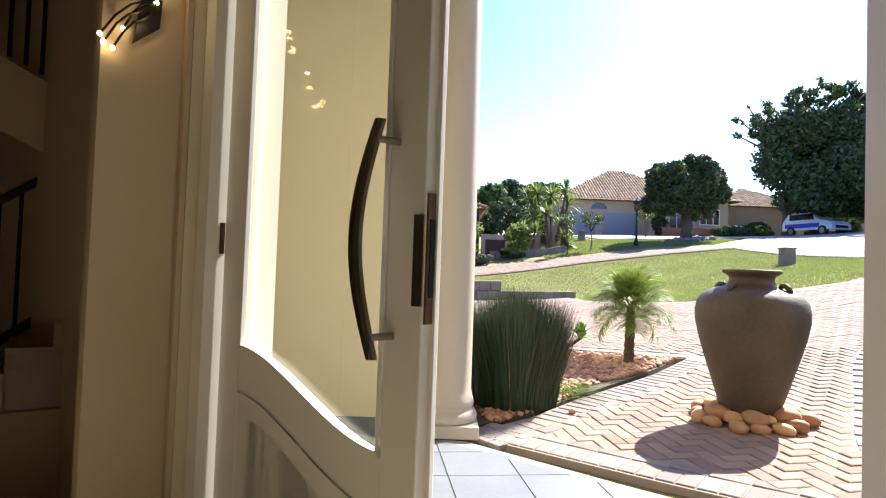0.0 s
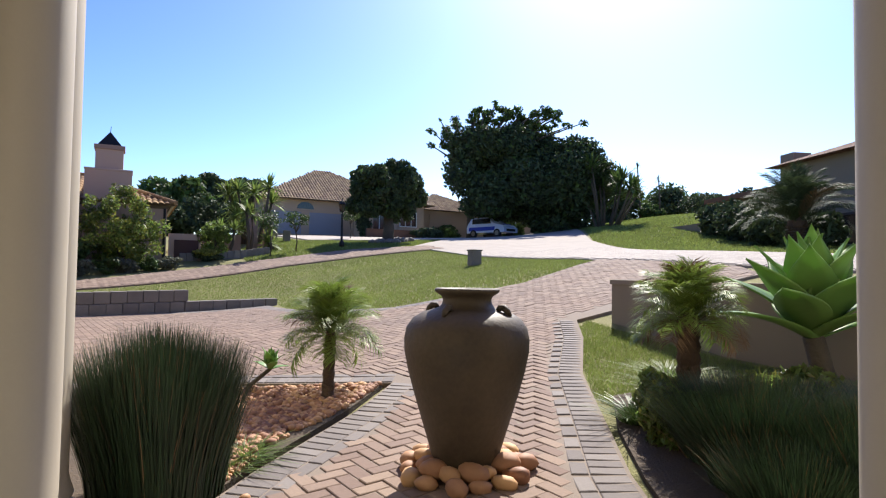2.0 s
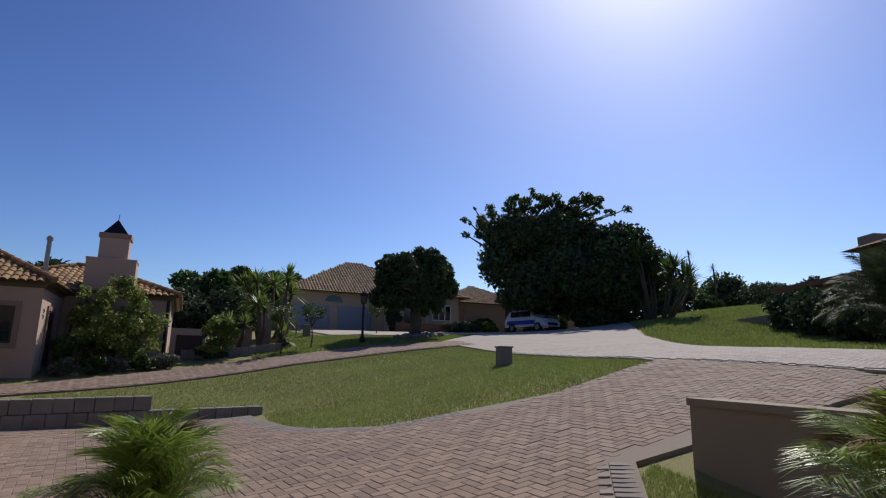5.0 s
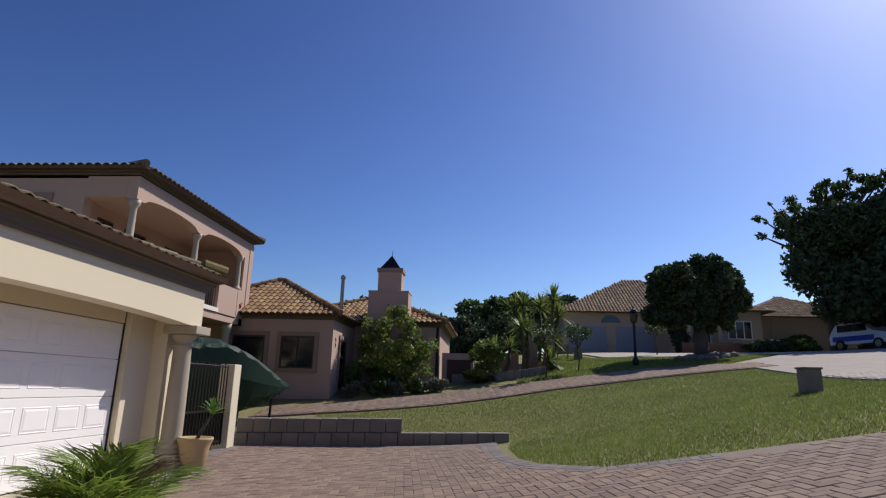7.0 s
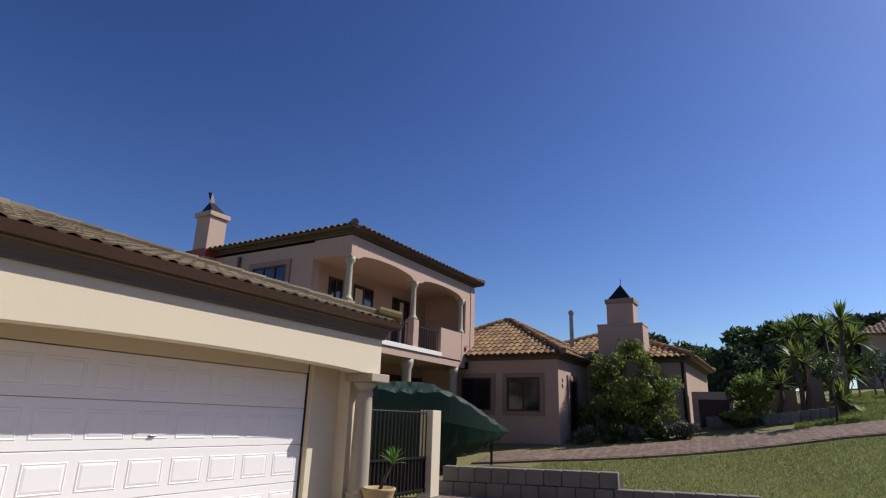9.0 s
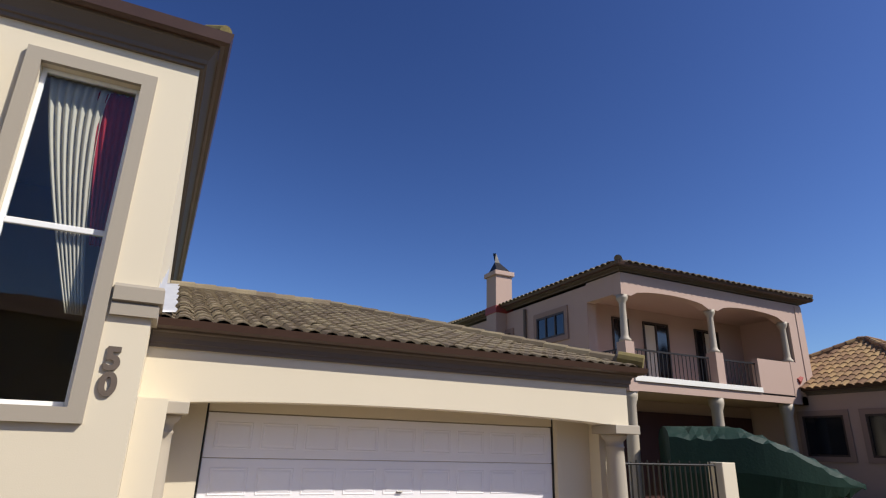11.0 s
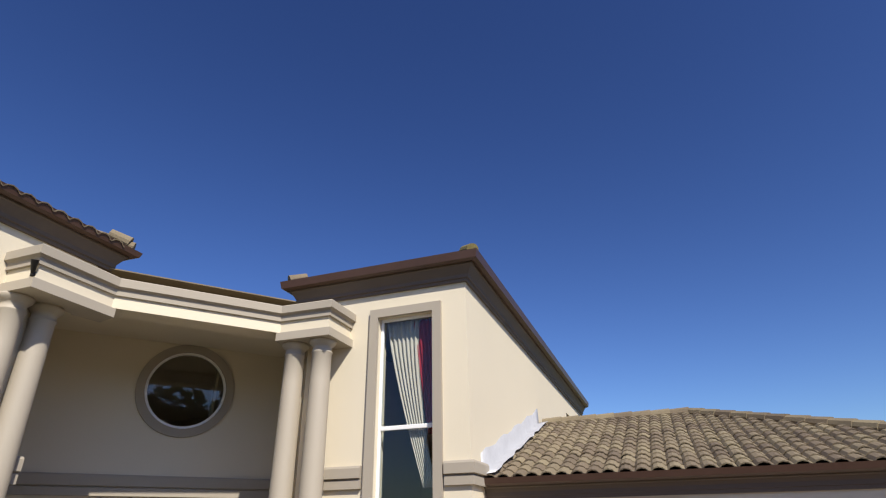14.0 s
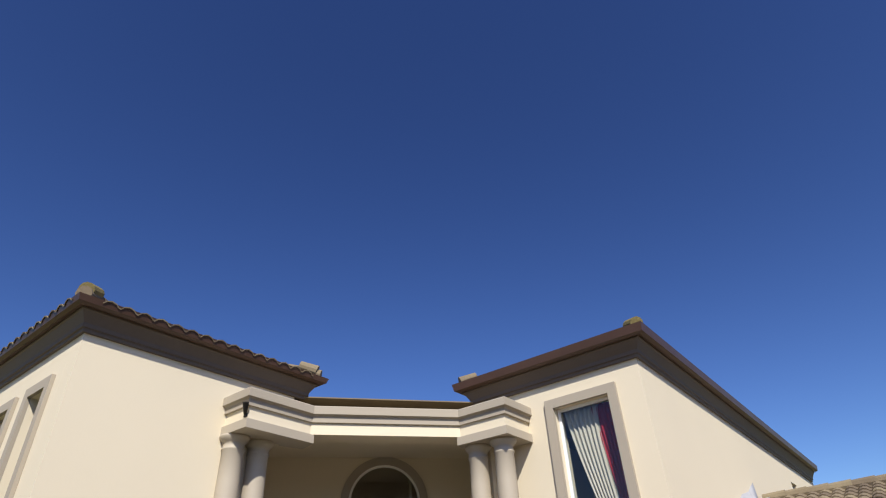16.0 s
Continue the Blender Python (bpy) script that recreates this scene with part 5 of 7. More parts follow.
part("cowl", bm, IRON, c1)
part("finial", tubem([(.04, 27.5, 6.58), (.06, 27.5, 6.82)], .012, 6), IRON, c1)
fp = thing("flue_pipe", "thin steel flue pipe on the tan roof", "flue", (-2.13, 28.3, 4.4))
part("pipe", tubem([(-2.13, 28.3, 4.3), (-2.13, 28.3, 5.75)], .08, 12), STEEL, fp)
part("pipe_cap", lathem([(.08, 5.75), (.11, 5.78), (.11, 5.88), (.02, 5.95)], (-2.13, 28.3, 0), 12), STEEL, fp)
# low garden walls
gw = thing("garden_wall", "low pink plastered garden walls and gate piers", "wall", (4, 29, 1.5))
for a in ((2.2, 3.4, 27.3, 27.5, 1.2, 2.75), (3.6, 5.2, 28.8, 29.0, 1.2, 2.9), (5.6, 6.0, 29.2, 29.6, 1.4, 4.0), (6.3, 6.7, 29.2, 29.6, 1.4, 4.0), (6.0, 9.0, 30.5, 30.7, 1.5, 2.6)):
    part("wall", boxm(*a), PINK if a[1] < 3.5 else PINKTRIM, gw)
part("door", boxm(2.4, 3.3, 27.25, 27.29, 1.3, 2.5), MAROON, gw, "dark red brown garden door")
pl = thing("planter_wall", "low brick planter edge along the lane", "planter", (4.5, 26.8, 1.6))
for i in range(14):
    x = 2.6 + i * .26
    y = 26.3 + (.9 if i < 9 else .9 + .12 * (i - 9))
    part("block", boxm(x, x + .25, y - .1, y + .12, height(x, y) - .1, height(x, y) + .28, bevel=.015), CONC, pl)

# ---- far house ----
fh = thing("far_house", "peach single storey house with a broad hipped tile roof", "house", (14, 45, 4))
for a in ((8.9, 15.6, 43.2, 52, 3.2, 6.55), (15.6, 20.2, 40.6, 52, 3.2, 6.35), (20.2, 27.5, 42.5, 50, 3.2, 6.3)):
    part("wall", boxm(*a), PEACH, fh)
# the two left doors take a white already darkened as shade
for nm, y, x0, x1, z0, z1, m in (("garage_door", 43.2, 9.2, 11.6, 4.0, 5.6, SHADEDOOR), ("garage_door", 43.2, 12.2, 14.6, 4.0, 5.6, SHADEDOOR), ("garage_door", 42.5, 21.6, 26.2, 4.2, 6.0, PEACH)):
    g = part(nm, boxm(x0, x1, y - .05, y - .002, z0, z1), m, fh, "pale sectional garage door")
    for k in range(4):
        part("panel", boxm(x0 + .05, x1 - .05, y - .075, y - .052, z0 + .05 + k * (z1 - z0) / 4, z0 - .02 + (k + 1) * (z1 - z0) / 4), m, g)
dark_window("window", "y", 40.6, 16.0, 17.2, 4.1, 5.8, -1, fh, frame=ALU, bars=1)
dark_window("window", "y", 40.6, 18.2, 19.6, 4.7, 5.8, -1, fh, frame=ALU, bars=2)
for x in (15.7, 17.5):
    part("column", lathem([(.2, 3.6), (.16, 3.9), (.14, 6.0), (.2, 6.3)], (x, 39.9, 0), 12), PEACH, fh)
part("porch_roof", boxm(15.3, 17.9, 39.6, 40.6, 6.1, 6.35), PEACH, fh)
bm = bmesh.new()
bm.faces.new([bm.verts.new((11.9 + .62 * math.cos(math.pi * i / 12), 43.19, 5.85 + .5 * math.sin(math.pi * i / 12))) for i in range(13)])
part("arched_window", bm, DARKPANE, fh).modifiers.new("thick", "SOLIDIFY").thickness = .03
part("low_wall", boxm(14.9, 20.4, 38.6, 38.8, 3.3, 4.3), ROOFRED, fh, "low red brick garden wall")
hip(8.3, 20.8, 42.6, 53.8, 6.5, radians(29), "roof_far_house", "brown tan hipped tile roof of the far house", FASCIA, ROOFFAR, ("y0", "x1"), hipcaps=False)
hip(14.9, 20.9, 40.0, 46.5, 6.35, radians(25), "roof_far_house_porch", "brown tan hipped porch roof of the far house", FASCIA, ROOFFAR, ("y0",), hipcaps=False)
hip(19.8, 28.0, 42.0, 50.5, 6.3, radians(25), "roof_far_garage", "brown tan hipped roof of the far garage", FASCIA, ROOFFAR, ("y0",), hipcaps=False)

# ---- house across the street ----
rh = thing("street_house", "two storey beige house in shade with terracotta roof", "house", (26, 15, 2.4))
A, B = Vector((24.2, 6.0)), Vector((30.5, 23.5))
RD = (B - A).normalized()
RN = Vector((RD.y, -RD.x))


def rp(u, w):
    q = A + RD * u + RN * w
    return (q.x, q.y)


def rbox(u0, u1, w0, w1, z0, z1):
    return prismm([rp(u0, w0), rp(u1, w0), rp(u1, w1), rp(u0, w1)], z0, z1)


LN = (B - A).length
# shaded facade: part of its darkness is in the plaster colour
part("wall", rbox(-8, LN * .72, 0, 9, 1.5, 6.75), SHADEPLASTER, rh)
part("wall", rbox(LN * .72, LN + 1, 1.0, 9, 2, 5.7), SHADEPLASTER, rh)
for u0, u1, z0, z1 in ((2.0, 7.7, 4.85, 6.25), (8.3, 10.0, 2.6, 4.0), (-3, 0, 4.85, 6.25)):
    w_ = part("window", rbox(u0, u1, -.03, -.004, z0, z1), DARKPANE, rh)
    for a, b, c, d in ((u0 - .1, u0, z0, z1), (u1, u1 + .1, z0, z1), (u0, u1, z1, z1 + .1), (u0, u1, z0 - .1, z0)):
        part("frame", rbox(a, b, -.07, -.006, c, d), BROWNFRAME, w_)
bm = bmesh.new()
e_ = [bm.verts.new((*rp(u, w_), z)) for u, w_, z in ((-8.5, -.6, 6.7), (LN * .72 + .5, -.6, 6.7), (LN * .72 - 4, 4.5, 8.45), (-4, 4.5, 8.45), (LN * .72 + .5, 9.6, 6.7), (-8.5, 9.6, 6.7))]
for f in ((0, 1, 2, 3), (1, 4, 2), (4, 5, 3, 2), (5, 0, 3), (5, 4, 1, 0)):
    bm.faces.new([e_[i] for i in f])
part("roof", bm, ROOFRED, rh)
tl = Vector((*rp(-8.5, -.6), 6.72))
join_tiles("tile_field", roof_plane(tl, (RD.x, RD.y, 0), Vector((*rp(0, 5.1), 1.75)) - Vector((*rp(0, 0), 0)), LN * .72 + 9, 14, lambda u, v: u < LN * .72 + 8.5 - v * .8), ROOFRED, rh)
part("roof", rbox(LN * .72 + .6, LN + 1.6, .3, 9, 5.7, 5.95), ROOFRED, rh)
part("terrace_wall", rbox(LN * .6, LN + 2.5, -2.2, -1.9, 1.8, 4.2), SHADEPLASTER, rh)
part("chimney", rbox(LN * .72 + .4, LN * .72 + 1.3, 1, 2, 5.5, 7.6), SHADEPLASTER, rh)

# far garden walls
bw = thing("boundary_wall", "long pale boundary wall under the tall trees", "wall", (34, 42, 4))
part("wall", prismm([(27, 46.5), (40, 37.5), (40.2, 37.8), (27.2, 46.8)], 3.5, 5.7), PEACH, bw)

# ---- street furniture ----
lp = thing("street_lamp", "black cast iron garden lamp post with lantern", "lamp post", (9.73, 28.33, 2.5))
part("post", lathem([(.12, 2.4), (.13, 2.7), (.06, 2.8), (.045, 3.9), (.06, 4.05), (.03, 4.12)], (9.73, 28.33, 0), 12), IRON, lp, smooth=True)
part("lantern", lathem([(.05, 4.12), (.13, 4.2), (.17, 4.52), (.12, 4.56)], (9.73, 28.33, 0), 6), DARKPANE, lp)
part("lantern_roof", lathem([(.2, 4.55), (.1, 4.68), (.03, 4.74), (.02, 4.84)], (9.73, 28.33, 0), 6), IRON, lp)
z = height(10.6, 17.6)
mb = thing("meter_box", "small grey concrete utility box standing on the lawn", "utility box", (10.6, 17.6, z - .05))
part("box_body", boxm(10.42, 10.78, 17.45, 17.75, z - .06, z + .42, bevel=.02), CONC, mb)
part("box_lid", boxm(10.40, 10.80, 17.43, 17.77, z + .42, z + .46, bevel=.008), CONC, mb)
z = height(7.6, 34.0)
bn = thing("garden_sign", "small slatted garden sign on the far lawn", "sign", (7.6, 33.8, z))
for k in range(4):
    part("slat", boxm(7.3, 7.9, 33.8, 33.84, z + .25 + k * .11, z + .34 + k * .11), CONC, bn)
for x in (7.32, 7.82):
    part("leg", boxm(x, x + .06, 33.85, 33.9, z - .1, z + .7), CONC, bn)
z = height(8.4, 34.5)
m2 = thing("meter_box", "small pale utility box on the far lawn", "utility box", (8.2, 33.0, z - .1))
part("box_body", boxm(8.05, 8.4, 32.9, 33.2, z - .4, z + .4, bevel=.02), CONC, m2)

# car
def car(at, yaw):
    t = thing("parked_car", "small white hatchback tinted pale blue as in shade, with a darker band", "car", at)
    M = Matrix.Translation(at) @ Matrix.Rotation(yaw, 4, "Z")
    L_, W_ = 3.6, .80
    prof = [(-1.78, .35), (-1.8, .75), (-1.72, 1.0), (-1.45, 1.45), (-.9, 1.52), (.1, 1.5), (.85, 1.02), (1.55, .88), (1.78, .68), (1.8, .35)]
    bm = bmesh.new()
    secs = []
    for s_, k in ((-1, .0), (-.94, 1), (.94, 1), (1, .0)):
        secs.append([bm.verts.new((x, s_ * W_ * (1 - .16 * max(0, z - .9) / .6), z if k else .35 + (z - .35) * .97)) for x, z in prof])
    for a, b in zip(secs, secs[1:]):
        for i in range(len(prof)):
            j = (i + 1) % len(prof)
            bm.faces.new((a[i], a[j], b[j], b[i]))
    bm.faces.new(secs[0]), bm.faces.new(secs[-1][::-1])
    bmesh.ops.transform(bm, matrix=M, verts=bm.verts)
    body = part("body", bm, CARWHITE, t)

    def slab(x0, x1, y0, y1, z0, z1, nm, m, shear=0.0, par=t):
        bm = boxm(x0, x1, y0, y1, z0, z1, bevel=.01)
        for v in bm.verts:
            v.co.x += shear * (v.co.z - z0)
        bmesh.ops.transform(bm, matrix=M, verts=bm.verts)
        return part(nm, bm, m, par)
    for s_ in (-1, 1):
        y0, y1 = sorted((s_ * .70, s_ * .765))
        slab(-1.3, -.35, y0, y1, 1.02, 1.40, "side_window", DARKPANE, .12)
        slab(-.27, .55, y0, y1, 1.02, 1.40, "side_window", DARKPANE, -.45)
        y0, y1 = sorted((s_ * .78, s_ * .815))
        slab(-1.6, .9, y0, y1, .5, .78, "side_band", CARBLUE, .1)
        for x in (-1.12, 1.14):
            bm = bmesh.new()
            c0 = Vector((x, s_ * .66, .30))
            tube(bm, [c0, c0 + Vector((0, s_ * .17, 0))], .30, 20)
            bmesh.ops.transform(bm, matrix=M, verts=bm.verts)
            wh = part("wheel", bm, RUBBER, t)
            bm = bmesh.new()
            tube(bm, [c0 + Vector((0, s_ * .165, 0)), c0 + Vector((0, s_ * .185, 0))], .18, 14)
            bmesh.ops.transform(bm, matrix=M, verts=bm.verts)
            part("rim", bm, STEEL, wh)
        y0, y1 = sorted((s_ * .45, s_ * .74))
        slab(1.5, 1.76, y0, y1, .68, .84, "headlight", ALU, -.8)
    slab(.28, .34, -.6, .6, 1.04, 1.42, "windscreen", DARKPANE, -1.15)
    slab(.9, 1.5, -.35, .35, .93, .97, "bonnet_band", CARBLUE)
    slab(1.74, 1.83, -.5, .5, .42, .6, "grille", RUBBER)
    return t


cp = (24.6, 38.0)
car((cp[0], cp[1], height(*cp) + .0), radians(-73))

# ---- driveway edge: retaining wall, gate, pot ----
rt = thing("retaining_wall", "low retaining wall of rounded grey concrete blocks", "retaining wall", (1.5, 17.4, .2))


def rline(q):
    return Vector((-1.25 + 5.65 * q, 16.83 + .98 * q))


nb_ = 17
blk = bmesh.new()
box(blk, -.165, .165, -.14, .14, 0, .28, bevel=.02)
bme = bpy.data.meshes.new("block")
bmesh.ops.recalc_face_normals(blk, faces=blk.faces)
blk.to_mesh(bme)
blk.free()
bme.materials.append(CONC)
for row in range(2):
    for i in range(nb_):
        q = (i + .5 + (.25 if row % 2 else 0)) / nb_
        if row == 1 and q > .575:
            continue
        p = rline(min(q, .99))
        o = new("block", bme)
        o.parent = rt
        z = .17 + .30 * q * .35 + row * .285
        o.matrix_local = Matrix.Translation(-Vector(rt.location)) @ pose(p.x, p.y + .03 * row, z, 0, 0, 9.9 + random.uniform(-1.5, 1.5))
tagged(part("planting_strip", prismm([(-1.0, 17.0), (1.95, 17.5), (1.95, 18.6), (-1.0, 18.6)], .2, .68), EARTH), "gravelly soil strip behind the retaining wall", "soil", kind="structure")
gp = thing("gate_pier", "white plastered gate pier", "pier", (-1.12, 16.7, .2))
part("pier", boxm(-1.33, -1.03, 16.12, 16.44, -.05, 1.79, bevel=.012), CREAM, gp)
gt = thing("gate", "black wrought iron driveway gate of close upright bars", "gate", (-1.15, 15.3, .2))
for i in range(19):
    q = i / 18
    y = 14.0 + 2.08 * q
    top = 1.80 - (.0 if i % 2 else .03)
    part("bar", boxm(-1.16, -1.14, y - .01, y + .01, .28, top), IRON, gt)
for z in (.33, .9):
    part("rail", boxm(-1.165, -1.135, 14.0, 16.1, z, z + .04), IRON, gt)
part("top_rail", tubem([(-1.15, 14.0 + 2.08 * i / 16, 1.74) for i in range(17)], .018, 8), IRON, gt)
part("backing_sheet", boxm(-1.185, -1.17, 14.0, 16.1, .3, .93), IRON, gt, "black sheet behind the lower bars")
ptx, pty = -.42, 13.62
pot = thing("flower_pot", "pale sandstone pot with a small succulent", "plant pot", (ptx, pty, height(ptx, pty)))
z = height(ptx, pty) - .005
part("pot", lathem([(.15, z), (.17, z + .02), (.215, z + .30), (.25, z + .40), (.262, z + .42), (.255, z + .445), (.225, z + .445), (.20, z + .36), (.02, z + .35)], (ptx, pty, 0), 28, top=False), POTCLAY, pot, smooth=True)
part("soil", lathem([(.0, z + .355), (.2, z + .36), (.2, z + .39), (.01, z + .41)], (ptx, pty, 0), 18), EARTH, pot)

# tarpaulin-covered trailer boat
tb = thing("covered_trailer", "boat trailer under a dark green tarpaulin", "trailer", (-2.6, 19.5, .4))
bm = bmesh.new()
secs = []
P0, P1 = Vector((-4.0, 17.9)), Vector((-1.55, 20.9))
TD = (P1 - P0).normalized()
TN = Vector((-TD.y, TD.x))
random.seed(7)
for i in range(29):
    q = i / 28
    c = P0 + (P1 - P0) * q
    fore = max(0, (q - .36) / .64)
    top = 2.56 - .06 * (1 - q) - 1.16 * fore ** 1.15
    rim = 2.30 - .05 * math.sin(q * 9) - .93 * fore ** 1.1
    low = .66 + .10 * q + .62 * fore ** 2.0
    hw = 1.0 * (1 - .97 * fore ** 2.2)
    sag = .025 * math.sin(i * 1.9) + .015 * math.sin(i * 3.7)
    half = ((0, top), (.5, top * .8 + rim * .2 + sag), (.86, rim + .06), (1.0, rim - .05 + sag), (.97, rim * .55 + low * .45), (.84, rim * .2 + low * .8 - sag), (.66, low + sag * 2))
    ring = [bm.verts.new((c.x - TN.x * hw * o, c.y - TN.y * hw * o, z)) for o, z in half[::-1]] + [bm.verts.new((c.x + TN.x * hw * o, c.y + TN.y * hw * o, z)) for o, z in half[1:]]
    secs.append(ring)
for a, b in zip(secs, secs[1:]):
    for k in range(len(a) - 1):
        bm.faces.new((a[k], a[k + 1], b[k + 1], b[k]))
bm.faces.new(secs[0]), bm.faces.new(secs[-1][::-1])
part("tarpaulin", bm, TARP, tb)
for q in (.3, .5):
    c = P0 + (P1 - P0) * q
    for s_ in (-.5, .5):
        bm = bmesh.new()
        w0 = Vector((c.x + TN.x * s_, c.y + TN.y * s_, height(c.x, c.y) + .24))
        tube(bm, [w0 - Vector((TN.x, TN.y, 0)) * .08, w0 + Vector((TN.x, TN.y, 0)) * .08], .24, 18)
        part("wheel", bm, RUBBER, tb)
c = P1 - TD * .5
part("jockey_leg", tubem([(c.x, c.y, height(c.x, c.y) - .03), (c.x, c.y, 1.2)], .035, 8), IRON, tb)

# ---- vase ----
rng = np.random.default_rng(5)
VX, VY = 2.70, 4.80
VZ = height(VX, VY) - .01
vase = thing("clay_jar", "big brown glazed clay jar with small lugs", "jar", (VX, VY, VZ))
prof = [(.150, 0), (.165, .01), (.172, .05), (.20, .16), (.245, .32), (.29, .48), (.325, .62), (.345, .73), (.347, .80), (.335, .865), (.30, .92), (.245, .955), (.19, .972), (.155, .985), (.140, 1.005), (.135, 1.03), (.142, 1.052), (.165, 1.068), (.178, 1.078), (.182, 1.09), (.175, 1.10), (.155, 1.098), (.13, 1.08), (.12, 1.04), (.13, .98), (.2, .93)]
prof = [(r * 1.09, z) for r, z in prof]
part("body", lathem(prof, (VX, VY, VZ), 64, top=False), CLAY, vase, smooth=True)
for k in range(4):
    a = math.pi / 2 * k + .55
    c, s = math.cos(a), math.sin(a)
    pts = [(VX + c * r, VY + s * r, VZ + z) for r, z in ((.205, .972), (.218, .99), (.245, .99), (.268, .97), (.285, .942))]
    part("lug", tubem(pts, [.014, .02, .021, .019, .012], 10), CLAY, vase, smooth=True)
for k in range(24):
    a = 2 * math.pi * k / 24 + .1
    part("stud", lathem([(.014, 0), (.013, .008), (.007, .014)], (VX + .335 * math.cos(a), VY + .335 * math.sin(a), VZ + .885), 8), CLAY, vase)


def stone_mesh(seed, flat=.75, sub=2):
    r = random.Random(seed)
    bm = bmesh.new()
    bmesh.ops.create_icosphere(bm, subdivisions=sub, radius=1)
    off = Vector((r.random() * 9, r.random() * 9, r.random() * 9))
    for v in bm.verts:
        d = 1 + .22 * noise.noise(v.co * .9 + off) + .05 * noise.noise(v.co * 2.6 + off)
        v.co = Vector((v.co.x * d * r.uniform(.98, 1.02), v.co.y * d * .8, v.co.z * d * flat))
    me = bpy.data.meshes.new("stone")
    bm.to_mesh(me)
    bm.free()
    for p in me.polygons:
        p.use_smooth = True
    return me


shapes = []
for k in range(6):
    me = stone_mesh(k)
    me.materials.append(COBBLE)
    shapes.append(me)
for ring_, cnt, rad, sz in ((0, 13, .235, .075), (1, 15, .345, .07)):
    for k in range(cnt):
        a = 2 * math.pi * k / cnt + ring_ * .2 + random.uniform(-.08, .08)
        r = sz * random.uniform(.8, 1.25)
        d = rad + random.uniform(-.015, .02)
        x, y = VX + d * math.cos(a), VY + d * math.sin(a)
        o = new("river_stone", random.choice(shapes))
        o.matrix_world = pose(x, y, height(x, y) + r * .55 - .004 + (.028 if ring_ == 0 else 0), random.uniform(-15, 15), random.uniform(-15, 15), random.uniform(0, 360)) @ Matrix.Diagonal((r * 1.15, r, r * .9, 1))
        tagged(o, "rounded orange tan river stone around the jar", "stone", group="stones round the jar")

# ---- garden wall beside the path ----
gwl = thing("garden_wall", "low taupe plastered wall beside the driveway", "wall", (6.2, 5.5, .4))
wp = [(6.74, 7.55), (6.3, 5.5), (6.35, 4.0), (6.5, 2.6)]
# taupe wall; the dark plaster colour also holds its near face's shade
part("wall", sweepm(wp, [(-.11, .1), (.11, .1), (.11, 1.17), (-.11, 1.17)]), SHADEPLASTER, gwl)
part("coping", sweepm(wp, [(-.14, 1.172), (.14, 1.172), (.14, 1.23), (-.14, 1.23)]), SHADEPLASTER, gwl)

# ---- beds ----
def blanket(name, poly, drop, material, label, cat="soil"):
    ob = paved(name, poly, .5, drop, material, label)
    return tagged(ob, label, cat, kind="structure")


BED = [(.75, 4.75), (1.2, 5.08), (1.62, 5.55), (2.52, 6.38), (3.05, 6.95), (2.55, 7.22), (1.85, 7.65), (.9, 8.0), (.28, 8.2), (.07, 7.3), (.07, 5.3)]
blanket("bed", BED, .0, EARTH, "bare soil bed beside the path")
BEDR = [(2.95, 3.25), (3.5, 4.15), (4.0, 4.85), (4.5, 5.4), (5.3, 5.2), (5.85, 4.6), (5.85, 2.9), (5.6, 2.6), (3.0, 2.6)]
blanket("bed_east", BEDR, -.01, EARTH, "dark soil bed under the shrubs")


def scatter_stones(name, n, where, size, material, label, cat, flat=.7):
    protos = []
    for k in range(5):
        bm = bmesh.new()
        bmesh.ops.create_icosphere(bm, subdivisions=1, radius=1)
        off = Vector((k * 3.1, 2, 5))
        for v in bm.verts:
            d = 1 + .25 * noise.noise(v.co + off)
            v.co = Vector((v.co.x * d, v.co.y * d * .8, v.co.z * d * flat))
        bm.verts.ensure_lookup_table()
        protos.append((np.array([v.co for v in bm.verts]), [[v.index for v in f.verts] for f in bm.faces]))
        bm.free()
    px, py = zip(*where)
    vs, fs, base, made = [], [], 0, 0
    while made < n:
        x, y = rng.uniform(min(px), max(px)), rng.uniform(min(py), max(py))
        if not inside(where, np.array([x]), np.array([y]))[0]:
            continue
        v, f = protos[made % 5]
        s = size * rng.uniform(.55, 1.5)
        a = rng.uniform(0, 6.28)
        ca, sa = math.cos(a), math.sin(a)
        q = v * s
        q = np.c_[q[:, 0] * ca - q[:, 1] * sa + x, q[:, 0] * sa + q[:, 1] * ca + y, q[:, 2] + height(x, y) + s * .3]
        vs.append(q)
        fs += [[i + base for i in g] for g in f]
        base += len(v)
        made += 1
    ob = data_part(name, np.concatenate(vs), fs, material, smooth=True)
    return tagged(ob, label, cat, kind="stuff")


scatter_stones("bed_pebbles", 2300, [(1.45, 5.6), (2.5, 6.42), (3.02, 6.95), (2.5, 7.2), (1.8, 7.5), (1.2, 7.4), (1.3, 6.2)], .033, PEBBLE, "orange and cream pebbles covering the palm bed", "pebbles")
scatter_stones("bed_gravel", 700, [(.85, 4.8), (1.25, 5.15), (1.65, 5.65), (1.45, 6.0), (.75, 5.1)], .022, PEBBLE, "small pale gravel along the path edge", "gravel")
scatter_stones("wall_gravel", 500, [(.8, 17.62), (4.3, 18.1), (4.2, 18.45), (.8, 18.2)], .035, CONC, "grey gravel behind the retaining wall", "gravel")
o = new("loose_pebble", shapes[2])
o.matrix_world = pose(1.47, 5.03, height(1.47, 5.03) + .02, 0, 0, 30) @ Matrix.Diagonal((.035, .03, .03, 1))
tagged(o, "single dark pebble lying on the border bricks", "pebble")


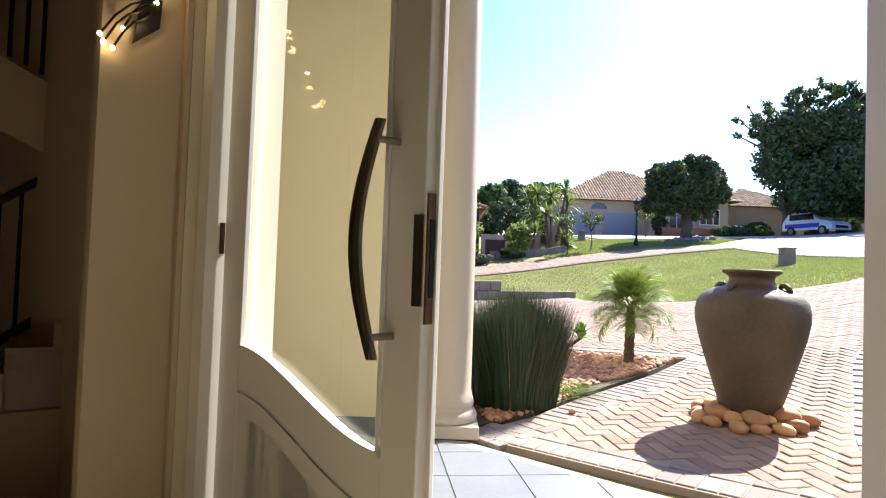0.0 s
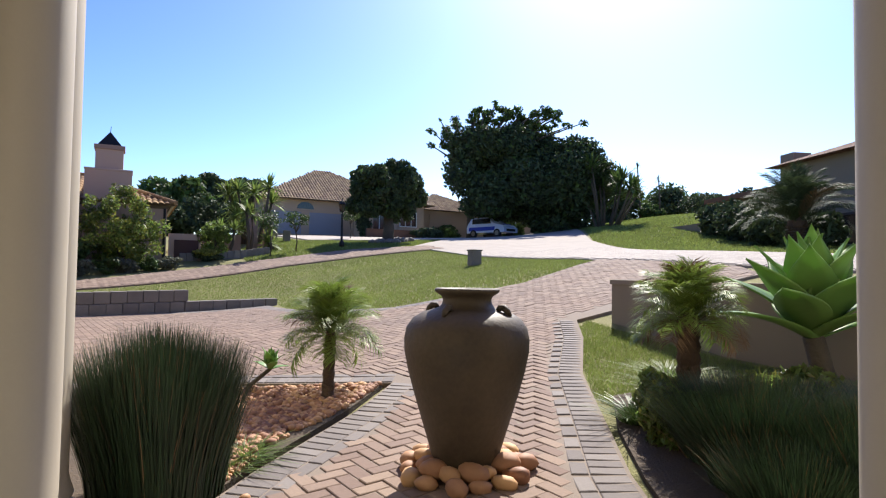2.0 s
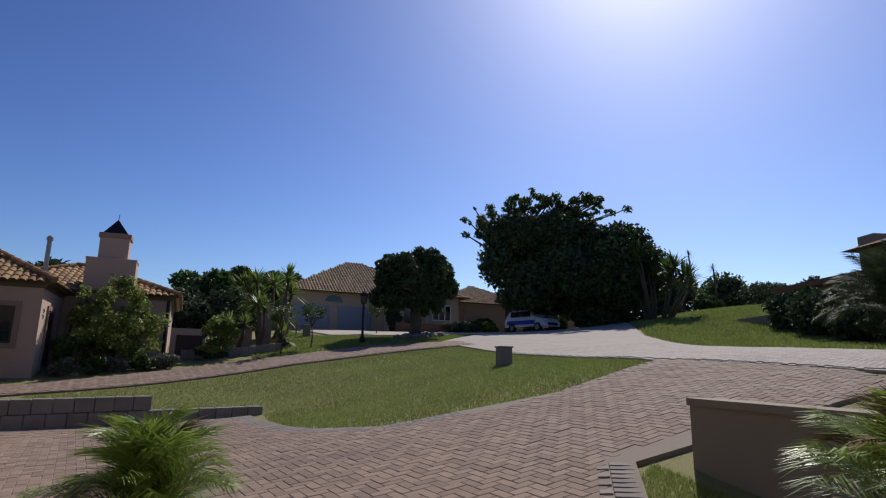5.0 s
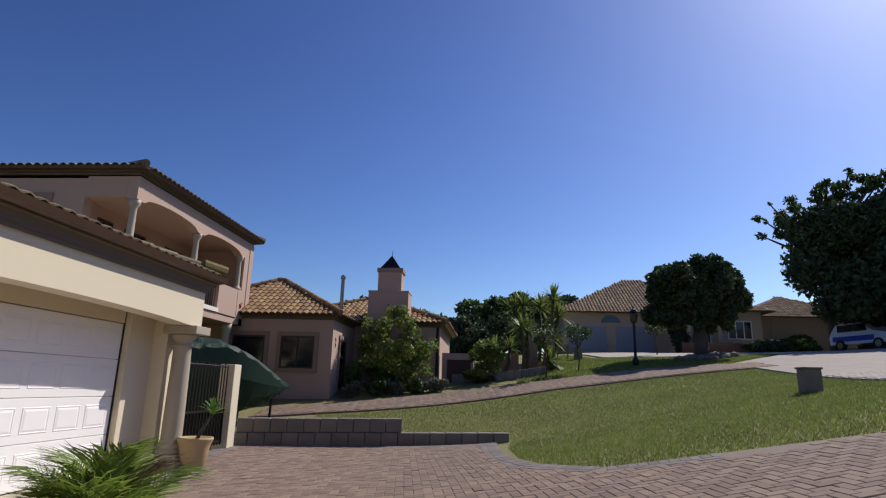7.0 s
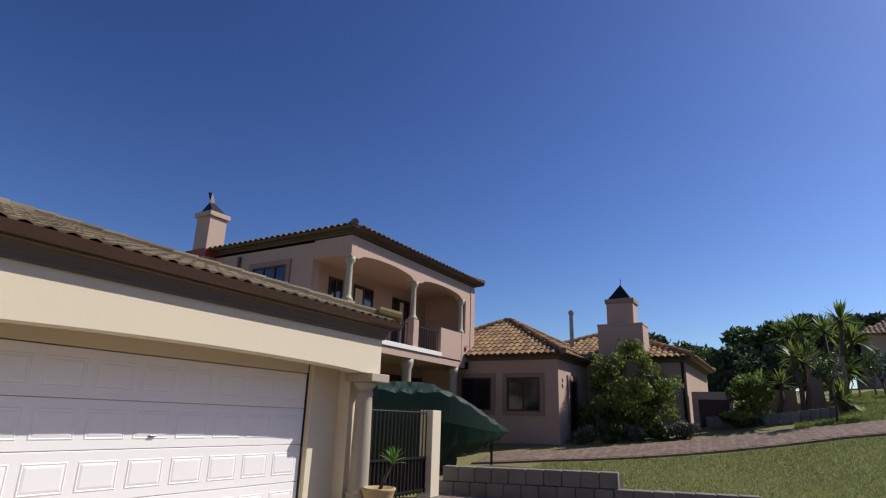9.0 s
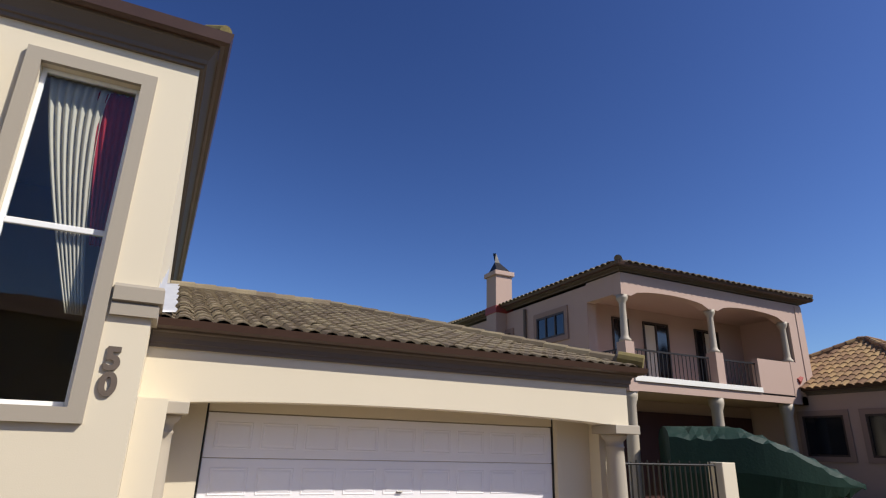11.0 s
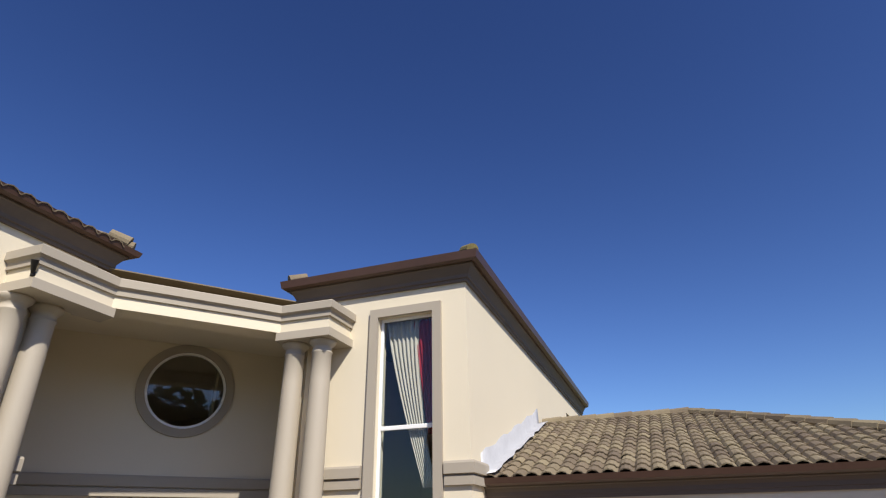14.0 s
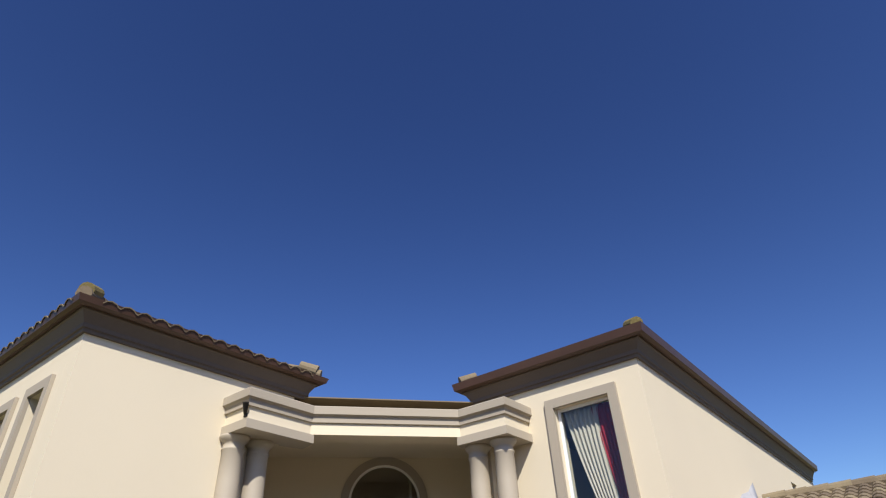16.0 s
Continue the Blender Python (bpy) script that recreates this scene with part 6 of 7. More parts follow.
# ---- plants ----
def blades(n, root, rise, spread, width, droop, jitter, rg, seg=4, lean=None):
    """Narrow upright blades: arrays of vertices and faces."""
    vs, fs = [], []
    base = 0
    for _ in range(n):
        a, r = rg.uniform(0, 2 * math.pi), root * math.sqrt(rg.uniform(0, 1))
        p = np.array([r * math.cos(a), r * math.sin(a), 0.0])
        out = np.array([math.cos(a), math.sin(a), 0]) * (r / max(root, 1e-3)) + rg.normal(0, jitter, 3) * [1, 1, 0]
        h = rise * rg.uniform(.7, 1.05) * (1 - .18 * (r / max(root, 1e-3)) ** 2)
        side = np.array([-math.sin(a + rg.uniform(-1, 1)), math.cos(a), 0])
        side /= np.linalg.norm(side) + 1e-9
        for k in range(seg + 1):
            q = k / seg
            c = p + out * spread * (q ** 1.4) + np.array([0, 0, h * (q - droop * q * q)])
            w = width * (1 - q * .85)
            vs += [c - side * w, c + side * w]
        for k in range(seg):
            b = base + 2 * k
            fs.append((b, b + 1, b + 3, b + 2))
        base += 2 * (seg + 1)
    return np.array(vs), fs


def reed_bush(x, y, root, rise, spread, n, label, seed):
    rg = np.random.default_rng(seed)
    z = height(x, y) - .01
    t = thing("reed_bush", label, "shrub", (x, y, z))
    v, f = blades(n, root, rise, spread, .0038, .04, .2, rg, 4)
    data_part("stem_mass", v + [x, y, z], f, REED, t, kind="stuff")
    v, f = blades(n // 26, root, rise * 1.06, spread * 1.1, .004, .05, .3, rg, 4)
    data_part("dry_tip_mass", v + [x, y, z], f, PALMDRY, t, kind="stuff")
    return t


reed_bush(1.07, 5.38, .34, .96, .16, 8500, "dense dark green reed bush beside the porch column", 1)
reed_bush(4.22, 3.92, .44, .50, .26, 9000, "low dark green reed shrub beside the path", 2)
reed_bush(4.7, 3.15, .5, .50, .26, 8000, "low dark green reed shrub under the agave", 3)
reed_bush(4.1, 3.25, .32, .52, .2, 4200, "low dark green reed shrub near the column", 4)


reed_bush(3.88, 3.72, .24, .44, .18, 3600, "low dark green reed shrub near the path edge", 5)
reed_bush(3.56, 3.32, .22, .42, .18, 3200, "low dark green reed shrub near the path edge", 6)


def frond(length, droop, pairs, leaf, rg, twist=.5):
    """A feather frond along +x: midrib curve and leaflets."""
    vs, fs = [], []
    mid = lambda q: np.array([length * (q - .12 * q ** 3), 0, length * (.62 * q - droop * q * q)])
    base = 0
    for k in range(6):
        a, b = mid(k / 6), mid((k + 1) / 6)
        w = .008 * (1 - k / 7)
        vs += [a + [0, -w, 0], a + [0, w, 0], b + [0, w, 0], b + [0, -w, 0]]
        fs.append((base, base + 1, base + 2, base + 3))
        base += 4
    for k in range(pairs):
        q = .14 + .86 * k / pairs
        p = mid(q)
        tdir = mid(min(1, q + .02)) - mid(q - .02)
        tdir /= np.linalg.norm(tdir)
        ll = leaf * (.45 + .9 * math.sin(math.pi * min(1, .15 + .8 * q))) * rg.uniform(.8, 1.1)
        for s_ in (-1, 1):
            d = tdir * .75 + np.array([0, s_ * .75, .25 - .2 * q]) + rg.normal(0, .1, 3)
            d /= np.linalg.norm(d)
            w = np.cross(d, [0, 0, 1])
            w = w / (np.linalg.norm(w) + 1e-9) * leaf * .017
            m_ = p + d * ll * .55 + [0, 0, .01]
            e = p + d * ll - np.array([0, 0, ll * .22])
            vs += [p - w * .6, p + w * .6, m_ + w, m_ - w, e]
            fs += [(base, base + 1, base + 2, base + 3), (base + 3, base + 2, base + 4)]
            base += 5
    return np.array(vs), fs


def palm(x, y, trunk_h, trunk_r, fronds, length, leaf, label, seed, pairs=38, material=PALMLEAF, dry=.06, low=-.35, high=1.45, z0=None, lean=(0, 0)):
    rg = np.random.default_rng(seed)
    z = (height(x, y) if z0 is None else z0) - .02
    t = thing("palm", label, "palm", (x, y, z))
    prof = []
    n = max(6, int(trunk_h / .045))
    for i in range(n + 1):
        q = i / n
        prof.append((trunk_r * (1.05 - .15 * q) * (1 + (.10 if i % 2 else -.06)), trunk_h * q))
    prof += [(trunk_r * .9, trunk_h + trunk_r * .6), (trunk_r * .4, trunk_h + trunk_r * 1.2)]
    bm = lathem(prof, (x, y, z), 14)
    for v in bm.verts:
        k = max(0, v.co.z - z) / trunk_h
        v.co.x += lean[0] * k
        v.co.y += lean[1] * k
    part("trunk", bm, TRUNK, t)
    stubs = bmesh.new()
    for i in range(int(trunk_h * 130)):
        a, zz = rg.uniform(0, 6.28), rg.uniform(.03, trunk_h)
        c, s = math.cos(a), math.sin(a)
        p = Vector((x + c * trunk_r * .9 + lean[0] * zz / trunk_h, y + s * trunk_r * .9 + lean[1] * zz / trunk_h, z + zz))
        q = p + Vector((c * trunk_r * .45, s * trunk_r * .45, trunk_r * .5))
        sd = Vector((-s, c, 0)) * trunk_r * .16
        stubs.faces.new([stubs.verts.new(v) for v in (p - sd, p + sd, q)])
    part("stub_mass", stubs, TRUNK, t, kind="stuff")
    for i in range(fronds):
        v, f = frond(length * rg.uniform(.8, 1.1), rg.uniform(.3, .75), pairs, leaf, rg)
        el, az = low + (high - low) * (i / max(1, fronds - 1)) ** .8, i * 2.4 + rg.uniform(-.3, .3)
        R = Matrix.Rotation(az, 3, "Z") @ Matrix.Rotation(-el * .9, 3, "Y")
        w = v @ np.array(R).T + [x + lean[0], y + lean[1], z + trunk_h]
        data_part("frond", w, f, PALMDRY if rg.random() < dry else material, t)
    return t


palm(2.44, 6.72, .55, .052, 56, .52, .20, "small feathery palm standing in the pebble bed", 11, low=-.8, lean=(.10, .26))
palm(4.62, 4.75, .68, .085, 64, .46, .19, "feathery palm with a shaggy trunk beside the path", 12, dry=.14, low=-.8)


def agave_plant(x, y, stem, n, length, width, label, seed, lean=(0, 0), name="agave", z0=None):
    rg = np.random.default_rng(seed)
    z = (height(x, y) if z0 is None else z0) - .02
    t = thing(name, label, "succulent", (x, y, z))
    top = Vector((x + lean[0], y + lean[1], z + stem))
    part("stem", tubem([(x, y, z), (x + lean[0] * .4, y + lean[1] * .4, z + stem * .45), tuple(top)], [length * .11, length * .09, length * .085], 12), BARK, t, smooth=True)
    for i in range(n):
        q = i / (n - 1)
        el = .22 + 1.25 * q ** .7
        az = i * 2.39996 + rg.uniform(-.1, .1)
        ll = length * (1.0 - .18 * abs(q - .4)) * rg.uniform(.92, 1.06)
        vs, fs = [], []
        S = 10
        for k in range(S + 1):
            u = k / S
            w = width * (.34 + 1.3 * u * (1 - u) * 2.0) * (1 - u ** 3.4)
            cx = ll * u
            cz = ll * (.10 * math.sin(u * 2.4) - .22 * u * u * (1 - q) + .06 * u ** 3)
            cup = width * .26 * (1 - u)
            vs += [(cx, -w, cz + cup), (cx, -w * .5, cz + cup * .28), (cx, 0, cz), (cx, w * .5, cz + cup * .28), (cx, w, cz + cup)]
        for k in range(S):
            for j in range(4):
                a = k * 5 + j
                fs.append((a, a + 1, a + 6, a + 5))
        R = Matrix.Rotation(az, 3, "Z") @ Matrix.Rotation(-el, 3, "Y")
        w = np.array(vs) @ np.array(R).T + np.array(top) + [0, 0, -.06 * length + .1 * length * q]
        o = data_part("leaf", w, fs, AGAVE, t, smooth=True)
        sm = o.modifiers.new("thick", "SOLIDIFY")
        sm.thickness = .012 * length / .7
    return t


agave_plant(5.64, 4.30, .46, 27, .88, .20, "large bright green agave on a bent grey stem", 21, (-.10, .05))
agave_plant(1.82, 7.38, .22, 15, .22, .05, "small agave leaning out on a bare stem", 22, (.27, .02))
agave_plant(ptx, pty, .42, 26, .27, .03, "spiky succulent growing in the pot", 23, (.2, .04), z0=height(ptx, pty) + .38)


def grass_tuft(x, y, n, h, r, label, seed, material=LEAFLITE, name="grass_clump"):
    rg = np.random.default_rng(seed)
    z = height(x, y) - .02
    v, f = blades(n, r * .5, h, r, .007, .35, .5, rg, 4)
    o = data_part(name, v + [x, y, z], f, material)
    return tagged(o, label, "grass clump")


grass_tuft(4.2, 4.85, 300, .24, .24, "arching grass clump at the path edge", 31, LEAFMID)
grass_tuft(1.6, 5.75, 300, .14, .2, "low pale groundcover at the bed edge", 32)
grass_tuft(1.45, 5.6, 260, .12, .2, "low pale groundcover at the bed edge", 33)
grass_tuft(4.9, 5.0, 300, .25, .3, "pale grass under the agave", 34)
grass_tuft(5.2, 5.4, 260, .2, .3, "pale grass beside the garden wall", 35)


def foliage(blobs, n, size, rg, shell=.55, up=.2):
    """Leaf cards (bent quads) over lumps (x, y, z, rx, ry, rz)."""
    B = np.array(blobs, float)
    wgt = (B[:, 3] * B[:, 4] * B[:, 5]) ** (2 / 3)
    pick = rg.choice(len(B), n, p=wgt / wgt.sum())
    d = rg.normal(size=(n, 3))
    d /= np.linalg.norm(d, axis=1)[:, None]
    rad = (shell + (1 - shell) * rg.random(n) ** .6) * rg.normal(1, .07, n)
    c = B[pick, :3] + d * B[pick, 3:] * rad[:, None]
    u = rg.normal(size=(n, 3))
    u /= np.linalg.norm(u, axis=1)[:, None]
    nrm = d * .6 + rg.normal(size=(n, 3)) * .8 + [0, 0, up]
    w = np.cross(u, nrm)
    w /= np.linalg.norm(w, axis=1)[:, None] + 1e-9
    s = (size * rg.uniform(.6, 1.4, n))[:, None]
    a, b = u * s, w * s * .5
    v = np.stack([c - a, c + b + nrm * s * .08, c + a, c - b + nrm * s * .08], 1).reshape(-1, 3)
    f = np.arange(4 * n).reshape(-1, 4)
    return v, f


def tree(name, x, y, trunk, blobs, n, size, label, seed, material=LEAFDARK, category="tree", tr=.25, mats=None, z0=None, shell=.55, limbs=7):
    rg = np.random.default_rng(seed)
    z = (height(x, y) if z0 is None else z0) - .1
    t = thing(name, label, category, (x, y, z))
    if trunk:
        bm = bmesh.new()
        tube(bm, [(x, y, z), (x + .05, y, z + trunk * .5), (x, y + .05, z + trunk)], [tr * 1.25, tr, tr * .85], 10)
        part("trunk", bm, BARK, t, smooth=True)
        for k, b in enumerate(blobs[:limbs]):
            p0, p1 = Vector((x, y + .05, z + trunk * .92)), Vector((b[0], b[1], b[2]))
            part("limb", tubem([p0, p0.lerp(p1, .5) + Vector((0, 0, .15 * (p1 - p0).length * .3)), p1], [tr * .6, tr * .4, tr * .15], 7), BARK, t, smooth=True)
    v, f = foliage(blobs, n, size, rg, shell)
    data_part("crown", v, f, material, t, kind="stuff")
    for m, k, sz in mats or ():
        v, f = foliage(blobs, int(n * k), sz, rg, .9)
        data_part("outer_leaves", v, f, m, t, kind="stuff")
    return t


def lumps(cx, cy, cz, rx, ry, rz, n, seed, small=.42):
    rg = np.random.default_rng(seed)
    out = [(cx, cy, cz, rx * .62, ry * .62, rz * .62)]
    for _ in range(n):
        d = rg.normal(size=3)
        d /= np.linalg.norm(d)
        k = rg.uniform(.55, .82)
        s = small * rg.uniform(.6, 1.15)
        out.append((cx + d[0] * rx * k, cy + d[1] * ry * k, cz + d[2] * rz * k, rx * s, ry * s, rz * s))
    return out


# the round street tree
tree("street_tree", 12.9, 30.2, 1.6, lumps(12.2, 30.4, 5.5, 1.85, 1.85, 1.7, 40, 3, .27) + lumps(13.6, 30.1, 5.6, 1.5, 1.45, 1.85, 34, 4, .27), 33000, .10, "round dense dark green street tree", 41, tr=.3, mats=((LEAFMID, .12, .11),))
scatter_stones("tree_rocks", 70, [(11.6, 29.6), (12.9, 28.9), (14.3, 29.9), (13.2, 31.2)], .16, CONC, "grey rocks ringed round the street tree", "rocks")
# the big tree over the parked car
BT = lumps(25.3, 37.6, 8.7, 4.7, 4.6, 4.3, 40, 8, .33) + lumps(29.4, 35.2, 7.7, 4.0, 4.0, 3.8, 30, 9, .36) + lumps(27.6, 36.2, 8.4, 4.0, 4.0, 3.9, 20, 19, .34)
tree("big_tree", 25.2, 38.6, 2.8, BT, 110000, .16, "huge dark evergreen tree shading the street", 42, tr=.55, mats=((LEAFMID, .12, .17),), shell=.45)
rg = np.random.default_rng(77)
spr = []
for _ in range(110):
    q, e = rg.random(), rg.random()
    cx_, cy_, cz_ = 20.9 + 8.0 * q, 39.9 - 5.0 * q, 10.5 + 2.1 * math.sin(min(1, q * 1.4) * 2.2)
    s_ = rg.uniform(.14, .42)
    spr.append((cx_ + rg.normal(0, .5), cy_ + rg.normal(0, .6), cz_ + e * 1.3, s_, s_, s_ * .8))
tree("twiggy_tree", 23.6, 39.6, 5.5, spr, 6500, .12, "open twiggy tree top rising beside the huge evergreen", 43, LEAFMID, tr=.22, shell=.1, limbs=60)
# yucca groups
def yucca(x, y, stems, label, seed, leaf=.55, hmin=1.2, hmax=3.2, spread=.9, z0=None, n=46, mat_=LEAFLITE):
    rg = np.random.default_rng(seed)
    z = (height(x, y) if z0 is None else z0) - .05
    t = thing("yucca", label, "yucca", (x, y, z))
    for k in range(stems):
        a, r = rg.uniform(0, 6.28), spread * math.sqrt(rg.random())
        h = rg.uniform(hmin, hmax)
        p0, p1 = Vector((x + r * .4 * math.cos(a), y + r * .4 * math.sin(a), z)), Vector((x + r * math.cos(a), y + r * math.sin(a), z + h))
        st_ = part("stem", tubem([p0, p0.lerp(p1, .5) + Vector((.08, 0, 0)), p1], [.09, .07, .06], 8), BARK, t, smooth=True)
        vs, fs, b = [], [], 0
        for i in range(n):
            az, el = rg.uniform(0, 6.28), rg.uniform(-.5, 1.5)
            d = np.array([math.cos(az) * math.cos(el), math.sin(az) * math.cos(el), math.sin(el)])
            sd = np.cross(d, [0, 0, 1])
            sd = sd / (np.linalg.norm(sd) + 1e-6) * leaf * .045
            c0 = np.array(p1)
            l_ = leaf * rg.uniform(.75, 1.15)
            m_ = c0 + d * l_ * .55
            e = c0 + d * l_ - [0, 0, l_ * .12]
            vs += [c0 - sd * .6, c0 + sd * .6, m_ + sd, m_ - sd, e]
            fs += [(b, b + 1, b + 2, b + 3), (b + 3, b + 2, b + 4)]
            b += 5
        data_part("leaf_rosette", np.array(vs), fs, mat_, st_)
    return t


yucca(6.3, 32.5, 13, "tall group of spiky yuccas by the garden wall", 51, .95, .6, 3.0, 1.2, n=70)
yucca(5.4, 27.9, 2, "spiky yucca beside the low wall", 52, .7, 1.4, 2.3, .3)
yucca(4.4, 28.2, 2, "spiky yucca beside the low wall", 53, .6, .9, 1.6, .5)
yucca(6.6, 29.0, 3, "low spiky yucca clump", 54, .8, .25, .6, .5)
yucca(29.6, 31.5, 11, "leaning yucca clump with pale stems under the big tree", 55, 1.3, 2.0, 4.6, 2.2, mat_=LEAFMID)
for k, (d_, px_) in enumerate(((0, 0), (1.6, -1.3), (3.2, -2.6), (4.2, -3.6))):
    yucca(37.2 + d_, 40.6 + px_, 1, "thin tall yucca against the sky", 56 + k, .6, (3.6, 4.0, 4.7, 3.3)[k], (3.8, 4.2, 5.0, 3.6)[k], .5, n=40, mat_=LEAFDARK)
tree("tree", 36.5, 38.0, 2.0, lumps(36.3, 37.5, 6.4, 1.8, 1.8, 2.0, 10, 12), 6000, .2, "dark conical tree behind the yuccas", 47)
# trees and hedges of the background
for k, (x, y, r, h, m) in enumerate(((-5, 52, 3.4, 8.2, LEAFDARK), (-.5, 54, 3.2, 7.4, LEAFMID), (3.6, 53, 3.0, 8.6, LEAFMID), (7.0, 55, 2.6, 9.4, LEAFDARK), (10, 57, 2.4, 9.8, LEAFDARK), (52, 44, 4.8, 10.9, LEAFMID), (60, 40, 4.6, 10.2, LEAFMID), (-12, 50, 4, 7.5, LEAFDARK), (1.2, 47, 2.4, 5.6, LEAFDARK))):
    zt = h - r * .7
    tree("tree", x, y, max(1, zt - height(x, y) - r * .3), lumps(x, y, zt, r, r, r * .75, 16, 60 + k), 7000, .24, "dense dark garden tree behind the houses" if m is LEAFDARK else "bushy green tree behind the gardens", 70 + k, m)
for k, (x, y, rx, rz, m, lab) in enumerate(((45, 36, 3.2, 1.5, LEAFDARK, "dark clipped hedge on the hill"), (49, 34, 3.0, 1.6, LEAFDARK, "dark clipped hedge on the hill"), (41, 37.6, 1.2, .9, LEAFMID, "round shrub on the hill"),
                                            (22.5, 41.6, 1.6, .8, LEAFMID, "round shrub beside the far garage"), (28.5, 40.5, 1.4, 1.3, LEAFMID, "shrub under the big tree"), (19.2, 38.3, 1.2, .55, LEAFDARK, "low shrub at the far wall"),
                                            (15.2, 40.2, .7, 1.6, LEAFDARK, "dark upright shrub at the far porch"), (23, 14.0, 1.4, .9, LEAFDARK, "dark shrub along the shaded house"), (24.2, 16.6, 1.5, 1.1, LEAFDARK, "dark shrub along the shaded house"), (25.4, 18.8, 1.5, 1.2, LEAFDARK, "dark shrub along the shaded house"), (22.6, 10.5, 1.0, .6, LEAFMID, "dark shrub along the shaded house"), (27, 20.6, 1.6, 1.0, LEAFDARK, "dark shrub along the shaded house"))):
    z = height(x, y)
    tree("shrub", x, y, 0, lumps(x, y, z + rz * .7, rx, rx, rz, 8, 80 + k), 2600, .13, lab, 90 + k, m, "shrub")
for k in range(17):
    x, y = -16 + k * 2.1, 49 + 1.5 * math.sin(k * 1.9)
    r = 1.3 + .5 * math.sin(k * 2.7) ** 2
    z = height(x, y)
    tree("hedge", x, y, 0, lumps(x, y, z + r * .8, 1.6, 1.4, r, 8, 300 + k), 1500, .2, "dark leafy boundary hedge bush", 320 + k, LEAFDARK, "hedge")
for k in range(9):
    x, y = 29 + k * 3.2, 47 - k * 1.6
    z = height(x, y)
    tree("hedge", x, y, 0, lumps(x, y, z + 1.3, 2.0, 1.7, 1.7, 8, 350 + k), 1500, .22, "dark leafy boundary hedge bush", 370 + k, LEAFDARK, "hedge")
for k, (x, y) in enumerate(((2.4, 44.5), (4.6, 45.5), (6.8, 44.5))):
    tree("hedge", x, y, 0, lumps(x, y, height(x, y) + 1.0, 1.7, 1.2, 1.5, 8, 390 + k), 1500, .18, "dark leafy hedge bush behind the yuccas", 395 + k, LEAFDARK, "hedge")
# small lawn trees of the far house
for k, (x, y) in enumerate(((7.44, 27.9), (6.1, 26.9), (12.2, 34.2))):
    z = height(x, y)
    tree("sapling", x, y, 1.0, lumps(x, y, z + 1.45, .62, .62, .48, 16, 100 + k, .3), 750, .05, "small round lawn tree with thin trunk", 110 + k, LEAFMID, "sapling", tr=.03)
# low leafy groundcover under the agave
for k, (x, y, r) in enumerate(((4.95, 4.1, .42), (5.35, 3.7, .4), (4.35, 4.72, .26), (5.05, 3.45, .38), (4.02, 4.42, .2))):
    tree("shrub", x, y, 0, lumps(x, y, height(x, y) + .14, r, r, .26, 12, 410 + k, .4), 2600, .035, "low light green shrub under the agave", 420 + k, LEAFLITE, "shrub", mats=((LEAFGOLD, .15, .03),), shell=.2)
# planting at the bungalow
z = height(.6, 25.9)
tree("shrub", .55, 26.0, .5, lumps(.55, 26.0, z + 1.4, 1.75, 1.3, 1.75, 70, 121, .17)[1:] + [(.55, 26.0, z + 1.0, .6, .5, .8)], 7500, .055, "tall leafy shrub with yellow green tips", 121, LEAFLITE, "shrub", tr=.06, mats=((LEAFGOLD, .3, .07),), shell=.3)
tree("shrub", 3.9, 27.4, .3, lumps(3.9, 27.4, height(3.9, 27.4) + .85, .8, .75, .95, 26, 122, .25)[1:], 3600, .06, "light green leafy shrub by the low wall", 122, LEAFLITE, "shrub", tr=.05)
tree("shrub", -.75, 25.3, 0, lumps(-.75, 25.3, height(-.75, 25.3) + .5, .4, .4, .6, 6, 123), 900, .1, "spiky shrub at the wall corner", 123, LEAFMID, "shrub")
for k, x in enumerate((-.6, .1, .8, 1.5, 2.1)):
    y = 24.6 + .35 * x
    tree("herb_clump", x, y, 0, lumps(x, y, height(x, y) + .22, .48, .38, .3, 6, 130 + k), 1100, .055, "low grey green lavender clump along the lane", 130 + k, LAVENDER if k % 2 == 0 else LEAFMID, "shrub")
tree("hedge", 3.5, 26.6, 0, lumps(3.5, 26.6, height(3.5, 26.6) + .38, .6, .28, .16, 6, 140), 1200, .05, "clipped golden hedge on the planter", 140, LEAFGOLD, "hedge")
tree("hedge", 3.6, 26.75, 0, lumps(3.6, 26.75, height(3.6, 26.7) + .2, .75, .35, .2, 6, 141), 1100, .06, "dark clipped hedge on the planter", 141, LEAFDARK, "hedge")
# date palm in front of the shaded house
palm(21.7, 13.8, .8, .34, 84, 2.25, .5, "big date palm with long arching fronds", 14, pairs=46, material=LEAFDARK, dry=.03, low=-.1, high=1.45)


# ---- lawns: short blades, thickest where the walk passes ----
LAWN = [(4.45, 17.9), (4.35, 16.2), (4.45, 14.3), (4.75, 13.05), (5.4, 12.1), (6.6, 11.95), (8.1, 11.6), (9.5, 12.05), (11.0, 12.6), (11.6, 14), (12.4, 18), (12.7, 22.5), (12.6, 24.7), (10.0, 24.5), (6.1, 24.1), (2.5, 22.8), (-.8, 21.5), (-1.0, 18.6), (4.3, 18.6)]
VERGE_P = [(5.0, 26.0), (9.5, 27.0), (12.6, 26.8), (16.5, 31), (12, 31.6), (9.0, 33.5), (8.2, 38), (6.4, 33), (5.2, 29.3)]
STRIP = [(5.5, 7.3), (6.5, 7.9), (6.15, 6.0), (6.1, 4.7), (4.3, 5.0), (4.4, 5.5), (4.9, 6.2)]
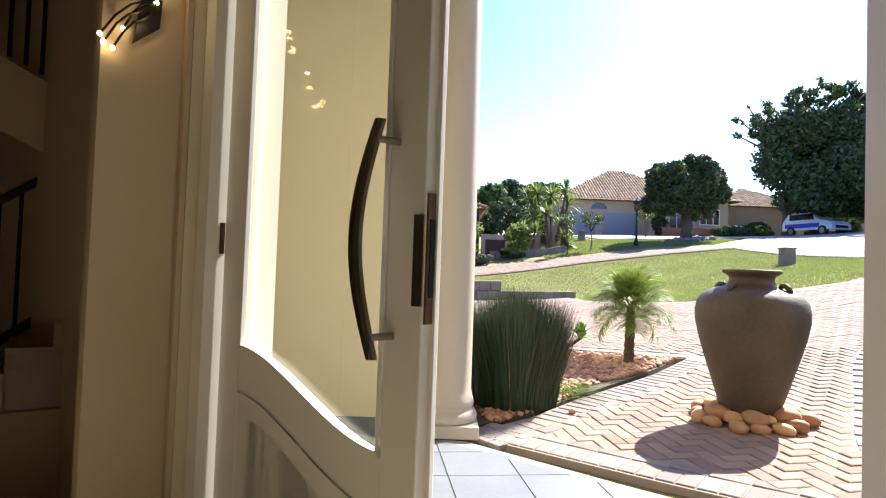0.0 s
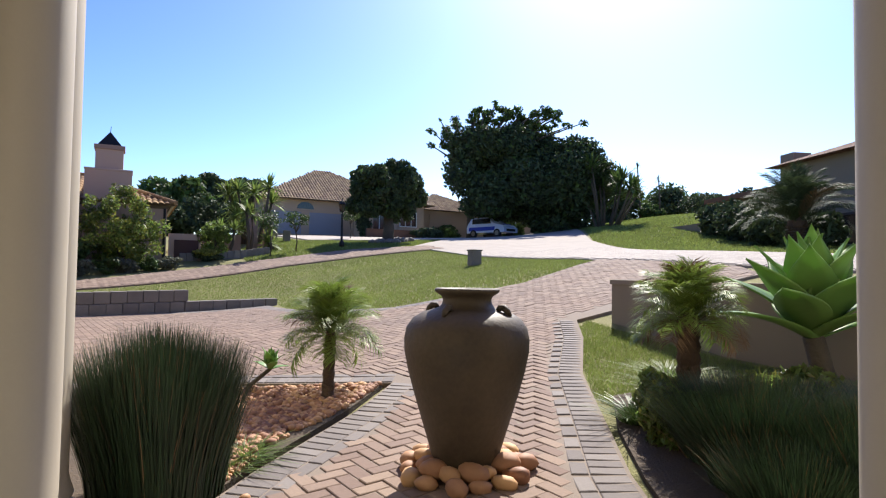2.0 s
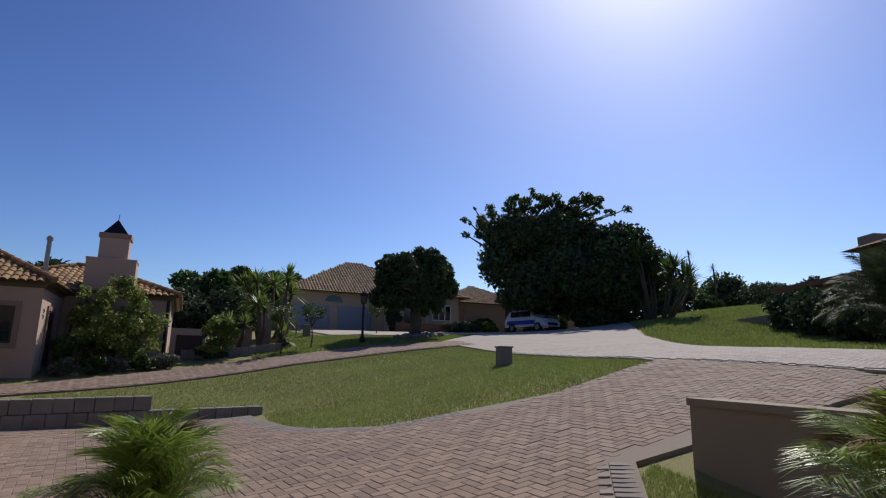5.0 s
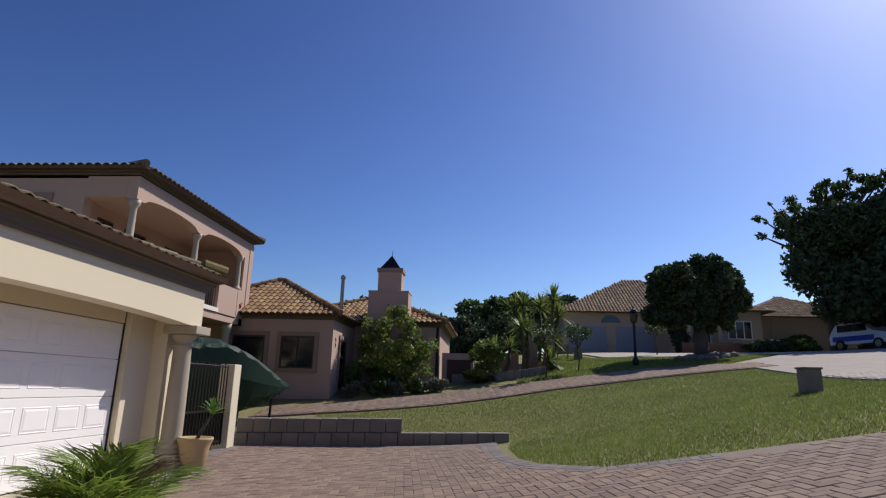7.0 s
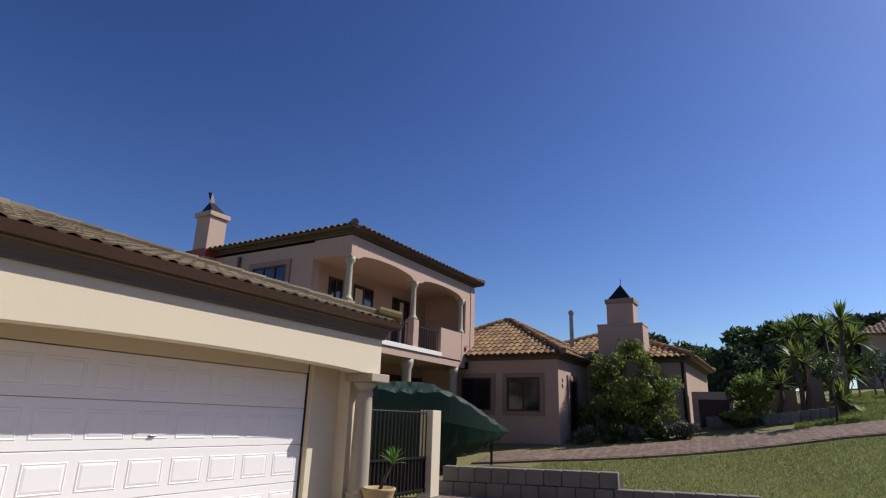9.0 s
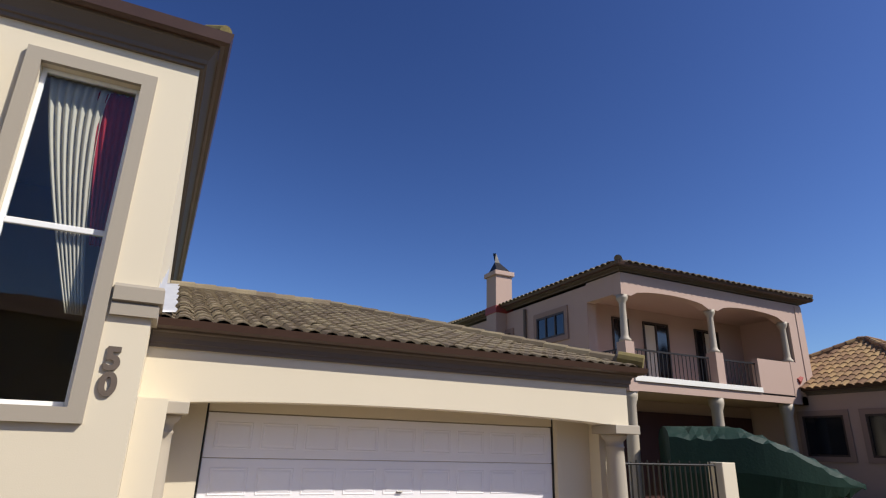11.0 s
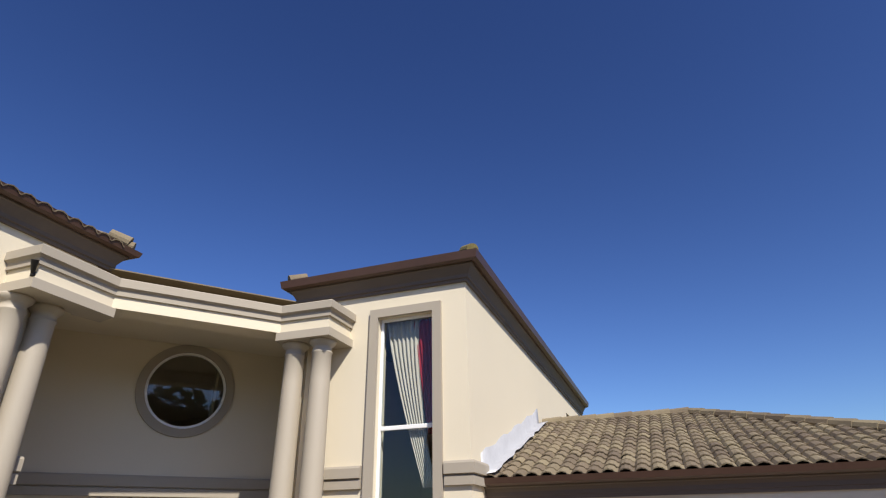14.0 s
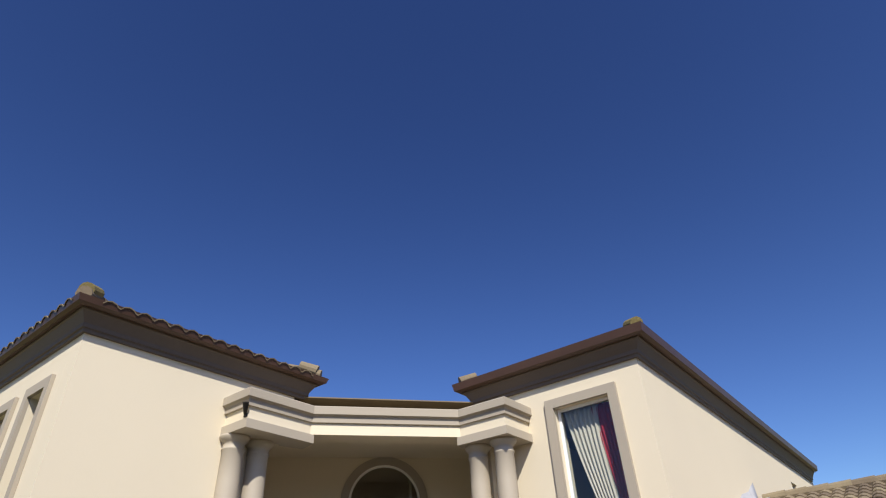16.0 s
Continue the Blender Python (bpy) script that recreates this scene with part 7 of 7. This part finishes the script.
HILL = [(15.6, 11.8), (18.4, 18.2), (21.8, 24.2), (33, 38), (41, 34), (36, 26), (24, 12), (17, 8)]


def lawn(name, poly, n, h, w, label, seed):
    rg = np.random.default_rng(seed)
    px, py = zip(*poly)
    x, y = rg.uniform(min(px), max(px), n * 3), rg.uniform(min(py), max(py), n * 3)
    k = inside(poly, x, y)
    x, y = x[k][:n], y[k][:n]
    m = len(x)
    z = height_many(x, y) + GROUND_DROP - .005
    a, ln = rg.uniform(0, 6.283, m), h * rg.uniform(.5, 1.2, m)
    tilt = rg.normal(0, .45, (m, 2))
    dx, dy = np.cos(a) * w, np.sin(a) * w
    v = np.stack([np.c_[x - dx, y - dy, z], np.c_[x + dx, y + dy, z], np.c_[x + tilt[:, 0] * ln, y + tilt[:, 1] * ln, z + ln]], 1).reshape(-1, 3)
    o = data_part(name, v, np.arange(3 * m).reshape(-1, 3), BLADE)
    return tagged(o, label, "grass", kind="stuff")


lawn("lawn_grass", LAWN, 130000, .055, .008, "short dry green lawn grass", 201)
lawn("verge_grass", VERGE_P, 40000, .08, .016, "short green verge grass", 202)
lawn("strip_grass", STRIP, 22000, .05, .004, "thin pale grass beside the border bricks", 203)
lawn("hill_grass", HILL, 60000, .12, .03, "bright green grass on the far slope", 204)


# ---- driveway pavers: herringbone, and a grey soldier course ----
BL, BW, BH, GAP = .205, .1025, .03, .006


def brick_mesh(name, l, w, material):
    v, f = [], []
    for z, ins in ((-BH, 0), (-.004, 0), (0, .005)):
        v += [(-l / 2 + ins, -w / 2 + ins, z), (l / 2 - ins, -w / 2 + ins, z), (l / 2 - ins, w / 2 - ins, z), (-l / 2 + ins, w / 2 - ins, z)]
    for k in (0, 4):
        for i in range(4):
            f.append((k + i, k + (i + 1) % 4, k + 4 + (i + 1) % 4, k + 4 + i))
    f.append((8, 9, 10, 11))
    me = bpy.data.meshes.new(name)
    me.from_pydata(v, [], f)
    me.materials.append(material)
    return me, np.array(v), f


bme_, bv, bf = brick_mesh("brick", BL - GAP, BW - GAP, BRICK)
gme_, gv, gf = brick_mesh("brick", .215 - GAP, .105 - GAP, BRICKGREY)


def offset_inside(poly, x, y, pad):
    ok = inside(poly, x, y)
    for (ax, ay), (bx, by) in zip(poly, poly[1:] + poly[:1]):
        d = np.hypot(bx - ax, by - ay)
        t = np.clip(((x - ax) * (bx - ax) + (y - ay) * (by - ay)) / d ** 2, 0, 1)
        ok &= np.hypot(x - ax - t * (bx - ax), y - ay - t * (by - ay)) > pad
    return ok


# herringbone cells in units of the brick's width, laid diagonally to the porch
TH0 = radians(8)
pl_ = []
for i in range(-170, 171):
    for k in range(-46, 47):
        bx_, by_ = i + 2 * k, i - 2 * k
        pl_.append((bx_ + 1.0, by_ + .5, 0.0))
        pl_.append((bx_ + 2.5, by_ + 0.0, math.pi / 2))
pl_ = np.array(pl_)
ca, sa = math.cos(TH0), math.sin(TH0)
hx = 4.5 + (pl_[:, 0] * ca - pl_[:, 1] * sa) * BW
hy_ = 10 + (pl_[:, 0] * sa + pl_[:, 1] * ca) * BW
ha = pl_[:, 2] + TH0
keep = offset_inside(DRIVE, hx, hy_, .34) | (offset_inside(DRIVE, hx, hy_, .06) & (hx > 7.4))
idx = np.unique(np.round(hx[keep], 4) + 1000 * np.round(hy_[keep], 4), return_index=True)[1]
pts_ = np.c_[pl_[keep][:, 0], pl_[keep][:, 1], pl_[keep][:, 2]][idx]
X_ = 4.5 + (pts_[:, 0] * ca - pts_[:, 1] * sa) * BW
Y_ = 10 + (pts_[:, 0] * sa + pts_[:, 1] * ca) * BW
A_ = pts_[:, 2] + TH0
rgp = np.random.default_rng(9)
Z_ = height_many(X_, Y_) + .004 + rgp.normal(0, .0015, len(X_))
E_ = .02
SX, SY = (height_many(X_ + E_, Y_) - height_many(X_ - E_, Y_)) / (2 * E_), (height_many(X_, Y_ + E_) - height_many(X_, Y_ - E_)) / (2 * E_)


def lay(verts, faces, X, Y, Z, A, sx, sy, name, material, parent):
    n = len(X)
    c, s = np.cos(A)[:, None], np.sin(A)[:, None]
    vx, vy = verts[None, :, 0] * c - verts[None, :, 1] * s, verts[None, :, 0] * s + verts[None, :, 1] * c
    vz = verts[None, :, 2] + Z[:, None] + vx * sx[:, None] + vy * sy[:, None]
    V = np.stack([vx + X[:, None], vy + Y[:, None], vz], -1).reshape(-1, 3)
    k = len(verts)
    F = [tuple(q + i * k for q in f) for i in range(n) for f in faces]
    return data_part(name, V, F, material, parent, kind="stuff")


near_ = np.argsort((X_ - 2.6) ** 2 + (Y_ - 4.4) ** 2)
first, rest = near_[:300], near_[300:]
for i in first:
    o = new("brick", bme_)
    o.parent = drive
    o.matrix_local = Matrix.Translation((X_[i], Y_[i], Z_[i])) @ Matrix(((1, 0, 0, 0), (0, 1, 0, 0), (SX[i], SY[i], 1, 0), (0, 0, 0, 1))) @ Matrix.Rotation(A_[i], 4, "Z")
lay(bv, bf, X_[rest], Y_[rest], Z_[rest], A_[rest], SX[rest], SY[rest], "bricks", BRICK, drive)
# soldier course round the edge
bxs, bys, bas = [], [], []
for (ax, ay), (cx, cy) in zip(DRIVE, DRIVE[1:] + DRIVE[:1]):
    d = math.hypot(cx - ax, cy - ay)
    if (ax + cx) / 2 > 7.0:
        continue
    tx, ty = (cx - ax) / d, (cy - ay) / d
    side = -1 if inside(DRIVE, np.array([(ax + cx) / 2 + ty * .1]), np.array([(ay + cy) / 2 - tx * .1]))[0] else 1
    k = max(1, round(d / .107))
    for i in range(k):
        q = (i + .5) / k * d
        bxs.append(ax + tx * q - ty * .125 * side), bys.append(ay + ty * q + tx * .125 * side), bas.append(math.atan2(ty, tx) + math.pi / 2)
    k = max(1, round(d / .218))
    for i in range(k):
        q = (i + .5) / k * d
        bxs.append(ax + tx * q - ty * .288 * side), bys.append(ay + ty * q + tx * .288 * side), bas.append(math.atan2(ty, tx))
bxs, bys, bas = np.array(bxs), np.array(bys), np.array(bas)
bz = height_many(bxs, bys) + .003
s1, s2 = (height_many(bxs + E_, bys) - height_many(bxs - E_, bys)) / (2 * E_), (height_many(bxs, bys + E_) - height_many(bxs, bys - E_)) / (2 * E_)
kb = thing("border_course", "grey soldier course of bricks edging the driveway", "paving", (3, 8, .2), kind="structure")
ordr = np.argsort((bxs - 2.6) ** 2 + (bys - 5.0) ** 2)
for i in ordr[:260]:
    o = new("brick", gme_)
    o.parent = kb
    o.matrix_local = Matrix.Translation(-Vector(kb.location)) @ Matrix.Translation((bxs[i], bys[i], bz[i])) @ Matrix(((1, 0, 0, 0), (0, 1, 0, 0), (s1[i], s2[i], 1, 0), (0, 0, 0, 1))) @ Matrix.Rotation(bas[i], 4, "Z")
r_ = ordr[260:]
lay(gv, gf, bxs[r_], bys[r_], bz[r_], bas[r_], s1[r_], s2[r_], "bricks", BRICKGREY, kb)

# pavers of the lane and of the near part of the street
def field(poly, ref, half, turn, material, parent, pad=.08):
    q = []
    for i in range(-half, half + 1):
        for k in range(-half // 3, half // 3 + 1):
            q.append((i + 2 * k + 1.0, i - 2 * k + .5, 0.0))
            q.append((i + 2 * k + 2.5, i - 2 * k, math.pi / 2))
    q = np.array(q)
    c, s = math.cos(turn), math.sin(turn)
    x, y = ref[0] + (q[:, 0] * c - q[:, 1] * s) * BW, ref[1] + (q[:, 0] * s + q[:, 1] * c) * BW
    ok = offset_inside(poly, x, y, pad)
    x, y, a = x[ok], y[ok], q[ok][:, 2] + turn
    z = height_many(x, y) + .014
    gx_, gy_ = (height_many(x + E_, y) - height_many(x - E_, y)) / (2 * E_), (height_many(x, y + E_) - height_many(x, y - E_)) / (2 * E_)
    lay(bv, bf, x, y, z, a, gx_, gy_, "bricks", material, parent)


field([(11.05, 12.5), (11.4, 9.0), (11.9, 6.5), (12.0, 1), (15.8, 1), (15.6, 6.5), (15.2, 11.5), (18.2, 18), (19.8, 21), (12.6, 21), (12.4, 18), (11.6, 14)], (14, 12), 130, .3, ROADPAVE, street)
field(PATHWAY, (5, 24), 90, .9, BRICK, pathway)
